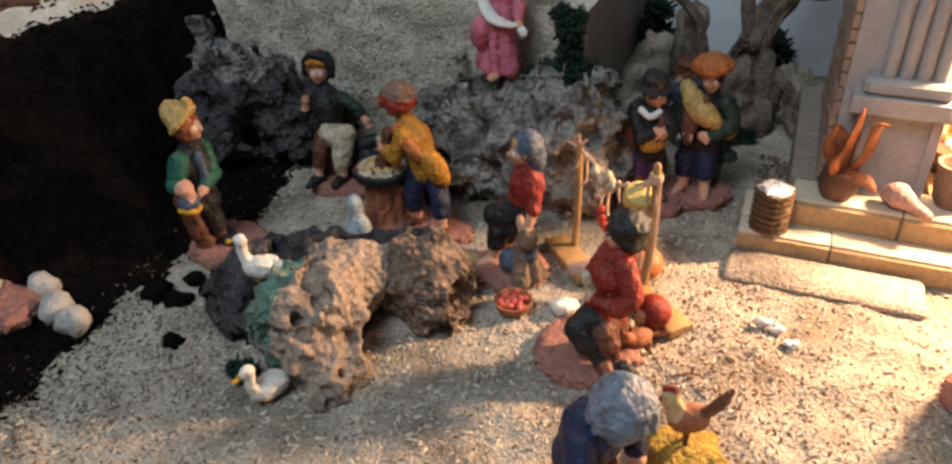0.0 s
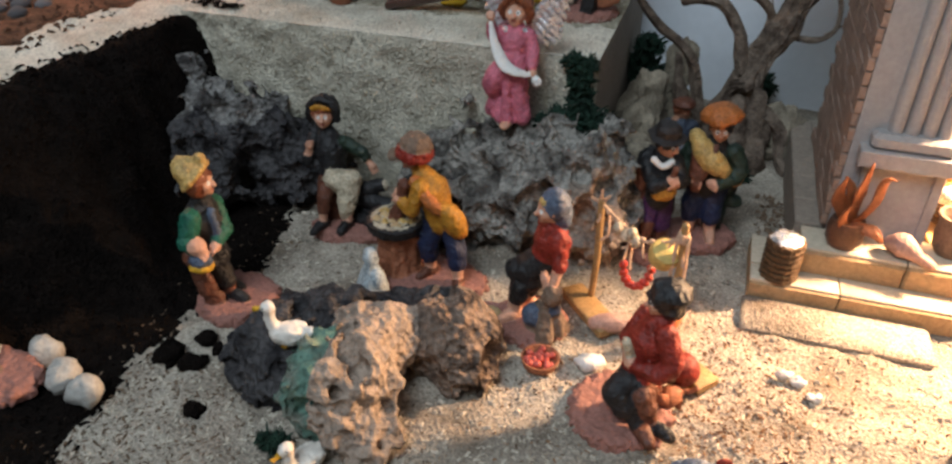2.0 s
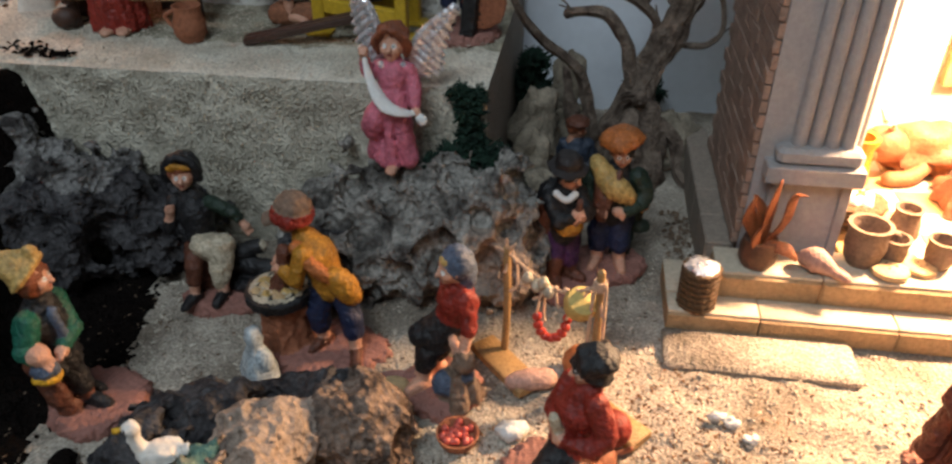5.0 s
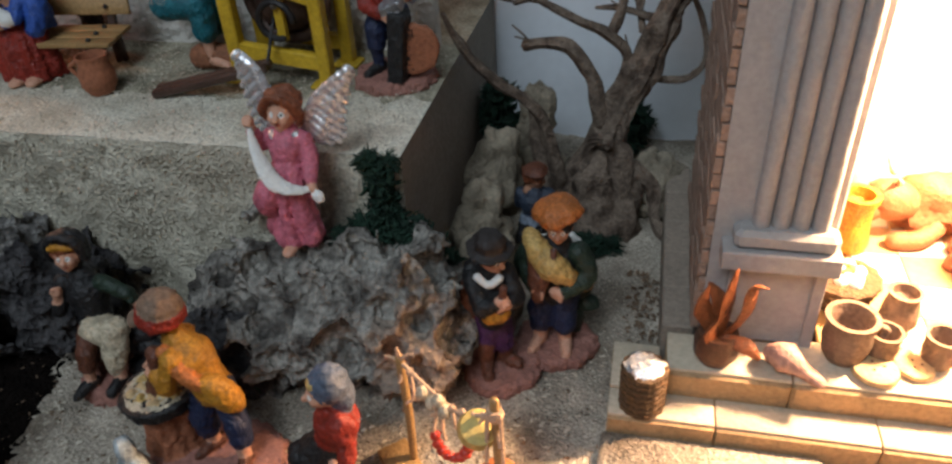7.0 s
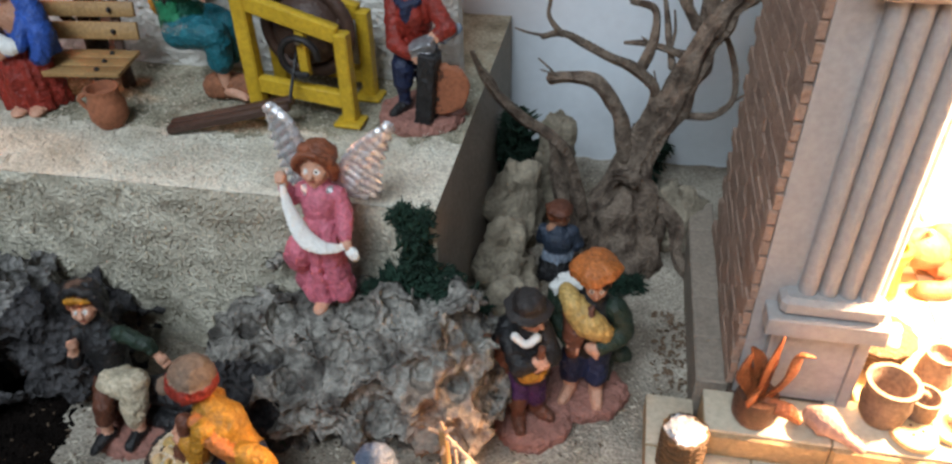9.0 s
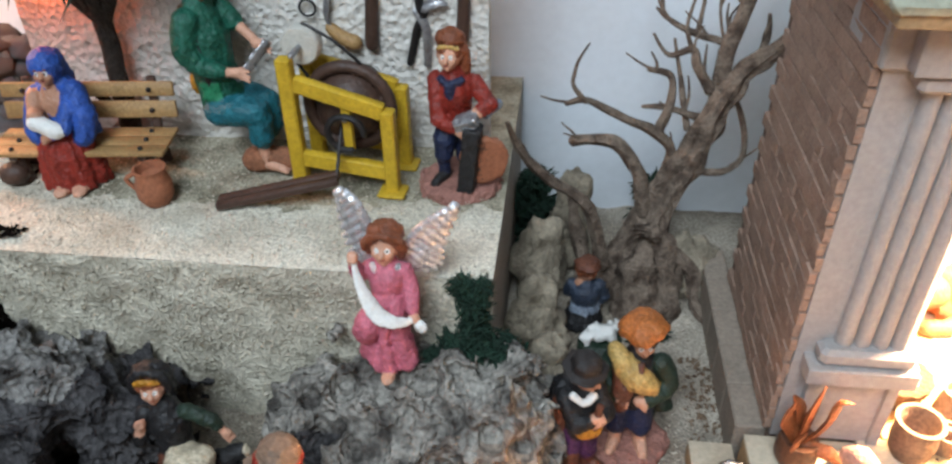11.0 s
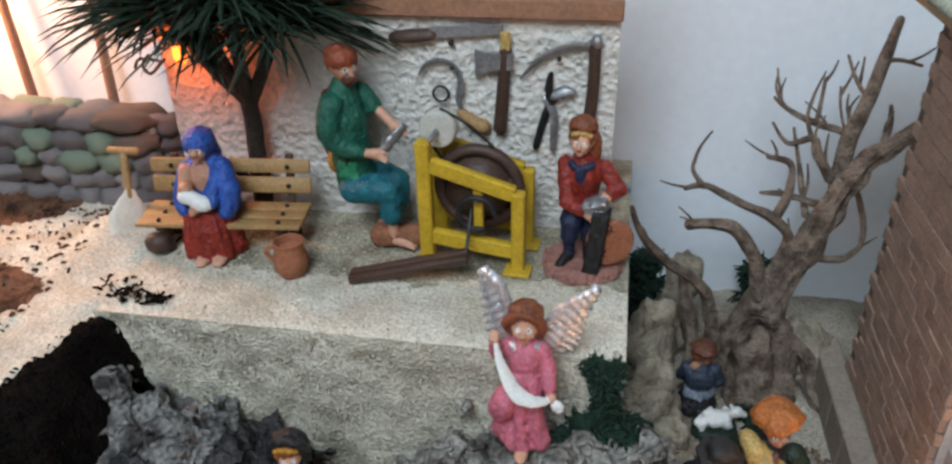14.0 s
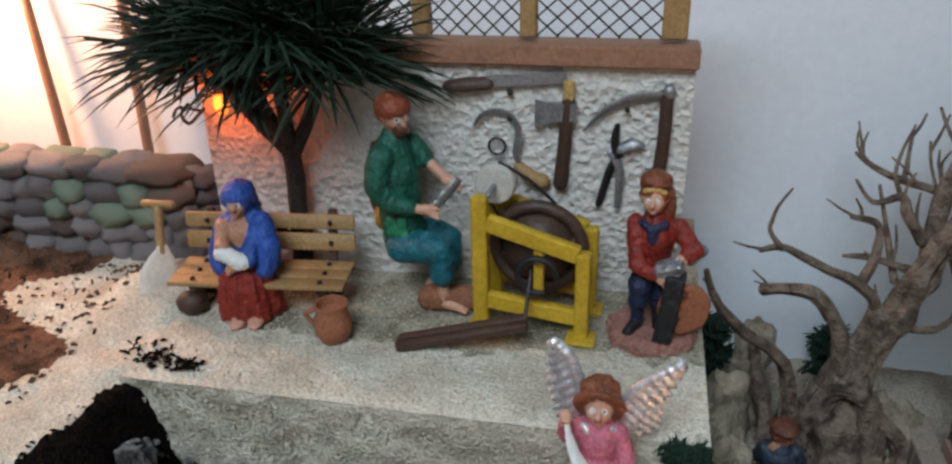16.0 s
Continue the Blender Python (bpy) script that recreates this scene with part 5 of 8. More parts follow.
def angel():
    s = Cast(h=0.06, melt=0.12)
    s.lathe([(1.45, 0.0), (1.5, 0.5), (1.2, 2.0), (1.15, 3.4), (0.95, 4.9)], PINK, (0, 0.35, 0), sy=0.85, fold=0.09, folds=5, tilt=(-8, 0, 0))
    s.tube([(-0.35, 0.3, 4.6), (-1.0, -0.35, 3.4), (-1.25, -0.2, 2.6), (-0.85, 0.3, 1.6)], (0.7, 0.86, 0.78, 0.4), PINK)
    s.tube([(-0.7, 0.2, 2.2), (-1.15, 0.1, 1.2), (-1.4, 0.3, 0.5)], (0.5, 0.6, 0.55), PINK)
    s.tube([(0.55, 0.2, 4.6), (0.75, -0.3, 2.4), (1.15, -0.25, 0.5)], (0.5, 0.55, 0.7), PINK)
    s.tube([(0.05, -0.5, 4.2), (0.0, -0.75, 2.2), (0.15, -0.9, 0.4)], (0.35, 0.34, 0.5), PINK)
    s.tube([(-0.5, -0.4, 1.6), (-0.5, -0.7, 0.4)], (0.3, 0.5), PINK)
    s.blob((0.15, -1.35, 0.12), (0.42, 0.75, 0.28), SKIN)
    torso(s, (0, 0.8, 4.5), (0.05, 1.15, 5.8), (0, 1.45, 6.9), PINK, 1.2)
    s.tube([(-0.75, 1.1, 6.65), (-0.05, 0.45, 6.35), (0.7, 1.1, 6.65)], 0.24, SILVER)
    s.tube([(-0.95, 1.35, 6.4), (-1.65, 1.2, 5.9), (-1.75, 0.7, 6.9)], (0.5, 0.46, 0.38), PINK)
    s.tube([(-1.75, 0.65, 6.9), (-1.72, 0.5, 7.5)], (0.26, 0.24), SKIN)
    s.blob((-1.7, 0.42, 7.75), (0.32, 0.30, 0.36), SKIN)
    for g in (-0.16, 0.0, 0.16):
        s.tube([(-1.7 + g, 0.3, 7.9), (-1.68 + g, 0.1, 7.65)], 0.12, SKIN)
    s.tube([(0.95, 1.3, 6.3), (1.45, 0.9, 5.3), (1.6, 0.1, 4.4)], (0.52, 0.5, 0.40), PINK)
    s.blob((1.75, -0.25, 3.95), (0.36, 0.34, 0.32), SKIN)
    s.tube([(-1.62, 0.2, 7.4), (-1.35, -0.2, 6.5), (-0.8, -0.7, 5.5), (-0.1, -1.05, 4.65), (0.8, -1.05, 4.25), (1.65, -0.55, 4.0)], (0.16, 0.30, 0.48, 0.55, 0.40, 0.2), WHITE, flat=0.45)
    s.blob((2.15, -0.45, 3.5), (0.38, 0.28, 0.42), WHITE, rough=0.08, freq=4)
    head(s, (-0.05, 1.45, 7.95), hair=None, k=1.2)
    s.blob((-0.05, 1.85, 8.40), (1.10, 0.98, 0.98), HAIR, rough=0.10, freq=4)
    s.tube([(-0.85, 1.0, 8.45), (-0.4, 0.76, 8.98), (0.25, 0.74, 9.0), (0.8, 1.0, 8.5)], (0.26, 0.24, 0.24, 0.26), HAIR, knots=0.3)
    for hx in (-1, 1):
        s.tube([(hx * 0.85 - 0.05, 1.2, 8.5), (hx * 1.05 - 0.05, 1.35, 7.9), (hx * 0.95 - 0.05, 1.5, 7.3)], (0.32, 0.34, 0.24), HAIR, knots=0.3)

    def wing(lead, tips):
        """A row of long feathers from a thick leading edge, with short ones over their roots."""
        s.tube([(x, 2.35, z) for x, z in lead], [0.34, 0.36, 0.34, 0.28, 0.16][:len(lead)], SILVER, flat=0.8)
        n = len(tips)
        for i, (x, z) in enumerate(tips):
            t = (i / (n - 1)) * (len(lead) - 1)
            j = min(int(t), len(lead) - 2)
            a = Vector(lead[j]).lerp(Vector(lead[j + 1]), t - j)
            b = Vector((x, z))
            mid = a.lerp(b, 0.55)
            s.tube([(a.x, 2.45, a.y), (mid.x, 2.5, mid.y), (b.x, 2.62, b.y)], (0.30, 0.34, 0.15), SILVER, flat=0.75)
            c = a.lerp(b, 0.42)
            s.tube([(a.x, 2.32, a.y), (c.x, 2.28, c.y)], (0.22, 0.17), SILVER)
    wing([(-0.7, 6.4), (-0.95, 7.4), (-1.25, 8.8), (-1.8, 10.2), (-2.6, 10.9)],
         [(-1.5, 5.4), (-2.0, 5.5), (-2.35, 5.9), (-2.55, 6.4), (-2.68, 7.0), (-2.75, 7.6), (-2.85, 8.2), (-2.92, 8.8), (-2.95, 9.4), (-2.95, 10.0), (-2.85, 10.6)])
    wing([(0.7, 6.3), (1.1, 7.3), (1.8, 8.4), (2.8, 9.4), (3.9, 10.2)],
         [(1.7, 5.35), (2.2, 5.3), (2.7, 5.5), (3.05, 5.9), (3.15, 6.4), (3.2, 6.9), (3.35, 7.5), (3.55, 8.1), (3.75, 8.7), (3.95, 9.3), (4.05, 9.9)])
    s.thing("angel_figurine", "pink robed angel figurine with silver wings on rock", "figurine", (-0.171, 0.510, 0.0905), 0, scale=0.0092)


ROBE = paint("robe_red_brown", (0.22, 0.055, 0.03))


def foreground_figures():
    s = Cast()
    base(s, 2.4, 2.3)
    s.lathe([(1.55, 0.3), (1.25, 1.5), (0.98, 3.8), (0.9, 5.6), (0.95, 7.0), (0.4, 7.9)], ROBE, fold=0.12, folds=7)
    arm(s, (-1.1, 0, 6.8), (-0.7, -1.3, 4.6), ROBE, out=(-0.5, -0.2, -0.6), r=0.5)
    s.tube([(-1.1, -0.6, 5.6), (-1.6, -0.6, 1.6)], (0.4, 0.6), ROBE, knots=0.2)
    s.lathe([(1.2, 6.7), (1.0, 7.6), (0.5, 8.1)], DARKGREEN, (0, 0, 0))
    head(s, (0, -0.1, 8.9), hair=BROWN)
    s.blob((0, 0.2, 9.3), (1.0, 1.0, 0.95), GREEN)
    s.thing("robed_figurine", "figurine in a long red brown robe", "figurine", (0.149, 0.374, 0.001), -40, "terracotta-based figurines", scale=0.0105)
    s = Cast()
    base(s, 2.4, 2.4)
    leg(s, (-0.4, 0, 3.2), (-0.5, -0.6, 2.0), (-0.5, 0, 0.9), BROWN, BROWN, BROWN)
    leg(s, (0.6, 0, 3.2), (0.8, -0.6, 2.0), (0.8, 0, 0.9), BROWN, BROWN, BROWN)
    torso(s, (0, 0.4, 3.2), (0, -0.2, 5.0), (0, -0.9, 6.2), NAVY, 1.35)
    arm(s, (-1.3, -0.5, 5.6), (-1.5, -1.6, 3.4), NAVY, out=(-0.6, 0.2, -0.2), r=0.7)
    arm(s, (1.3, -0.5, 5.6), (1.2, -1.6, 3.4), NAVY, out=(0.6, 0.2, -0.2), r=0.65)
    head(s, (0.1, -1.4, 6.6), hair=None)
    s.lathe([(1.15, -0.5), (1.3, 0.2), (1.25, 0.9), (0.8, 1.5), (0.1, 1.7)], GREYBLUE, (0.1, -1.1, 6.5), tilt=(35, 0, 0), fold=0.05, folds=5)
    s.thing("bending_man_figurine", "bending figurine in navy coat and grey hood", "figurine", (-0.030, 0.240, 0.001), 70, "terracotta-based figurines", scale=0.0105)
    s = Cast()
    s.lathe([(1.9, 0), (2.0, 0.6), (1.5, 1.2), (0.3, 1.5)], mat("straw_heap", (0.5, 0.33, 0.06), 0.9, 0, 0.4, 150, 0.8, 500), fold=0.08, folds=7)
    s.thing("hay_mound", "small yellow hay mound under the hen", "straw", (0.006, 0.283, 0.0))
    s = Cast()
    s.blob((0, 0, 1.8), (1.05, 0.7, 0.75), POTCLAY, (0, -15, 0))
    s.tube([(-0.6, 0, 2.1), (-0.95, 0, 2.9)], (0.55, 0.38), BREAD)
    s.blob((-1.0, 0, 3.1), 0.38, BREAD)
    s.blob((-1.0, 0, 3.5), (0.4, 0.12, 0.25), RED)
    s.blob((-1.35, 0, 2.85), (0.12, 0.1, 0.25), RED)
    s.tube([(0.7, 0, 2.1), (1.3, 0, 2.9), (1.7, 0, 3.7)], (0.5, 0.55, 0.3), BROWN, flat=0.5)
    for y in (-0.2, 0.2):
        s.tube([(0, y, 1.3), (0.05, y, 0.0)], 0.12, BROWN, seg=6)
    s.thing("hen_figurine", "red brown hen standing on a straw heap", "hen", (0.006, 0.283, 0.013), 12, scale=0.0095)
    s = Cast()
    base(s, 3.0, 2.2)
    s.blob((0.2, 0, 0.6), (0.7, 0.5, 0.4), CLAYDARK)
    s.tube([(-1.4, 0, 0.4), (-1.5, 0, 4.6)], (1.3, 1.1), GREYBLUE)
    head(s, (-1.5, 0, 6.2), hair=WHITE)
    s.thing("grey_figurine", "grey robed figurine at the soil's edge", "figurine", (-0.405, 0.250, 0.004), 0, "terracotta-based figurines")


def duck(at, rz):
    s = Cast()
    body = GLAZE
    s.blob((0.15, 0, 1.0), (1.35, 0.8, 0.8), body, (0, -6, 0))
    s.tube([(1.0, 0, 1.25), (1.9, 0, 1.5)], (0.5, 0.2), body, flat=0.5)
    for y in (-0.62, 0.62):
        s.blob((0.3, y, 1.15), (1.0, 0.22, 0.5), body, (0, -8, 0))
    s.tube([(-0.75, 0, 1.2), (-1.05, 0, 2.0), (-1.0, 0, 2.8)], (0.5, 0.36, 0.34), body)
    s.blob((-1.1, 0, 3.0), (0.52, 0.42, 0.42), body)
    s.tube([(-1.5, 0, 2.95), (-2.0, 0, 2.8)], (0.22, 0.18), BEAK, flat=0.6)
    for y in (-0.36, 0.36):
        s.blob((-1.25, y, 3.12), 0.08, BLACK, seg=6)
    for y in (-0.25, 0.25):
        s.tube([(0, y, 0.4), (-0.1, y, 0.0), (-0.4, y, 0.0)], 0.1, BEAK, seg=6)
    s.thing("duck_figurine", "white duck with a yellow beak", "duck", at, rz, "ducks by the pond rock", scale=0.0082)


shepherd_with_bird()
seated_boy()
chestnut_man()
washing_girl()
butcher()
cloaked_man()
bagpiper()
kneeling_child()
angel()
foreground_figures()
duck((-0.236, 0.300, 0.036), 8)
duck((-0.203, 0.250, 0.0), 65)


# ---------------------------------------------------------------- things on the sand
def market_rack():
    r = holder("market_rack", "wooden hanging rack with strung sausages and garlic", "rack", (-0.064, 0.4235, 0.0))
    ax, ay = -0.026, 0.0135
    for sgn, h, bl in ((1, 0.080, "weathered"), (-1, 0.088, "weathered")):
        x, y = ax * sgn, ay * sgn
        ang = 48 if sgn > 0 else -40
        Sculpt().box((x + (0.002 if sgn > 0 else 0.010), y - (0.012 if sgn > 0 else 0.018), 0.0035), (0.05, 0.017, 0.006), WOOD, (0, 0, -ang if sgn > 0 else ang), bevel=0.12).part("foot_board", r)
        Sculpt().tube([(x, y, 0.004), (x + 0.001, y, h * 0.5), (x, y, h)], 0.0023, WOOD, seg=9).part("post", r)
    s = Sculpt()
    line = [(ax, ay, 0.078), (ax * 0.4, ay * 0.4, 0.070), (-ax * 0.3, -ay * 0.3, 0.066), (-ax, -ay, 0.080)]
    s.tube(line, 0.0011, STRING, seg=6)
    rng = random.Random(3)
    for k in range(10):
        u = k / 9
        x, y, z = ax * (1 - 2 * u), ay * (1 - 2 * u), 0.078 - 0.012 * math.sin(math.pi * u)
        d = rng.uniform(0.006, 0.020)
        s.tube([(x, y, z), (x + rng.uniform(-0.004, 0.004), y - 0.002, z - d), (x + rng.uniform(-0.003, 0.003), y - 0.003, z - d * 1.3)], 0.0009, STRING, seg=5)
        s.blob((x, y, z), 0.0021, STRING, seg=7, rough=0.0006, freq=400)
    for dx in (-0.003, 0.003):
        s.tube([(-ax + dx, -ay - 0.002, 0.081), (-ax + dx * 1.3, -ay - 0.004, 0.05), (-ax + dx, -ay - 0.004, 0.02)], 0.0011, STRING, seg=6)
    s.lathe([(0.0035, -0.003), (0.0042, 0), (0.0035, 0.003)], STRING, (-ax, -ay, 0.080))
    for dx, dz in ((-0.006, 0.004), (0.005, 0.007), (0.0, 0.010)):
        s.tube([(ax, ay, 0.078), (ax + dx, ay - 0.002, 0.078 + dz)], (0.0016, 0.0008), STRING, seg=5)
    s.part("string", r, "knotted pale cotton string")
    for k in range(9):
        a = math.pi * (0.02 + 0.96 * k / 8)
        c = Vector((0.002 - math.cos(a) * 0.0085, -0.003, 0.048 - math.sin(a) * 0.016))
        Sculpt().blob(c, (0.0026, 0.0026, 0.0032), mat("glazed_sausage", (0.52, 0.05, 0.03), 0.3, 0, 0.2, 120, 0.1, 500), (0, 30 + 15 * k, 0), seg=10).part("sausage", r)
    for dx in (-0.009, 0.009):
        Sculpt().tube([(0.002 + dx * 0.7, -0.002, 0.067), (0.002 + dx, -0.003, 0.050)], 0.0009, STRING, seg=5).part("tie", r)
    for k, (u, d) in enumerate(((0.25, 0.006), (0.35, 0.009), (0.42, 0.005), (0.48, 0.010))):
        Sculpt().blob((ax * (1 - 2 * u), ay * (1 - 2 * u) - 0.003, 0.074 - d), (0.0034, 0.0034, 0.0042), CREAM, seg=10, rough=0.0006, freq=300).part("garlic_bulb", r)
    Sculpt().lathe([(0.002, -0.0065), (0.0085, -0.005), (0.0098, 0), (0.0085, 0.005), (0.002, 0.0065)], mat("cheese_rind", (0.58, 0.44, 0.14), 0.6, 0, 0.2, 80, 0.2, 400), (0.017, -0.010, 0.064), tilt=(25, 15, 0)).part("cheese", r, "round yellow hanging cheese")


market_rack()


def bowl(name, label, at, r, h, m, fill, category="bowl"):
    b = holder(name, label, category, at)
    Sculpt().lathe([(r * 0.5, 0), (r * 0.85, h * 0.3), (r, h), (r * 0.9, h), (r * 0.75, h * 0.45), (0.001, h * 0.35)], m, seg=24, close=False).part("bowl", b)
    rng = random.Random(int(r * 9999))
    for i in range(26):
        a, d = rng.uniform(0, 6.28), r * 0.72 * math.sqrt(rng.random())
        Sculpt().blob((math.cos(a) * d, math.sin(a) * d, h * 0.62 + rng.uniform(0, h * 0.3)), r * 0.19, fill, seg=8).part("fruit", b)


bowl("fruit_bowl", "small clay bowl of red fruit on the sand", (-0.107, 0.364, 0.001), 0.0118, 0.008, POTCLAY, mat("red_fruit", (0.62, 0.12, 0.09), 0.35, 0, 0.2, 90, 0.1, 500))


def loose_food():
    s = Sculpt()
    s.lathe([(0.010, 0), (0.0155, 0.002), (0.0165, 0.006), (0.015, 0.006), (0.012, 0.003), (0.001, 0.0025)], TERRA, seg=24, close=False)
    s.thing("clay_dish", "shallow terracotta dish on the sand", "dish", (-0.148, 0.392, 0.001))
    s = Sculpt()
    s.blob((0, 0, 0.004), (0.011, 0.008, 0.0048), BREAD, (0, 0, 20))
    s.thing("bread_loaf", "oval bread loaf in the clay dish", "bread", (-0.150, 0.393, 0.004))
    s = Sculpt()
    s.blob((0, 0, 0.009), (0.0125, 0.0125, 0.0105), mat("orange_squash", (0.50, 0.17, 0.06), 0.5, 0, 0.2, 80, 0.2, 400), seg=18)
    s.tube([(0, 0, 0.018), (0.001, 0, 0.022)], 0.0016, BROWN)
    s.thing("pumpkin", "round orange pumpkin behind the rack", "pumpkin", (-0.042, 0.428, 0.0))
    s = Sculpt()
    s.tube([(-0.012, 0, 0.006), (-0.002, 0, 0.007), (0.009, 0, 0.0065)], (0.0045, 0.007, 0.0066), mat("cured_ham", (0.60, 0.36, 0.28), 0.6, 0, 0.3, 120, 0.4, 500), seg=14, knots=0.15)
    s.thing("cured_ham", "pale cured ham leaning by the rack", "ham", (-0.071, 0.411, 0.001), 15)
    s = Sculpt()
    s.blob((0, 0, 0.010), (0.0105, 0.0105, 0.0100), RED, seg=18)
    s.blob((-0.005, -0.008, 0.010), (0.004, 0.003, 0.005), CREAM)
    s.thing("red_sack", "round bright red sack beside the butcher", "sack", (-0.026, 0.372, 0.006))
    s = Sculpt()
    s.blob((0, 0, 0.007), (0.010, 0.006, 0.006), POTCLAY, (0, 0, 20))
    s.tube([(-0.006, -0.002, 0.009), (-0.010, -0.004, 0.014)], (0.004, 0.003), POTCLAY)
    s.blob((-0.011, -0.005, 0.015), 0.0038, POTCLAY)
    for dx in (-0.001, 0.001):
        s.tube([(-0.011 + dx * 2, -0.005, 0.018), (-0.011 + dx * 3, -0.005, 0.021)], (0.0012, 0.0004), POTCLAY, seg=6)
    s.tube([(0.009, 0.002, 0.006), (0.014, 0.0, 0.006), (0.016, -0.003, 0.010)], 0.0014, POTCLAY)
    for dx, dy in ((-0.006, -0.004), (-0.006, 0.002), (0.005, -0.003), (0.006, 0.004)):
        s.tube([(dx, dy, 0.005), (dx, dy, 0.0)], 0.0018, POTCLAY, seg=6)
    s.thing("cat_figurine", "small ginger cat figurine on a foot board", "cat", (-0.030, 0.355, 0.002), 40)
    s = Sculpt()
    s.lathe([(0.011, 0), (0.0105, 0.010), (0.007, 0.020), (0.0045, 0.026), (0.0055, 0.031), (0.004, 0.037), (0.001, 0.039)], PALE, fold=0.08, folds=4)
    s.blob((0.004, -0.002, 0.015), (0.007, 0.006, 0.010), PALE)
    s.thing("white_goose_figurine", "pale glazed upright goose figurine", "goose", (-0.231, 0.398, 0.0))
    # the first, largest lump stands in for a crumpled white cloth
    for at, r in (((-0.080, 0.374), 0.0095), ((0.034, 0.402), 0.0055), ((0.041, 0.399), 0.0042), ((0.05, 0.388), 0.0036)):
        rock("salt_lump", "crumbled white lump on the sand", (*at, 0.0005), [((0, 0, r * 0.4), (r, r * 0.8, r * 0.6), WHITE)], "lump", seg=16, rough=0.003, freq=160, pit=0, seed=r * 900, group="white lumps")


loose_food()


def moss(name, label, at, tufts, seed=1):
    """A clump of curled dark green fibres."""
    rng = random.Random(seed)
    s = Sculpt()
    for (x, y, z), r, n in tufts:
        for i in range(int(n * 2.2)):
            a, b = rng.uniform(0, 6.28), rng.uniform(-0.6, 1.3)
            d = Vector((math.cos(a) * math.cos(b), math.sin(a) * math.cos(b), math.sin(b)))
            side = Vector((rng.uniform(-1, 1), rng.uniform(-1, 1), rng.uniform(-1, 1))) * r * 0.75
            p = Vector((x, y, z)) + d * r * rng.uniform(0.0, 0.45)
            s.tube([p, p + d * r * 0.28 + side * 0.6, p + d * r * 0.42 - side * 0.2, p + d * r * 0.5 + side * 0.5], (r * 0.06, r * 0.06, r * 0.05, r * 0.03), GREENERY, seg=4, sub=2)
    return s.thing(name, label, "moss", at, smooth=180)


moss("moss_tuft", "tall dark green moss tuft on the rock", (-0.126, 0.527, 0.082), [((0.0, 0.003, 0.006), 0.014, 70), ((0.001, 0.005, 0.020), 0.012, 70), ((0.0, 0.007, 0.034), 0.012, 65), ((-0.006, 0.008, 0.046), 0.010, 45), ((0.005, 0.008, 0.044), 0.009, 40), ((-0.014, -0.002, 0.004), 0.013, 50), ((0.017, 0.002, 0.004), 0.015, 50)], 2)
moss("moss_tuft", "small dark green moss tuft on the rock", (-0.147, 0.518, 0.086), [((0, 0, 0.002), 0.008, 45)], 3)
moss("moss_tuft", "dark green moss tuft beside the lava rock", (-0.212, 0.470, 0.003), [((0, 0, 0.008), 0.014, 60), ((0.008, 0.006, 0.006), 0.012, 40), ((-0.002, 0.004, 0.02), 0.009, 30)], 4)
moss("moss_tuft", "dark green moss tuft behind the terrace", (-0.102, 0.752, 0.0), [((0, 0, 0.02), 0.022, 70), ((0, -0.01, 0.05), 0.022, 70), ((0.004, -0.014, 0.075), 0.016, 50)], 5)
moss("moss_tuft", "dark green moss tuft under the dry tree", (-0.012, 0.640, 0.002), [((0, 0, 0.004), 0.012, 50), ((0.012, 0.004, 0.003), 0.010, 40), ((-0.01, 0.008, 0.003), 0.008, 30)], 6)
moss("moss_tuft", "dark green moss tuft against the white wall", (0.006, 0.80, 0.03), [((0, 0, 0.0), 0.02, 60), ((0.0, 0, -0.02), 0.02, 40)], 7)
moss("moss_tuft", "dark green moss tuft beside a duck", (-0.222, 0.258, 0.0), [((0, 0, 0.004), 0.009, 50), ((-0.009, 0.002, 0.003), 0.008, 40)], 8)
moss("moss_tuft", "dark green moss tuft on the terrace corner", (-0.100, 0.545, 0.055), [((0, 0, 0.0), 0.016, 50)], 9)
moss("moss_tuft", "dark green moss tuft on the soil bank", (-0.47, 0.335, 0.10), [((0, 0, 0.0), 0.018, 60)], 10)


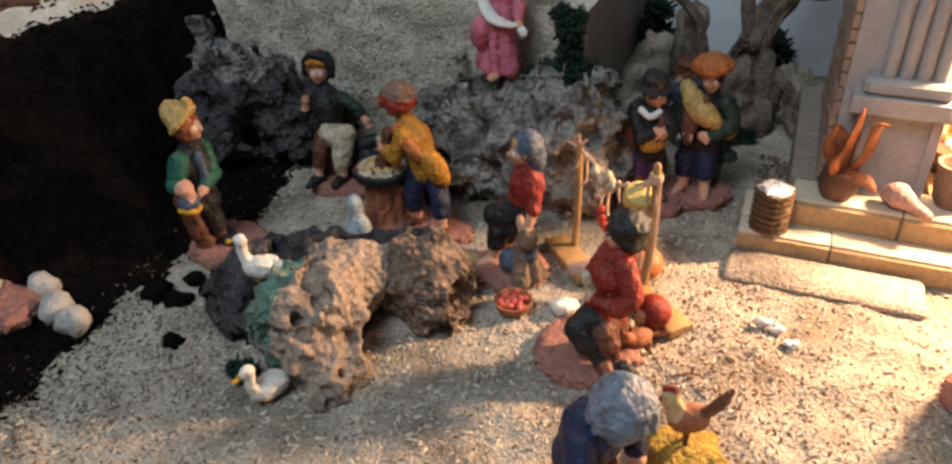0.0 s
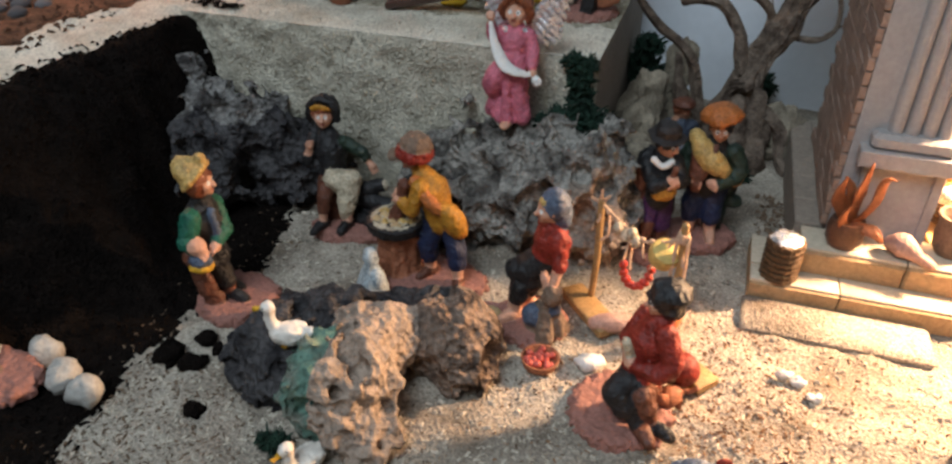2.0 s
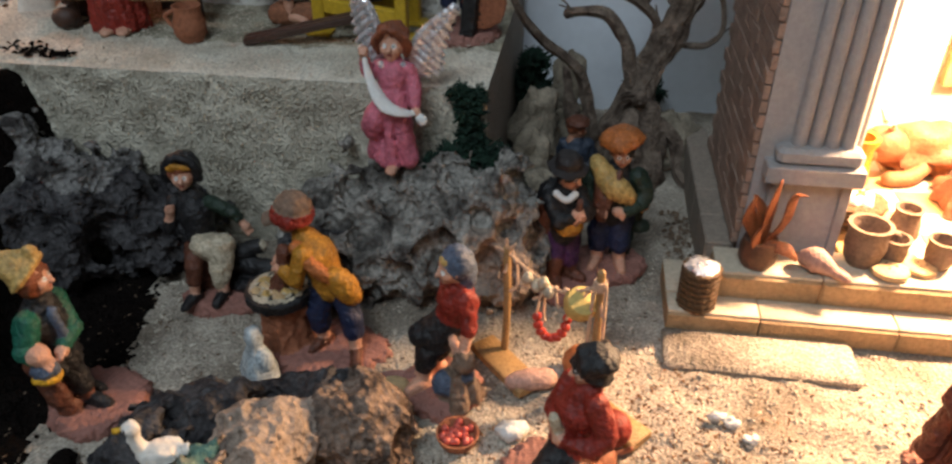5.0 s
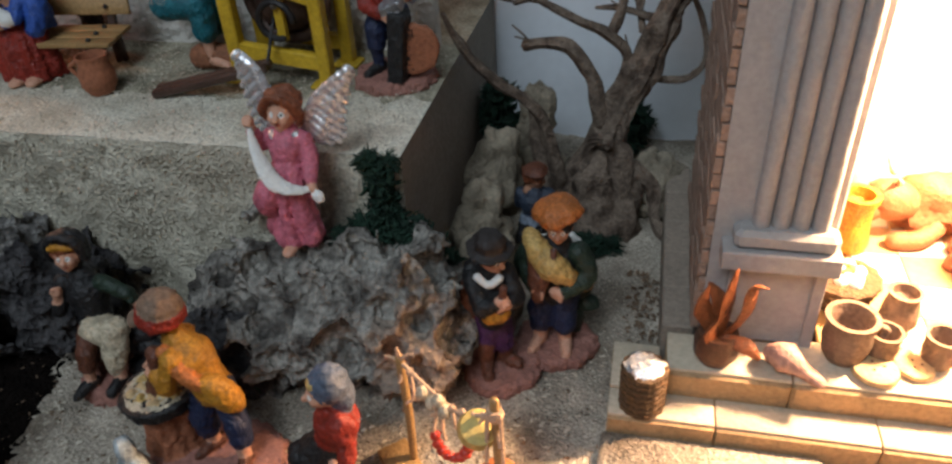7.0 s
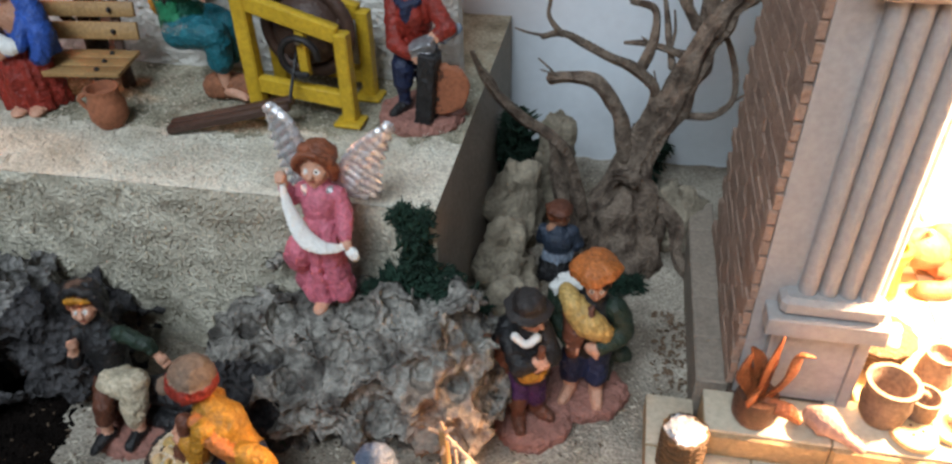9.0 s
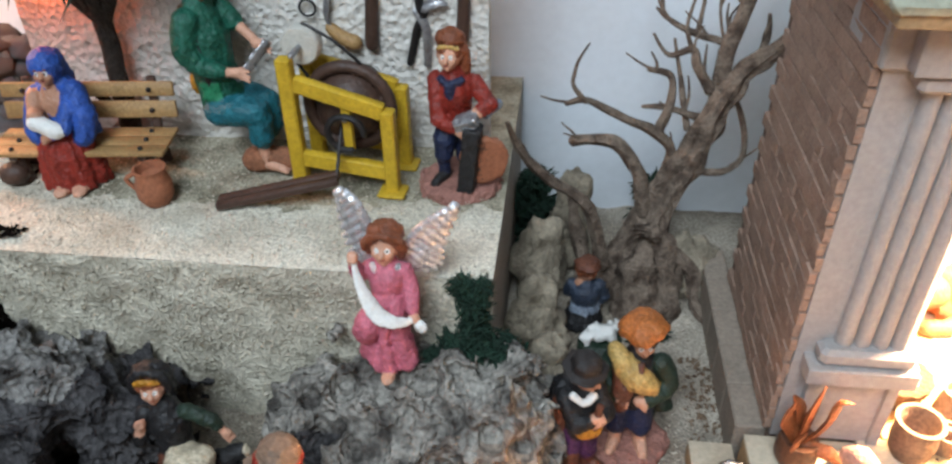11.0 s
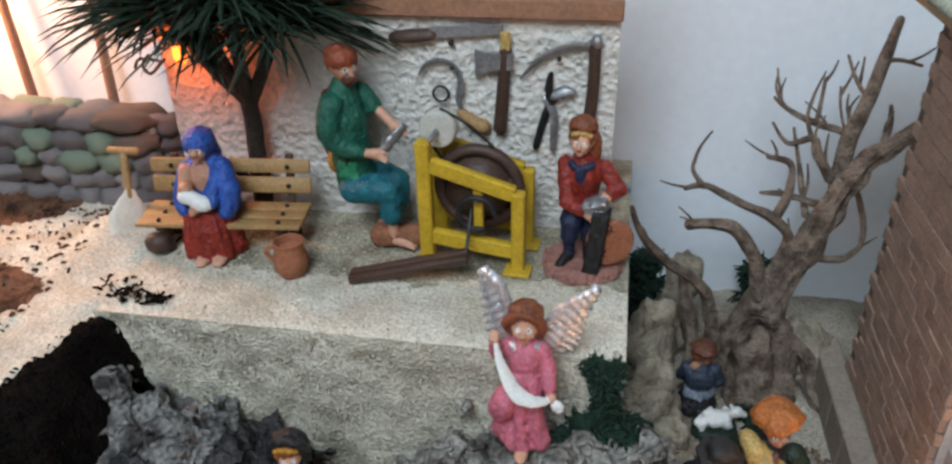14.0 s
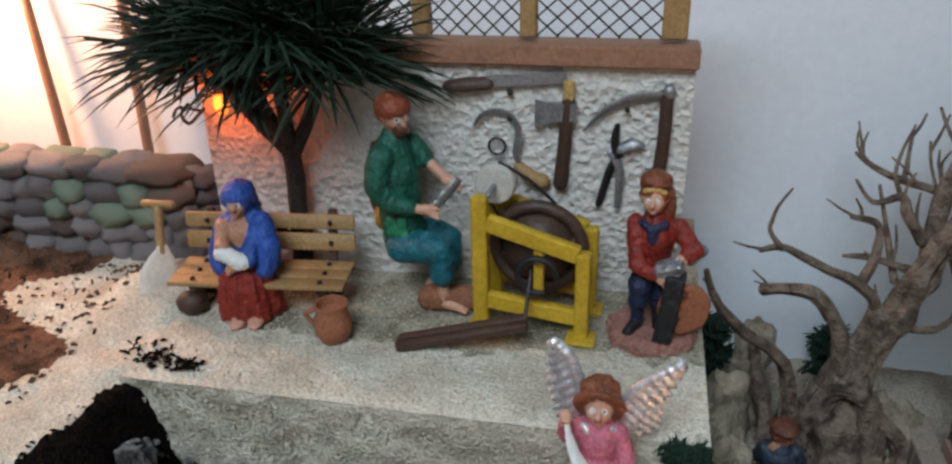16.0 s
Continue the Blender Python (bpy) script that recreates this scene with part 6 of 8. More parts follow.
# ---------------------------------------------------------------- dry tree
def dry_tree():
    t = holder("dry_tree", "gnarled leafless dry tree against a white wall", "tree", (-0.019, 0.70, 0.0))
    o = Vector((-0.019, 0.70, 0.0))
    rng = random.Random(8)

    def wood(name, pts, r0, r1, knots=0.28, sub=5, seg=12):
        n = len(pts)
        rad = [r0 + (r1 - r0) * i / (n - 1) for i in range(n)]
        Sculpt().tube([Vector(p) - o for p in pts], rad, DRIFT, seg=seg, sub=sub, knots=knots).part(name, t)
    wood("trunk", [(-0.019, 0.700, -0.004), (-0.021, 0.703, 0.043), (-0.005, 0.707, 0.081), (0.014, 0.710, 0.118), (0.028, 0.713, 0.155), (0.042, 0.717, 0.183), (0.072, 0.722, 0.208)], 0.0150, 0.0046, 0.9, 10, 26)
    wood("trunk", [(-0.030, 0.690, -0.004), (-0.030, 0.69, 0.03), (-0.018, 0.69, 0.062), (-0.008, 0.672, 0.076)], 0.0105, 0.005, 0.95, 10, 24)
    wood("trunk", [(-0.004, 0.690, -0.004), (-0.006, 0.690, 0.035), (-0.002, 0.695, 0.075), (0.014, 0.705, 0.112)], 0.0105, 0.0045, 0.95, 10, 24)
    wood("leader", [(0.030, 0.720, 0.152), (0.031, 0.728, 0.193), (0.040, 0.735, 0.225), (0.046, 0.742, 0.251), (0.052, 0.75, 0.275)], 0.0068, 0.0030)
    for pts, a, b in (
            ([(-0.043, 0.690, 0.030), (-0.057, 0.681, 0.089), (-0.089, 0.672, 0.119), (-0.108, 0.664, 0.146), (-0.116, 0.655, 0.170)], 0.0075, 0.0022),
            ([(-0.014, 0.700, 0.075), (-0.023, 0.703, 0.110), (-0.038, 0.706, 0.129), (-0.055, 0.708, 0.132), (-0.072, 0.711, 0.128)], 0.0078, 0.0045),
            ([(-0.003, 0.715, 0.095), (0.001, 0.713, 0.121), (-0.013, 0.711, 0.139), (-0.040, 0.710, 0.151), (-0.063, 0.708, 0.163), (-0.078, 0.706, 0.161)], 0.0065, 0.0025),
            ([(-0.065, 0.706, 0.163), (-0.074, 0.706, 0.175), (-0.074, 0.706, 0.184)], 0.003, 0.0013),
            ([(0.032, 0.740, 0.196), (0.007, 0.748, 0.201), (-0.009, 0.757, 0.207), (-0.016, 0.765, 0.211)], 0.0038, 0.0018),
            ([(-0.008, 0.760, 0.206), (-0.015, 0.768, 0.215), (-0.016, 0.770, 0.225)], 0.0018, 0.0010),
            ([(0.012, 0.748, 0.199), (0.016, 0.762, 0.214), (0.018, 0.770, 0.226)], 0.0028, 0.0015),
            ([(0.023, 0.720, 0.168), (0.012, 0.725, 0.185), (0.008, 0.730, 0.195), (-0.007, 0.735, 0.188), (-0.019, 0.740, 0.201)], 0.0055, 0.0016),
            ([(0.018, 0.714, 0.150), (-0.007, 0.718, 0.155), (-0.023, 0.720, 0.154)], 0.0042, 0.0016),
            ([(-0.011, 0.712, 0.137), (-0.004, 0.716, 0.160), (-0.006, 0.721, 0.178), (-0.021, 0.725, 0.181)], 0.0048, 0.0026),
            ([(0.010, 0.716, 0.140), (0.003, 0.730, 0.170), (-0.004, 0.740, 0.198)], 0.0038, 0.0014),
            ([(0.010, 0.710, 0.108), (0.041, 0.716, 0.105), (0.055, 0.722, 0.116), (0.052, 0.729, 0.140), (0.042, 0.730, 0.162)], 0.0036, 0.0028),
            ([(0.049, 0.724, 0.185), (0.059, 0.740, 0.201), (0.060, 0.750, 0.214)], 0.0045, 0.0018),
            ([(0.046, 0.745, 0.248), (0.055, 0.738, 0.251), (0.066, 0.730, 0.250)], 0.0028, 0.0014),
            ([(0.031, 0.735, 0.194), (0.027, 0.750, 0.211), (0.027, 0.760, 0.223)], 0.0020, 0.0012),
            ([(0.032, 0.735, 0.200), (0.034, 0.752, 0.210), (0.041, 0.760, 0.217)], 0.0018, 0.0010),
            ([(0.040, 0.735, 0.222), (0.03, 0.74, 0.236), (0.024, 0.748, 0.25)], 0.0022, 0.0012),
            ([(0.008, 0.730, 0.193), (0.003, 0.736, 0.206), (0.004, 0.742, 0.216)], 0.0026, 0.0012),
            ([(-0.098, 0.668, 0.130), (-0.104, 0.672, 0.138)], 0.0026, 0.0012)):
        wood("branch", pts, a * 0.72, b * 0.72, 0.6, 6, 10)
        for k in range(2 if len(pts) > 3 else 1):
            i = rng.randrange(1, len(pts))
            q = Vector(pts[i - 1]).lerp(Vector(pts[i]), rng.uniform(0.3, 0.9))
            go = (Vector(pts[i]) - Vector(pts[i - 1])).normalized() + Vector((rng.uniform(-0.8, 0.8), rng.uniform(-0.3, 0.3), rng.uniform(0.2, 1.0)))
            go.normalize()
            d = rng.uniform(0.012, 0.026)
            wood("twig", [q, q + go * d * 0.5 + Vector((rng.uniform(-0.003, 0.003), 0, 0.001)), q + go * d + Vector((0, 0, 0.003))], 0.0013, 0.0006, 0.4, 3, 6)
    for pts, a, b in (([(-0.012, 0.668, -0.004), (-0.016, 0.672, 0.024), (-0.012, 0.680, 0.052)], 0.024, 0.015),
                      ([(0.006, 0.672, -0.004), (0.004, 0.678, 0.030), (-0.002, 0.686, 0.060)], 0.016, 0.012),
                      ([(0.010, 0.690, 0.045), (0.026, 0.686, 0.030), (0.030, 0.676, 0.008), (0.040, 0.660, 0.001)], 0.007, 0.004),
                      ([(-0.035, 0.69, 0.02), (-0.052, 0.68, 0.006), (-0.066, 0.676, 0.0)], 0.009, 0.003),
                      ([(-0.05, 0.70, 0.0), (-0.062, 0.715, 0.04), (-0.07, 0.725, 0.075)], 0.010, 0.004)):
        wood("root", pts, a * 0.85, b * 0.8, 0.75, 8, 16)


dry_tree()


# ---------------------------------------------------------------- terrace
TZ = 0.131


def bench():
    b = holder("garden_bench", "varnished slatted wooden bench on dark iron legs", "bench", (-0.402, 0.638, TZ), 6)
    for y, z, tilt in ((-0.021, 0.0245, 0), (-0.0095, 0.0250, 0), (0.002, 0.0255, 0), (0.0125, 0.0385, 78)):
        Sculpt().box((0, y, z), (0.118, 0.0115, 0.0032), WOOD, (tilt, 0, 0), bevel=0.15).part("slat", b)
    Sculpt().box((0, 0.0150, 0.0525), (0.118, 0.0100, 0.0032), WOOD, (78, 0, 0), bevel=0.15).part("slat", b)
    for x in (-0.043, 0.043):
        s = Sculpt()
        s.box((x, -0.006, 0.0205), (0.007, 0.036, 0.0045), WOODDARK, bevel=0.2)
        s.box((x, 0.016, 0.040), (0.006, 0.004, 0.04), WOODDARK, (-15, 0, 0), bevel=0.2)
        s.part("bracket", b)
        for y in (-0.016, 0.010):
            Sculpt().tube([(x, y, 0.019), (x, y, 0.0)], (0.004, 0.0048), WOODDARK, seg=10).part("leg", b)
        for y, z in ((-0.021, 0.0268), (-0.0095, 0.0272), (0.002, 0.0276), (0.0108, 0.039), (0.0132, 0.053)):
            Sculpt().blob((x, y - 0.0012, z), 0.0018, IRON, seg=8).part("bolt", b)
    for y in (-0.022, 0.006):
        Sculpt().tube([(-0.050, y, 0.008), (-0.045, y, 0.008)], 0.008, WOODDARK, seg=14, sub=1).part("roller", b)


bench()


def seated_mother():
    s = Cast()
    s.lathe([(2.0, 0), (2.05, 1.0), (1.9, 2.4), (1.5, 3.4), (1.0, 4.0)], RED, fold=0.07, folds=7, sy=0.8)
    for x in (-0.6, 0.6):
        s.blob((x, -1.7, 0.2), (0.5, 0.7, 0.3), SKIN)
    torso(s, (0, 0.6, 3.4), (0, 0.9, 5.6), (0, 0.8, 6.8), TAN, 1.2)
    s.lathe([(1.95, 3.2), (1.9, 4.2), (1.7, 5.6), (1.2, 6.8), (0.7, 7.4)], BLUE, (0.15, 1.1, 0), sy=0.7, fold=0.06, folds=5)
    s.tube([(1.3, 0.6, 6.4), (1.7, 0.0, 4.8), (1.5, -0.6, 3.6)], (0.7, 0.8, 0.6), BLUE)
    s.tube([(-1.2, 0.8, 6.2), (-1.8, 0.2, 4.4), (-1.5, -0.3, 3.6)], (0.55, 0.5, 0.5), BLUE)
    arm(s, (-1.1, 0.4, 6.2), (0.1, -1.2, 4.5), TAN, TAN, out=(-0.6, -0.4, -0.5), r=0.55)
    arm(s, (1.0, 0.4, 6.0), (-0.2, -1.3, 4.2), BLUE, TAN, out=(0.3, -0.6, -0.6), r=0.55)
    s.tube([(-0.9, -1.0, 5.0), (0.3, -1.3, 4.5)], (0.55, 0.5), WHITE)
    s.blob((-0.9, -0.8, 5.4), 0.5, TAN)
    head(s, (0, 0.5, 7.8), skin=TAN, hair=None, k=0.95)
    s.blob((0, 0.85, 8.05), (1.05, 0.95, 1.1), BLUE)
    s.tube([(0, 1.3, 8.3), (0.1, 1.6, 6.8), (0.1, 1.6, 5.5)], (0.9, 1.1, 1.2), BLUE, flat=0.7)
    s.thing("mother_figurine", "seated figurine in blue veil and red skirt", "figurine", (-0.407, 0.619, TZ), 12)


seated_mother()
Sculpt().lathe([(0.008, 0), (0.0115, 0.006), (0.0118, 0.014), (0.0095, 0.021), (0.0105, 0.026), (0.009, 0.026), (0.008, 0.02), (0.001, 0.018)], POTCLAY, seg=24, close=False).tube([(-0.010, 0, 0.022), (-0.0165, 0, 0.018), (-0.0105, 0, 0.009)], 0.0016, POTCLAY, seg=7).thing("clay_jug", "round terracotta jug on the terrace sand", "jug", (-0.341, 0.599, TZ), 10)


def grinder_man():
    s = Cast(h=0.075)
    torso(s, (-0.2, 0, 0), (-0.75, 0, 3.8), (-0.65, 0, 6.3), GREEN, 1.75)
    s.lathe([(1.42, -0.9), (1.42, 0.2), (1.35, 1.4)], GREEN, (-0.25, 0, 0), fold=0.05, folds=6)
    s.box((-0.1, -1.35, 0.7), (1.3, 0.3, 1.2), mat("paint_bright_green", (0.02, 0.22, 0.10)), (0, 0, 10))
    s.tube([(-0.4, -1.35, 5.6), (-0.2, -1.5, 3.4), (-0.1, -1.4, 1.2)], 0.12, BLACK)
    s.blob((-0.1, 0, -0.9), (1.5, 1.45, 1.05), TEAL)
    for y, kx, kz, fx, fz in ((-0.85, 2.5, -0.8, 2.7, -4.6), (0.85, 2.3, -0.8, 1.2, -4.5)):
        s.tube([(0.0, y, -0.9), (1.4, y * 1.1, -0.7), (kx, y, kz)], (1.1, 1.08, 0.95), TEAL, knots=0.12)
        s.tube([(kx, y, kz), (kx + 0.2, y, kz - 1.0), (kx + 0.15, y, kz - 1.8)], (0.95, 0.82, 0.80), TEAL, knots=0.15)
        s.tube([(kx + 0.1, y, kz - 1.7), (fx, y, fz + 0.3)], (0.46, 0.36), SKIN)
        s.tube([(fx - 0.2, y, fz), (fx + 0.5, y * 1.1, fz - 0.05), (fx + 1.3, y * 1.2, fz - 0.25)], (0.38, 0.40, 0.26), SKIN)
        for g in (-0.2, 0.0, 0.2):
            s.tube([(fx + 1.2, y * 1.2 + g, fz - 0.25), (fx + 1.6, y * 1.2 + g * 1.3, fz - 0.32)], 0.12, SKIN)
    s.tube([(-0.9, -1.35, 5.3), (-1.0, -1.9, 3.6), (-0.2, -1.7, 2.5)], (0.85, 0.78, 0.62), GREEN)
    s.tube([(-0.2, -1.7, 2.5), (0.9, -1.4, 2.2)], (0.62, 0.5), GREEN)
    s.tube([(0.9, -1.4, 2.2), (1.6, -1.2, 2.1)], (0.34, 0.30), SKIN)
    s.blob((1.9, -1.15, 2.1), (0.5, 0.32, 0.36), SKIN)
    s.tube([(0.1, 1.2, 5.4), (1.0, 1.1, 4.6)], (0.72, 0.6), GREEN)
    s.tube([(1.0, 1.1, 4.6), (2.6, 0.6, 3.6)], (0.36, 0.30), SKIN)
    s.blob((2.8, 0.5, 3.45), (0.5, 0.34, 0.36), SKIN)
    for hx, hy, hz in ((1.9, -1.15, 2.1), (2.8, 0.5, 3.45)):
        for g in (-0.25, 0.0, 0.25):
            s.tube([(hx + 0.3, hy + g * 0.4, hz + g), (hx + 0.85, hy + g * 0.4, hz + g * 1.1 - 0.2)], (0.14, 0.10), SKIN)
    s.tube([(1.9, -1.0, 1.7), (2.7, -0.4, 2.6), (3.4, 0.2, 3.6)], (0.25, 0.36, 0.30), STEEL, flat=0.4)
    s.tube([(-1.9, 0.6, 0.8), (-2.1, 0.5, 3.2), (-1.9, 0.4, 5.2)], (0.7, 0.9, 0.6), BROWN, knots=0.2)
    s.blob((-1.7, -0.3, 0.8), (0.4, 0.6, 0.9), OCHRE)
    head(s, (-0.4, 0, 7.7), skin=TAN, hair=HAIR, face=-32, k=1.25, nod=15)
    s.blob((-0.55, 0.05, 8.2), (1.15, 1.12, 0.85), mat("paint_rust", (0.30, 0.07, 0.03)))
    s.blob((0.15, -0.4, 6.95), (0.5, 0.5, 0.5), BROWN)
    s.tube([(-1.2, 0.3, 2.0), (-1.4, 3.4, 2.2)], 0.25, IRON)
    s.thing("knife_grinder_figurine", "large seated figurine in green jacket, teal trousers", "figurine", (-0.306, 0.655, TZ + 0.053), -8)
    s = Sculpt()
    s.tube([(-0.017, 0, 0.007), (0, 0, 0.008), (0.017, 0, 0.007)], 0.0085, mat("split_log", (0.30, 0.12, 0.06), 0.8, 0, 0.35, 90, 0.6, 400), seg=14, knots=0.2)
    s.thing("log_seat", "reddish split log under the grinder's feet", "log", (-0.275, 0.648, TZ), 5)


grinder_man()


def grinding_machine():
    g = holder("grinding_machine", "yellow treadle grinding machine with brown wheel", "machine", (-0.219, 0.645, TZ), -3)
    for y in (-0.018, 0.018):
        for x, h, w in ((-0.032, 0.091 if y < 0 else 0.088, 0.0095), (0.031, 0.060, 0.0085)):
            Sculpt().box((x, y, h / 2), (w, 0.0095, h), YELLOW, bevel=0.12).part("post", g)
            Sculpt().box((x, y - 0.002, 0.0015), (0.018, 0.016, 0.003), YELLOW, bevel=0.3).part("foot", g)
        Sculpt().box((0.0, y, 0.0665), (0.058, 0.007, 0.0105), YELLOW, (0, 16, 0), bevel=0.12).part("rail", g)
        Sculpt().box((0.0, y, 0.0185), (0.058, 0.007, 0.0105), YELLOW, (0, 6, 0), bevel=0.12).part("rail", g)
        Sculpt().box((0.004, y + 0.001, 0.046), (0.006, 0.005, 0.034), YELLOW, bevel=0.12).part("stay", g)
    s = Sculpt()
    ring = []
    for k in range(41):
        a = 2 * math.pi * k / 40
        ring.append((math.cos(a) * 0.0275, 0.002, 0.051 + math.sin(a) * 0.0275))
    s.tube(ring, 0.0042, WOODDARK, seg=10, sub=1)
    wheel = s.part("wheel", g, "dark brown spoked wheel")
    Sculpt().tube([(0, -0.004, 0.051), (0, 0.008, 0.051)], 0.0055, WOODDARK, seg=14, sub=1).part("hub", wheel)
    for k in range(6):
        a = math.pi * k / 3 + 0.3
        Sculpt().tube([(math.cos(a) * 0.005, 0.002, 0.051 + math.sin(a) * 0.005), (math.cos(a) * 0.026, 0.002, 0.051 + math.sin(a) * 0.026)], 0.0024, WOODDARK, seg=8, sub=1).part("spoke", wheel)
    Sculpt().tube([(0, 0.009, 0.051), (0, 0.0115, 0.051)], 0.026, WOODDARK, seg=28, sub=1).part("disc", g)
    crank = [(math.cos(a) * 0.012 + 0.004, -0.017 - 0.006, 0.044 + math.sin(a) * 0.012) for a in [2 * math.pi * k / 24 for k in range(20)]]
    Sculpt().tube(crank, 0.0022, IRON, seg=8, sub=1).part("crank", g)
    Sculpt().tube([(0.004, -0.023, 0.056), (0.003, -0.02, 0.052), (0.0, 0.0, 0.051)], 0.0018, STEEL, seg=8).part("axle", g)
    Sculpt().lathe([(0.001, -0.006), (0.0115, -0.0055), (0.0125, -0.004), (0.0125, 0.004), (0.0115, 0.0055), (0.001, 0.006)], mat("grindstone_grey", (0.55, 0.53, 0.47), 0.85, 0, 0.15, 90, 0.4, 400), (-0.026, 0.0, 0.093), tilt=(90, 0, 0), seg=26).part("grindstone", g, "pale grey round grindstone")
    Sculpt().tube([(-0.024, 0.0, 0.1062), (-0.006, 0.0, 0.0965), (0.010, 0.0015, 0.0815)], 0.0011, IRON, seg=6).part("belt", g, "black drive belt")
    Sculpt().tube([(-0.036, 0.0, 0.088), (-0.02, -0.001, 0.062), (-0.014, 0.0, 0.03)], 0.0011, IRON, seg=6).part("belt", g, "black drive belt")
    Sculpt().tube([(-0.026, -0.02, 0.093), (-0.026, 0.02, 0.093)], 0.002, STEEL, seg=8, sub=1).part("axle", g)
    t = holder("treadle_board", "dark grooved wooden treadle board on sand", "treadle", (-0.299, 0.597, TZ), 8)
    for y in (-0.004, 0.004):
        Sculpt().box((0.040, y, 0.0115), (0.082, 0.0062, 0.0055), WOODDARK, (0, -12, 0), bevel=0.2).part("plank", t)
    Sculpt().tube([(0.078, 0.0, 0.018), (0.082, 0.022, 0.045)], 0.0012, IRON, seg=6).part("rod", t)
    Sculpt().blob((0.004, 0, 0.0025), (0.006, 0.007, 0.003), WOODDARK).part("stop", t)


grinding_machine()


def boy_at_wheel():
    s = Cast()
    base(s, 2.7, 2.6)
    leg(s, (-0.6, 0.2, 4.6), (-0.8, -0.6, 3.6), (-0.9, -0.6, 1.0), NAVY, NAVY, BLACK, (-0.4, -1), 0.85)
    leg(s, (0.4, 0.4, 4.6), (0.4, 0.3, 2.8), (0.3, 0.5, 1.0), NAVY, NAVY, BLACK, (0.2, -1), 0.85)
    torso(s, (-0.2, 0.4, 4.7), (-0.2, 0.2, 6.8), (-0.3, 0.1, 8.2), RED, 1.25)
    s.blob((-0.25, -0.85, 7.2), (0.34, 0.28, 0.6), NAVY)
    s.tube([(-0.9, -0.4, 7.8), (-0.3, -0.8, 7.6), (0.4, -0.4, 7.8)], 0.22, NAVY)
    arm(s, (-1.4, 0.1, 7.5), (0.4, -1.4, 4.8), RED, out=(-0.5, -0.4, -0.8), r=0.6)
    arm(s, (1.1, 0.1, 7.5), (1.6, -0.9, 6.0), RED, out=(0.8, 0.0, -0.4), r=0.6)
    s.box((0.9, -1.3, 5.5), (1.6, 1.1, 0.7), STEEL, (20, -20, 0), bevel=0.2)
    s.box((1.1, -1.4, 2.9), (1.1, 1.5, 4.6), BLACK, (0, 6, 0), bevel=0.15)
    s.lathe([(0.1, -0.4), (1.5, -0.35), (1.65, -0.2), (1.65, 0.2), (1.5, 0.35), (0.1, 0.4)], POTCLAY, (1.9, -0.9, 2.6), tilt=(90, 0, 25), seg=24)
    head(s, (-0.4, -0.2, 9.3), hair=HAIR)
    s.tube([(-0.95, -0.45, 9.85), (-0.4, -0.72, 10.05), (0.15, -0.45, 9.85)], 0.11, STRAWHAT)
    s.blob((-0.35, 0.4, 9.4), (0.95, 0.8, 1.05), HAIR)
    s.lathe([(0.9, 0), (0.98, 0.2), (0.8, 0.7), (0.2, 0.95)], HAIR, (-0.4, 0.15, 9.95), tilt=(-18, 0, 0))
    s.tube([(0.35, 0.3, 9.4), (0.5, 0.4, 8.2)], (0.45, 0.3), HAIR)
    s.tube([(2.0, -0.6, 5.8), (2.6, 0.0, 6.2)], 0.35, GREYBLUE)
    s.thing("grinder_boy_figurine", "figurine in red jacket turning a clay wheel", "figurine", (-0.147, 0.640, TZ), -6, "terracotta-based figurines", scale=0.0099)


boy_at_wheel()


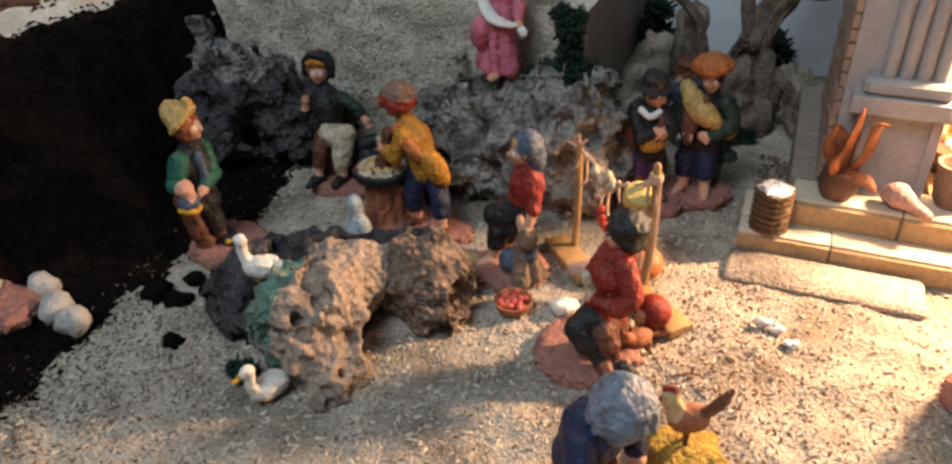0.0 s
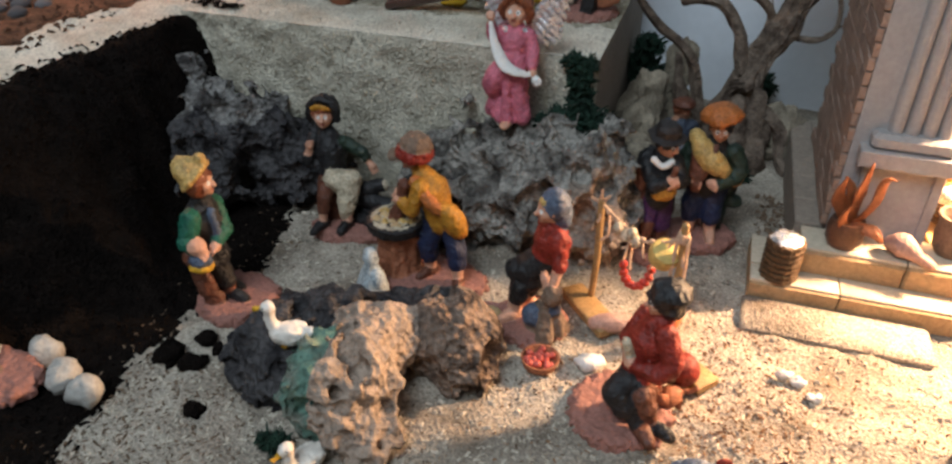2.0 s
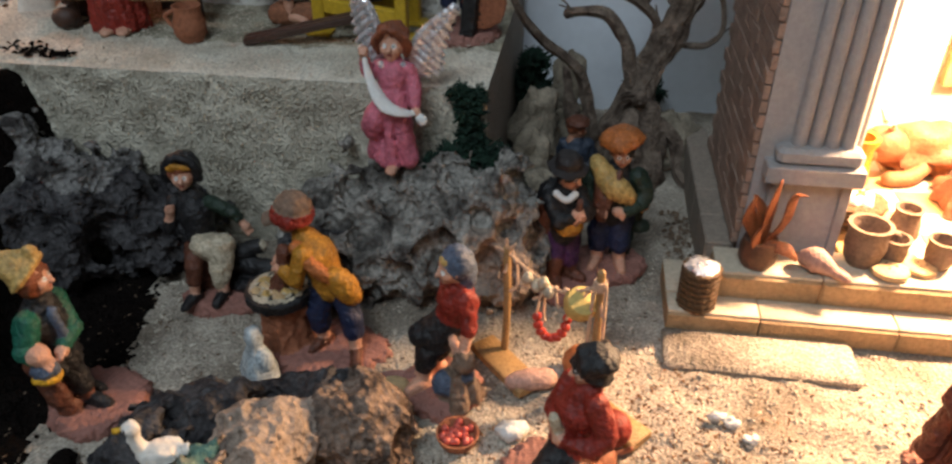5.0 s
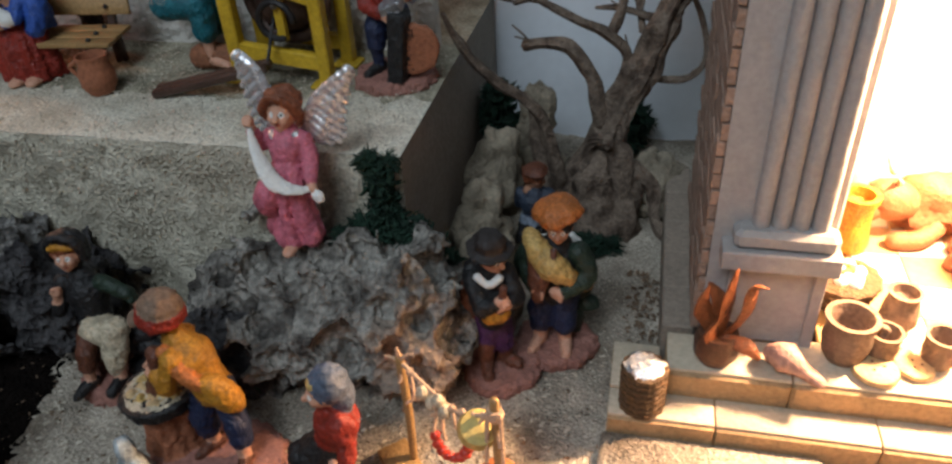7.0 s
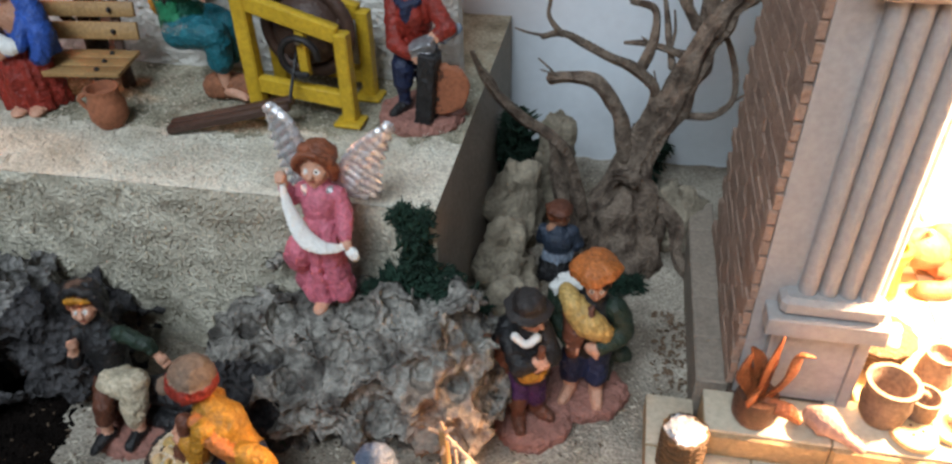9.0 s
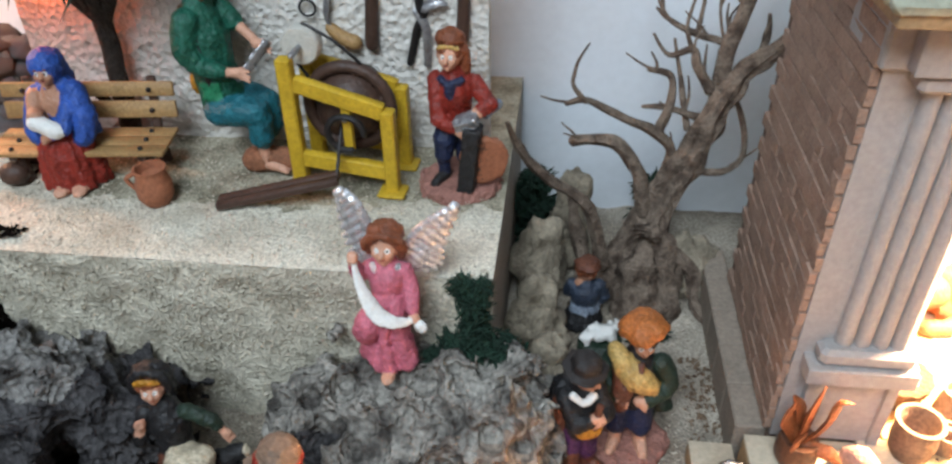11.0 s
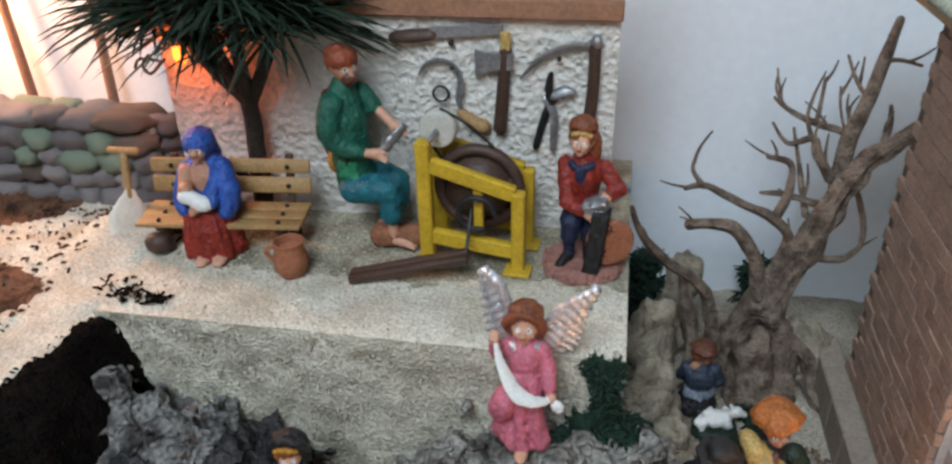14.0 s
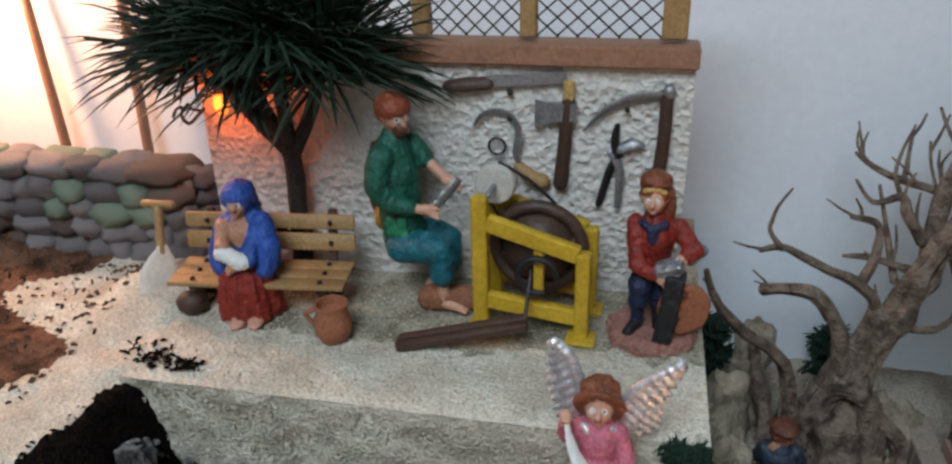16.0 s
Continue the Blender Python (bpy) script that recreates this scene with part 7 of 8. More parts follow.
def wall_tools():
    Y = 0.686

    def tool(name, label, build, at):
        h = holder(name, label, "tool", at, group="tools on the stucco wall")
        build(h)

    def knife(h):
        Sculpt().tube([(-0.036, 0, -0.0035), (-0.024, 0, -0.0025), (-0.010, 0, -0.001)], (0.0042, 0.0052, 0.0046), WOODDARK, seg=12, flat=0.7).part("handle", h)
        Sculpt().box((0.014, 0, 0.002), (0.050, 0.0022, 0.0075), STEEL, (0, -5, 0), bevel=0.2).part("blade", h)
        Sculpt().blob((0.004, -0.001, -0.006), 0.0022, IRON).part("nail", h)
    tool("wall_knife", "long knife with dark handle on the wall", knife, (-0.247, Y, 0.2750))

    def sickle(h):
        pts = [(-0.023, 0, 0.012), (-0.018, 0, 0.019), (-0.008, 0, 0.0225), (0.002, 0, 0.019), (0.006, 0, 0.008), (0.004, 0, -0.005), (0.006, 0, -0.013)]
        Sculpt().tube(pts, (0.0009, 0.0026, 0.0034, 0.0038, 0.0040, 0.0036, 0.0030), STEEL, seg=10, flat=0.4).part("blade", h)
        Sculpt().tube([(0.006, 0, -0.014), (0.014, 0, -0.021), (0.022, 0, -0.024)], (0.0038, 0.0050, 0.0054), WOOD, seg=12).part("handle", h)
        Sculpt().blob((0.001, -0.001, 0.0185), 0.002, IRON).part("nail", h)
    tool("wall_sickle", "worn curved sickle hung on the wall", sickle, (-0.244, Y, 0.2335))

    def axe(h):
        Sculpt().tube([(0.000, 0, 0.013), (-0.002, 0, -0.018), (-0.004, 0, -0.044)], (0.0042, 0.0045, 0.0048), WOODDARK, seg=12).part("handle", h)
        s = Sculpt()
        s.rings([[(0.005, -0.004, z0), (0.005, 0.003, z0), (0.005, 0.003, z1), (0.005, -0.004, z1)] for z0, z1 in ((0.0, 0.011),)] + [[(x, -d, z0), (x, d, z0), (x, d, z1), (x, -d, z1)] for x, d, z0, z1 in ((-0.006, 0.0032, -0.001, 0.0105), (-0.014, 0.0018, -0.003, 0.0105), (-0.021, 0.0005, -0.007, 0.0125))], STEEL)
        s.part("axe_head", h, smooth=30)
        Sculpt().box((0.0, -0.0005, 0.0185), (0.007, 0.006, 0.013), STRAWHAT, bevel=0.2).part("handle_top", h, "pale split handle end")
    tool("wall_axe", "small hatchet hanging on the stucco wall", axe, (-0.2065, Y, 0.2525))

    def scythe(h):
        Sculpt().tube([(-0.046, 0, -0.016), (-0.034, 0, -0.003), (-0.018, 0, 0.0055), (0.004, 0, 0.008)], (0.0009, 0.0030, 0.0042, 0.0042), STEEL, seg=10, flat=0.4).part("blade", h)
        Sculpt().tube([(0.003, 0, 0.010), (0.003, 0, -0.020), (0.001, 0, -0.048)], (0.0040, 0.0042, 0.0045), WOODDARK, seg=12).part("handle", h)
        Sculpt().blob((0.004, -0.001, 0.011), (0.004, 0.004, 0.005), STEEL).part("ferrule", h)
        Sculpt().blob((-0.020, -0.001, -0.001), 0.0018, IRON).part("nail", h)
    tool("wall_billhook", "long curved billhook hung on the wall", scythe, (-0.1505, Y, 0.2615))

    def pliers(h):
        for sx in (-1, 1):
            Sculpt().tube([(sx * 0.003, 0, 0.004), (sx * -0.003, 0.0005 * sx, -0.008), (sx * -0.006 - 0.003, 0.0005 * sx, -0.032)], (0.003, 0.0034, 0.0030), IRON if sx > 0 else STEEL, seg=9, flat=0.6).part("jaw", h)
        Sculpt().tube([(0.002, 0, 0.006), (0.010, 0, 0.010), (0.016, 0, 0.009)], (0.0036, 0.004, 0.002), STEEL, seg=9, flat=0.6).part("head", h)
        Sculpt().tube([(0.0, 0, 0.004), (-0.001, 0, 0.013), (0.0, 0, 0.021)], (0.003, 0.0034, 0.0022), IRON, seg=9, flat=0.6).part("shackle", h)
    tool("wall_shears", "iron hand shears hanging on the wall", pliers, (-0.176, Y, 0.2285))
    ringpts = [(math.cos(a) * 0.0055, 0, math.sin(a) * 0.0055) for a in [2 * math.pi * k / 20 for k in range(21)]]
    Sculpt().tube(ringpts, 0.0009, IRON, seg=7, sub=1).thing("wall_ring", "black iron ring nailed to the wall", "ring", (-0.252, Y, 0.2325))
    Sculpt().tube([(0.004, 0.01, 0.012), (0, -0.004, 0.006), (-0.006, -0.01, 0.0), (-0.012, -0.008, 0.006), (-0.008, -0.004, 0.012)], 0.0013, IRON, seg=7).tube([(0, 0, 0.006), (-0.014, -0.006, 0.010), (-0.02, -0.006, 0.003)], 0.0012, IRON, seg=7).thing("lamp_bracket", "small curled black iron wall bracket", "bracket", (-0.462, 0.690, 0.240))


wall_tools()


def palm():
    t = holder("palm_tree", "dark green spiky artificial palm tree", "tree", (-0.393, 0.674, TZ))
    BARK = mat("palm_bark", (0.045, 0.032, 0.024), 0.9, 0, 0.4, 150, 0.9, 500)
    Sculpt().tube([(0, 0, -0.002), (0.001, 0, 0.05), (0.003, -0.001, 0.085), (0.004, -0.002, 0.102)], (0.0085, 0.0068, 0.0062, 0.0068), BARK, seg=12, sub=6, knots=0.3).part("trunk", t)
    for a, b in (((-0.004, -0.004, 0.028), (-0.014, -0.010, 0.047)), ((0.005, -0.004, 0.028), (0.013, -0.010, 0.046))):
        Sculpt().tube([a, b], (0.004, 0.0028), BARK, seg=8, knots=0.2).part("leaf_stub", t)
    rng = random.Random(11)
    tops = []
    for x, y, z in ((-0.050, -0.006, 0.176), (0.038, -0.006, 0.170), (0.008, -0.014, 0.184), (-0.010, 0.004, 0.196), (-0.020, -0.010, 0.172)):
        Sculpt().tube([(0.004, -0.002, 0.094), (x * 0.55 + 0.003, y, 0.128), (x, y, z)], (0.0058, 0.0045, 0.0035), BARK, seg=9, knots=0.2).part("limb", t)
        tops.append(Vector((x, y, z)))
    for n, c in enumerate(tops):
        v, f = [], []
        for i in range(330):
            a, b = rng.uniform(0, 6.283), rng.uniform(-0.32, 1.3)
            d = Vector((math.cos(a) * math.cos(b), math.sin(a) * math.cos(b) * (0.45 if math.sin(a) > 0 else 0.8), math.sin(b))).normalized()
            l = rng.uniform(0.042, 0.074) * (1.12 if abs(d.x) > 0.6 else 0.95)
            w = rng.uniform(0.0012, 0.0021)
            side = d.cross(Vector((0.1, 0.2, 1))).normalized()
            up = side.cross(d)
            p = c + d * rng.uniform(0.0, 0.012) - Vector((0, 0, rng.uniform(0, 0.02)))
            k = len(v)
            for u, ww in ((0.0, 0.6), (0.45, 1.0), (0.8, 0.7)):
                q = p + d * l * u - Vector((0, 0, 0.010 * u * u))
                v += [tuple(q - side * w * ww), tuple(q + up * w * 0.7 * ww), tuple(q + side * w * ww), tuple(q - up * w * 0.35 * ww)]
            v.append(tuple(p + d * l - Vector((0, 0, 0.012))))
            for r in (0, 4):
                for j in range(4):
                    f.append((k + r + j, k + r + (j + 1) % 4, k + r + 4 + (j + 1) % 4, k + r + 4 + j))
            for j in range(4):
                f.append((k + 8 + j, k + 8 + (j + 1) % 4, k + 12))
        s = Sculpt()
        s.v, s.f, s.m = v, f, [s.slot(NEEDLE)] * len(f)
        tagged(s.part("frond_spray", t), kind="stuff")


palm()


def dry_stone_wall():
    w = holder("dry_stone_wall", "low dry stone wall of rounded grey stones", "wall", (-0.482, 0.690, 0.126), kind="structure")
    STONE = mat("grey_stone", (0.30, 0.265, 0.26), 0.85, 0, 0.35, 60, 0.6, 300, second=(0.15, 0.13, 0.13), amount=0.45, spread=0.4)
    MOSSY = mat("mossy_stone", (0.16, 0.24, 0.15), 0.85, 0, 0.3, 60, 0.4, 300, second=(0.24, 0.24, 0.2), amount=0.5)
    BROWNISH = mat("brown_stone", (0.24, 0.17, 0.13), 0.85, 0, 0.35, 60, 0.6, 300, second=(0.14, 0.10, 0.08), amount=0.45, spread=0.3)
    Sculpt().box((-0.13, 0.012, 0.036), (0.255, 0.022, 0.072), BOARD, bevel=0.1).part("core", w)
    rng = random.Random(5)
    shapes = []
    for k in range(8):
        s = Sculpt()
        out = []
        for i in range(8):
            t = math.pi * (0.05 + 0.9 * i / 7)
            ring = []
            for j in range(12):
                a = 2 * math.pi * j / 12
                d = Vector((math.sin(t) * math.cos(a), math.sin(t) * math.sin(a), -math.cos(t)))
                r = 1 + 0.38 * noise.noise(d * 1.5 + Vector((k * 5, 0, 0)))
                ring.append(Vector((abs(d.x) ** 0.82 * math.copysign(1, d.x), d.y, abs(d.z) ** 0.85 * math.copysign(1, d.z))) * r)
            out.append(ring)
        s.rings(out, MOSSY if k == 7 else BROWNISH if k in (2, 5) else STONE)
        shapes.append(s.mesh("stone", 180))
    row, z = 0, 0.006
    while z < 0.082:
        x = 0.004 - rng.uniform(0, 0.012)
        h = rng.uniform(0.0075, 0.0100)
        top = z > 0.066
        while x > -0.26:
            l = rng.uniform(0.0095, 0.018) * (1.25 if top else 1)
            m = pose(x - l * 0.9, 0.002 - rng.uniform(0, 0.003), z + rng.uniform(-0.0015, 0.0015), rng.uniform(-8, 8), rng.uniform(-9, 9), rng.uniform(-10, 10)) @ Matrix.Diagonal((l * 1.08, 0.013, h * 1.12, 1))
            piece("stone", rng.choice(shapes), w, m)
            if top:
                piece("stone", rng.choice(shapes), w, pose(x - l, 0.02, z, 0, 0, rng.uniform(-20, 20)) @ Matrix.Diagonal((l, 0.014, h, 1)))
            x -= l * 1.86
        z += h * 1.72
    for z in (0.008, 0.022, 0.036, 0.05, 0.064):
        piece("stone", rng.choice(shapes), w, pose(0.004, 0.014, z, 0, 0, rng.uniform(60, 120)) @ Matrix.Diagonal((0.013, 0.010, 0.0078, 1)))


dry_stone_wall()
for x0, y0, x1, z1 in ((-0.672, 0.792, -0.694, 0.40), (-0.591, 0.792, -0.594, 0.40), (-0.78, 0.792, -0.81, 0.40)):
    Sculpt().tube([(0, 0, 0), ((x1 - x0) * 0.5 + 0.001, 0.010, (z1 - 0.12) / 2), (x1 - x0, 0.022, z1 - 0.12)], (0.0048, 0.0044, 0.0040), WOODRED, seg=9, sub=5, knots=0.08).thing("wooden_pole", "slim red brown pole leaning on the wall", "pole", (x0, y0, 0.118), group="leaning poles")


def shovel():
    s = holder("toy_shovel", "small shovel standing in white sand", "shovel", (-0.479, 0.622, 0.140))
    Sculpt().tube([(0.001, 0.012, 0.022), (-0.003, 0.024, 0.052)], 0.0030, WOOD, seg=9).part("handle", s)
    Sculpt().tube([(-0.013, 0.024, 0.053), (0.007, 0.025, 0.053)], 0.0030, WOOD, seg=9, sub=1).part("grip", s)
    Sculpt().tube([(0.002, 0.012, 0.024), (0.001, 0.006, 0.010), (0.0, -0.003, -0.008)], (0.0050, 0.0135, 0.0115), mat("white_enamel", (0.72, 0.66, 0.56), 0.5, 0, 0.15, 60, 0.1, 300), seg=14, flat=0.2).part("blade", s, "white enamelled blade")


shovel()


def sunset_bulb():
    b = holder("orange_bulb", "small orange bulb hanging behind the palm", "lamp", (-0.441, 0.680, 0.252))
    glow = mat("orange_bulb_glass", (0.9, 0.3, 0.05), 0.3)
    glow.node_tree.nodes["Principled BSDF"].inputs["Emission Color"].default_value = (1.0, 0.22, 0.03, 1)
    glow.node_tree.nodes["Principled BSDF"].inputs["Emission Strength"].default_value = 2.0
    Sculpt().blob((0, 0, 0.004), (0.0055, 0.0045, 0.0085), glow).part("bulb", b, "glowing orange bulb")
    Sculpt().tube([(0, 0.001, 0.010), (0, 0.003, 0.024)], 0.004, IRON, seg=9).part("socket", b)
    Sculpt().tube([(0, 0.003, 0.024), (-0.004, 0.006, 0.035), (-0.004, 0.010, 0.0365)], 0.0015, IRON, seg=6).part("cable", b)


sunset_bulb()


# ---------------------------------------------------------------- temple goods
def goods():
    p = holder("silver_topped_basket", "dark woven basket with silver foil top", "basket", (0.027, 0.485, 0.0165))
    for k in range(7):
        Sculpt().lathe([(0.0105, k * 0.0042), (0.0122, k * 0.0042 + 0.001), (0.0122, k * 0.0042 + 0.0032), (0.0105, k * 0.0042 + 0.0042)], mat("dark_wicker", (0.14, 0.075, 0.03), 0.6, 0, 0.45, 200, 0.8, 600), seg=28, fold=0.03, folds=14).part("wicker_band", p)
    s = Sculpt()
    s.blob((0, 0, 0.029), (0.0105, 0.0105, 0.0035), SILVER, seg=22, rough=0.003, freq=420)
    s.part("foil", p, "crumpled silver foil")
    p = holder("rust_leaf_plant", "brown pot with curled rust coloured leaves", "plant", (0.064, 0.5085, 0.0345))
    Sculpt().lathe([(0.0085, 0), (0.0118, 0.006), (0.0122, 0.014), (0.0105, 0.020), (0.009, 0.020), (0.001, 0.017)], mat("brown_glaze", (0.13, 0.055, 0.03), 0.5, 0, 0.3, 70, 0.3, 400), seg=22, close=False).part("pot", p)
    LEAF = mat("rust_leaf", (0.32, 0.095, 0.03), 0.55, 0, 0.35, 130, 0.5, 500)
    for pts, r in (([(0, 0, 0.016), (0.002, 0.001, 0.04), (0.004, 0, 0.062)], (0.005, 0.0055, 0.001)), ([(0, 0, 0.016), (-0.010, 0, 0.034), (-0.009, -0.001, 0.05)], (0.004, 0.006, 0.001)), ([(0.003, 0, 0.016), (0.012, 0, 0.034), (0.013, -0.002, 0.052), (0.019, -0.003, 0.054)], (0.004, 0.005, 0.0045, 0.0015)),
                   ([(0.004, -0.004, 0.018), (0.014, -0.008, 0.018), (0.020, -0.010, 0.013)], (0.004, 0.0045, 0.002)), ([(-0.003, -0.005, 0.016), (-0.006, -0.010, 0.028), (-0.003, -0.012, 0.037)], (0.004, 0.005, 0.001)), ([(0, 0.004, 0.016), (-0.002, 0.006, 0.036), (-0.008, 0.006, 0.047)], (0.004, 0.0055, 0.001))):
        Sculpt().tube(pts, r, LEAF, seg=9, sub=5, flat=0.35, knots=0.35).part("leaf", p)

    def pot(name, label, at, k, prof, m):
        s = Sculpt().lathe([(r * k, z * k) for r, z in prof], m, seg=24, close=False)
        if name == "wide_jar":
            s.tube([(1.35 * k, 0, 2.6 * k), (2.0 * k, 0, 2.4 * k), (1.4 * k, 0, 1.2 * k)], 0.2 * k, m, seg=8)
        s.thing(name, label, "pot", at)
    JAR = [(0.9, 0), (1.25, 0.6), (1.4, 1.6), (1.3, 2.4), (1.45, 2.9), (1.5, 3.2), (1.2, 3.2), (1.05, 2.6), (0.95, 1.2), (0.05, 1.0)]
    pot("wide_jar", "wide brown clay jar on the top step", (0.131, 0.520, 0.0345), 0.0092, JAR, CLAYDARK)
    pot("small_jar", "small dark clay jar with narrow neck", (0.1495, 0.522, 0.0345), 0.0062, JAR, CLAYDARK)
    pot("tall_jar", "tall dark clay jar on the tiles", (0.163, 0.548, 0.036), 0.0078, [(0.9, 0), (1.3, 0.8), (1.2, 2.0), (1.0, 2.8), (1.2, 3.3), (0.9, 3.3), (0.8, 2.6), (0.05, 2.2)], CLAYDARK)
    pot("small_jar", "small clay jar beside the bread", (0.178, 0.522, 0.0345), 0.0065, JAR, CLAYDARK)
    pot("bamboo_vessel", "tall amber glazed vessel on the tiles", (0.150, 0.625, 0.036), 0.0100, [(1.1, 0), (1.2, 0.4), (1.05, 1.6), (1.0, 3.0), (1.25, 3.5), (1.25, 3.9), (0.9, 3.9), (0.8, 3.2), (0.05, 2.8)], OCHRE)
    s = Sculpt()
    for k in range(5):
        s.lathe([(0.0125 + k * 0.0012, k * 0.004), (0.0150 + k * 0.0012, k * 0.004 + 0.001), (0.0150 + k * 0.0012, k * 0.004 + 0.003), (0.0130 + k * 0.0012, k * 0.004 + 0.004)], mat("dark_wicker", (0.2, 0.1, 0.04)), seg=28, fold=0.03, folds=14)
    for i in range(12):
        s.blob((math.cos(i * 2.4) * 0.003 * math.sqrt(i), math.sin(i * 2.4) * 0.003 * math.sqrt(i), 0.020), 0.0042, WHITE if i % 3 else ORANGE, seg=8)
    s.thing("fruit_basket", "round wicker basket heaped with fruit", "basket", (0.136, 0.566, 0.036))
    for x, y, r, z in ((0.1455, 0.509, 0.0120, 0.0345), (0.166, 0.515, 0.0098, 0.0345), (0.158, 0.526, 0.0095, 0.0345)):
        s = Sculpt()
        s.lathe([(r * 0.7, 0), (r, r * 0.2), (r * 0.95, r * 0.42), (r * 0.5, r * 0.55), (r * 0.05, r * 0.56)], BREAD, seg=20)
        for a in range(3):
            s.blob((math.cos(a * 2.1) * r * 0.3, math.sin(a * 2.1) * r * 0.3, r * 0.52), r * 0.09, BROWN, seg=6)
        s.thing("round_bread", "round flat bread loaf on the step", "bread", (x, y, z), group="breads on the step")
    HAM = mat("pink_ham", (0.52, 0.30, 0.24), 0.55, 0, 0.3, 120, 0.4, 500)
    s = Sculpt()
    s.tube([(-0.006, 0.003, 0.0065), (0.0, 0.0, 0.0075), (0.009, -0.006, 0.0045), (0.016, -0.012, 0.003)], (0.006, 0.0088, 0.0046, 0.0032), HAM, seg=14, knots=0.2)
    s.thing("whole_ham", "pinkish whole ham lying on the step", "ham", (0.100, 0.506, 0.0355))
    s = Sculpt()
    OX = mat("ox_brown", (0.36, 0.14, 0.06), 0.6, 0, 0.3, 80, 0.4, 400)
    s.blob((0, 0, 0.018), (0.040, 0.019, 0.020), OX, rough=0.012, freq=70, seg=28)
    s.blob((-0.038, -0.010, 0.026), (0.018, 0.012, 0.014), OX, (0, 20, 0))
    s.blob((-0.052, -0.014, 0.020), (0.010, 0.008, 0.008), OX)
    for dy in (-0.010, 0.006):
        s.tube([(-0.036, dy, 0.038), (-0.040, dy * 2, 0.046)], (0.003, 0.001), CREAM, seg=7)
    for x, y in ((-0.02, -0.024), (0.016, -0.026)):
        s.tube([(x + 0.012, y + 0.01, 0.010), (x, y, 0.006), (x - 0.014, y, 0.004)], 0.006, OX, seg=9)
    s.thing("ox_figurine", "brown ox figurine lying on the tiles", "ox", (0.212, 0.652, 0.036))
    s = Cast()
    s.lathe([(3.0, 0), (2.9, 0.8), (2.0, 2.2), (1.3, 3.4)], POTCLAY, fold=0.1, folds=7)
    torso(s, (0, 0.2, 2.8), (0, -0.3, 5.0), (0, -0.6, 6.4), BLUE, 1.3)
    s.lathe([(2.2, 1.6), (1.8, 3.6), (1.4, 5.6), (0.7, 6.8)], GREYBLUE, (0, 0.4, 0), sy=0.7, fold=0.06)
    arm(s, (-1.3, -0.4, 5.8), (-0.2, -2.0, 4.4), BLUE, out=(-0.4, -0.3, -0.5), r=0.6)
    arm(s, (1.3, -0.4, 5.8), (0.2, -2.0, 4.4), BLUE, out=(0.4, -0.3, -0.5), r=0.6)
    head(s, (0, -0.9, 7.4), hair=None)
    s.blob((0, -0.6, 7.7), (1.1, 1.0, 1.05), GREYBLUE)
    s.thing("kneeling_mother_figurine", "kneeling figurine in blue mantle and clay skirt", "figurine", (0.236, 0.598, 0.036), -50, scale=0.0105)
    s = Cast()
    s.lathe([(2.0, 0), (1.6, 1.4), (1.2, 2.6)], BLUE, fold=0.1)
    torso(s, (0, 0, 2.2), (0, 0, 4.0), (0, 0, 5.2), BLUE, 1.1)
    head(s, (0, -0.2, 6.2), hair=HAIR)
    s.thing("rooftop_figurine", "small blue robed figurine on the roof", "figurine", (0.064, 0.516, 0.313), scale=0.008)


goods()


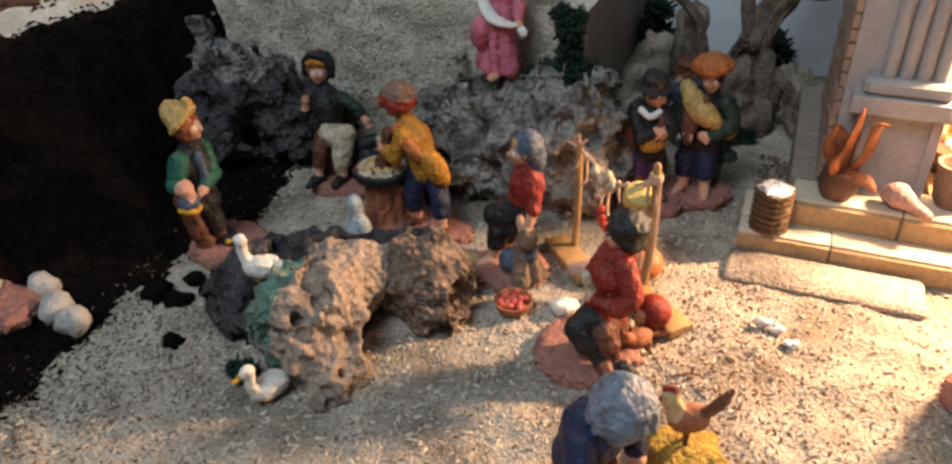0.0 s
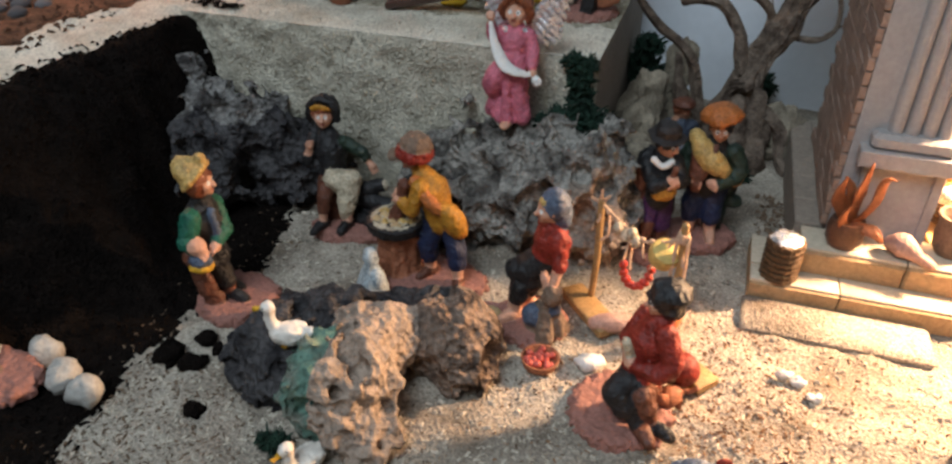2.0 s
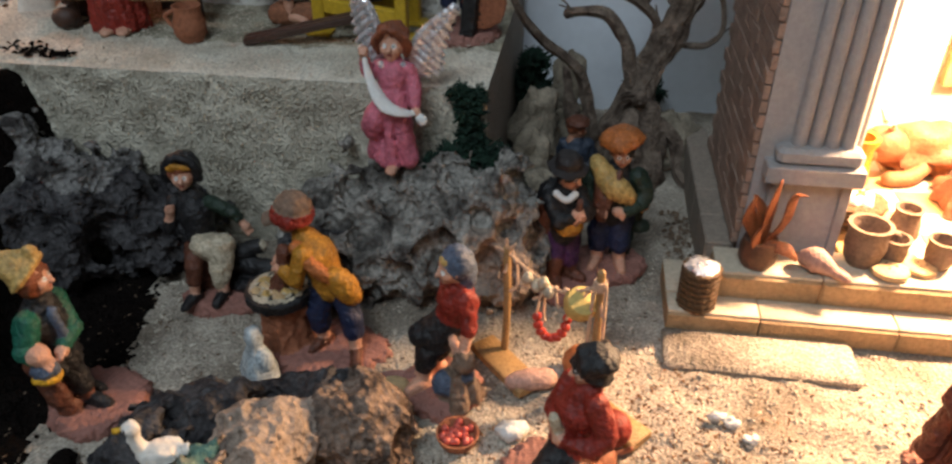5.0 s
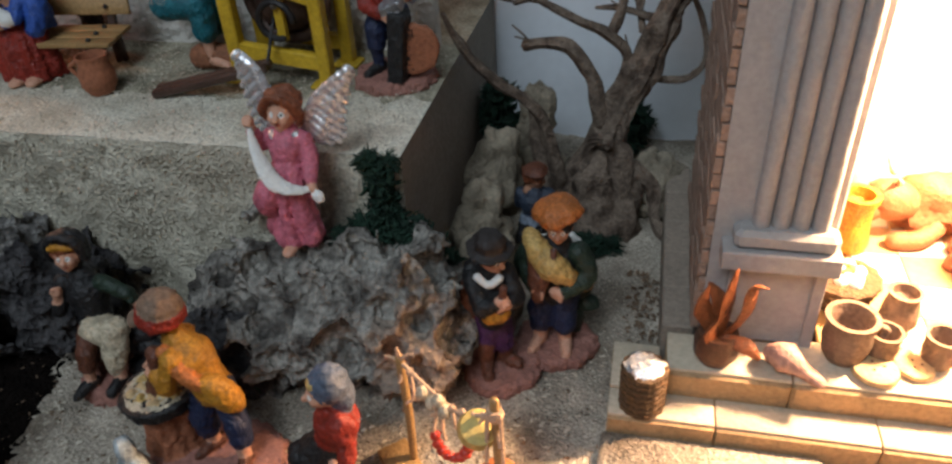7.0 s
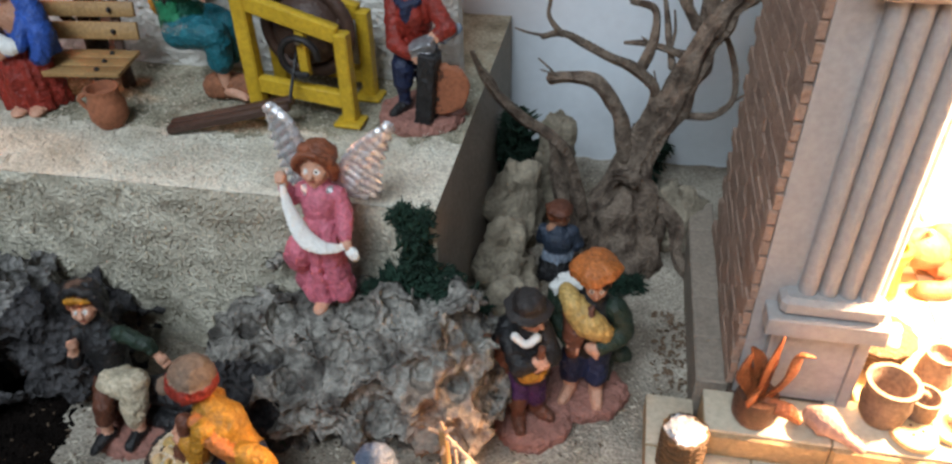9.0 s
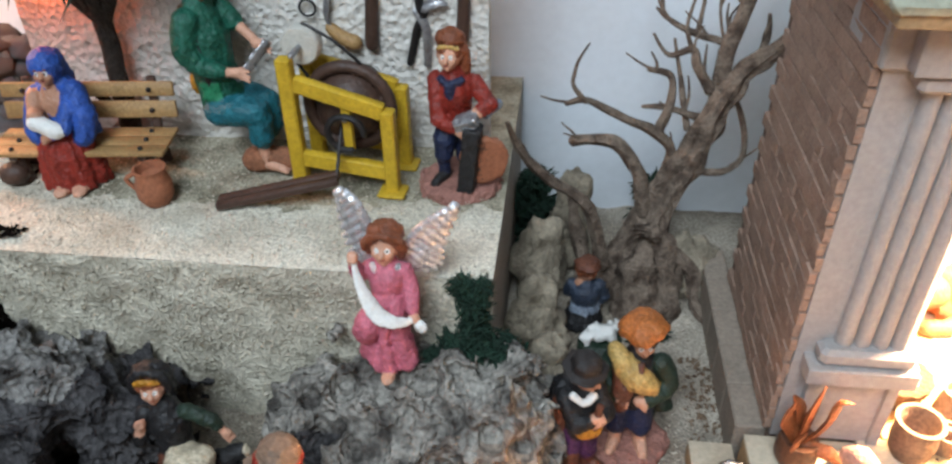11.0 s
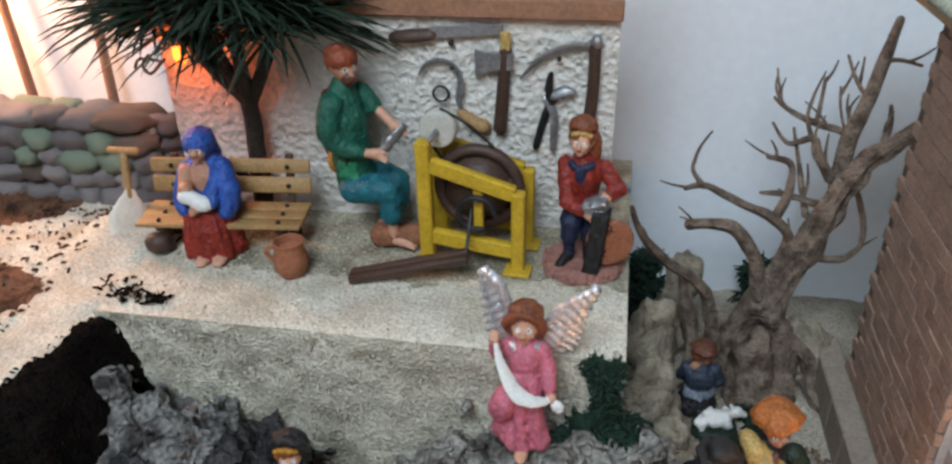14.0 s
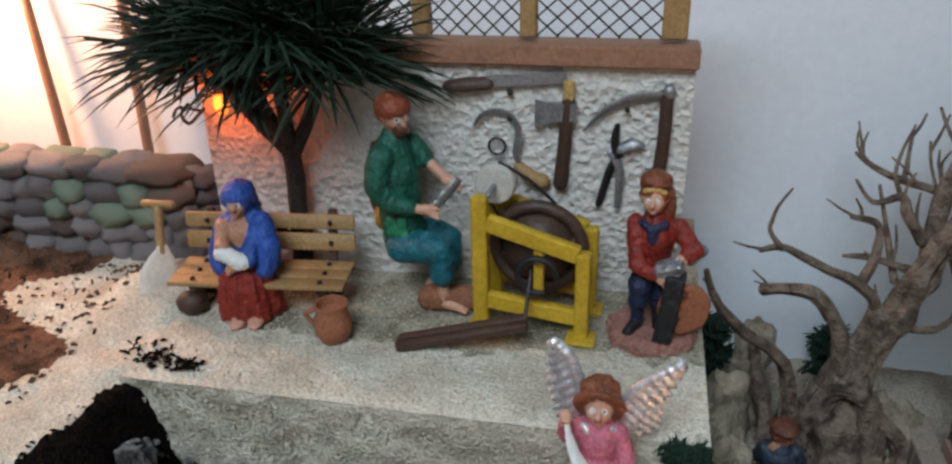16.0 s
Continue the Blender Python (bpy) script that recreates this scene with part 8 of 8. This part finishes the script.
# ---------------------------------------------------------------- crumbs, bricks
def crumbs():
    rng = random.Random(21)
    pale, dark, soil, sand = [], [], [], []
    while len(pale) < 6500:
        x, y = rng.uniform(-0.36, 0.22), rng.uniform(0.17, 0.545)
        if x > 0.005 and y > 0.47 or x < soil_edge(y) + 0.004 * rng.random():
            continue
        if rng.random() < 0.75 or y < 0.4:
            pale.append((x, y, on_ground(x, y) + 0.0004))
    for _ in range(2700):
        x, y = rng.uniform(-0.36, 0.2), rng.uniform(0.17, 0.54)
        if not (x > 0.005 and y > 0.47):
            dark.append((x, y, on_ground(x, y) + 0.0004))
    red = []
    for _ in range(1500):
        x, y = rng.gauss(-0.005, 0.05), rng.gauss(0.36, 0.045)
        if y < 0.465:
            red.append((x, y, on_ground(x, y) + 0.0004))
    scatter("clay_crumbs", "reddish brown clay crumbs on the sand", red, (0.0004, 0.0017), mat("clay_crumb", (0.36, 0.20, 0.11), 0.9, 0, 0.4, 90, 0, 300, spec=0.1), flat=0.6)
    for _ in range(2600):
        y = rng.uniform(0.17, 0.53)
        x = rng.uniform(brink(y) - 0.01, soil_edge(y) + 0.006)
        soil.append((x, y, on_ground(x, y) + 0.0006))
    for _ in range(900):
        x, y = -0.335 + abs(rng.gauss(0, 0.06)), rng.uniform(0.17, 0.30)
        dark.append((x, y, on_ground(x, y) + 0.0005))
    for cx, cy, n, r in ((-0.437, 0.558, 60, 0.008), (-0.418, 0.556, 50, 0.007), (-0.45, 0.565, 30, 0.012)):
        for _ in range(n):
            soil.append((cx + rng.gauss(0, r), cy + rng.gauss(0, r * 0.5), 0.1325))
    for _ in range(3200):
        x, y = rng.uniform(-0.452, -0.118), rng.uniform(0.545, 0.685)
        sand.append((x, y, 0.1318))
    for _ in range(1300):
        x, y = rng.uniform(-0.105, 0.030), rng.uniform(0.50, 0.80)
        sand.append((x, y, on_ground(x, y) + 0.0004))
    scatter("sawdust_flakes", "pale sawdust flakes strewn over the ground", pale, (0.0007, 0.0026), mat("sawdust", (0.62, 0.55, 0.44), 0.9, 0, 0.3, 90, 0, 300, spec=0.2))
    scatter("bark_flakes", "dark bark and straw flakes on the ground", dark, (0.0004, 0.0018), mat("bark_chip", (0.22, 0.15, 0.10), 0.9, 0, 0.5, 90, 0, 300, spec=0.2))
    scatter("soil_crumbs", "dark crumbs of potting soil", soil, (0.0007, 0.0026), SOIL, flat=0.7)
    scatter("terrace_grains", "coarse sand grains on the terrace", sand, (0.0004, 0.0012), mat("sawdust", (0.6, 0.5, 0.37)), flat=0.7)
    grit = []
    for _ in range(2600):
        grit.append((rng.uniform(-0.452, -0.118), 0.5385, rng.uniform(0.0, 0.127)))
    scatter("render_grit", "coarse grit stuck to the terrace front", grit, (0.0005, 0.0016), CRUST, flat=0.9)
    dust = []
    for _ in range(160):
        a = rng.uniform(0, 1)
        dust.append((rng.uniform(0.014, 0.037), rng.uniform(0.52, 0.62), 0.0022))
    scatter("plinth_grit", "dark grit along the plinth", dust, (0.0008, 0.0026), mat("bark_chip", (0.16, 0.11, 0.07)), flat=0.8)
    reds = []
    for _ in range(900):
        x, y = rng.uniform(-0.72, -0.50), rng.uniform(0.42, 0.68)
        reds.append((x, y, on_ground(x, y) + 0.001))
    scatter("soil_crumbs", "reddish soil crumbs on the upper ground", reds, (0.0008, 0.003), REDSOIL, flat=0.7)


crumbs()


def cobbles():
    rng = random.Random(8)
    shapes = []
    for k in range(5):
        s = Sculpt().blob((0, 0, 0), (1, 0.85, 0.6), mat("cobble_grey", (0.16, 0.155, 0.16), 0.8, 0, 0.3, 60, 0.4, 300, spread=0.35), seg=10, rough=0.25, freq=1.1 + k * 0.2)
        shapes.append(s.mesh("cobble", 180))
    path = holder("cobble_path", "patch of dark grey rounded cobbles", "cobbles", (-0.645, 0.50, 0.13), kind="structure")
    for i in range(9):
        for j in range(7):
            x, y = -0.07 + i * 0.0165 + rng.uniform(-0.003, 0.003) + (j % 2) * 0.008, -0.05 + j * 0.014 + rng.uniform(-0.003, 0.003)
            r = rng.uniform(0.007, 0.0095)
            piece("cobble", rng.choice(shapes), path, pose(x, y, on_ground(x - 0.645, y + 0.50) - 0.13 + 0.001, 0, 0, rng.uniform(0, 360)) @ Matrix.Scale(r, 4))


cobbles()


def brick_side():
    wall = holder("brick_facing", "weathered reddish brick facing of the temple side", "wall", (0.0542, 0.531, 0.034), kind="structure")
    rng = random.Random(4)
    L, H = 0.0228, 0.0094
    shapes = []
    for k in range(5):
        s = Sculpt()
        s.box((0, 0, 0), (0.0040, L - 0.0006, H - 0.0008), BRICK, bevel=0.05)
        s.v = [(x + 0.0007 * noise.noise(Vector((y * 300, z * 300, k * 7.0))), y, z) for x, y, z in s.v]
        shapes.append(s.mesh("brick", 30))
    half = []
    for k in range(3):
        s = Sculpt()
        s.box((0, 0, 0), (0.0044, L * 0.42, H - 0.0012), BRICK, bevel=0.1)
        half.append(s.mesh("brick", 30))
    for row in range(28):
        z = H * (row + 0.5)
        shift = 0.0 if row % 2 else L / 2
        for col in range(8):
            y = shift + L * (col + 0.5)
            if y > 0.142:
                continue
            piece("brick", rng.choice(shapes), wall, pose(rng.uniform(-0.0007, 0.0002), y, z, rng.uniform(-1, 1), 0, rng.uniform(-0.8, 0.8)))
        if row % 2 == 0:
            piece("brick", rng.choice(half), wall, pose(-0.0006, L * 0.25, z, rng.uniform(-2, 2), 0, rng.uniform(-3, 3)))


brick_side()
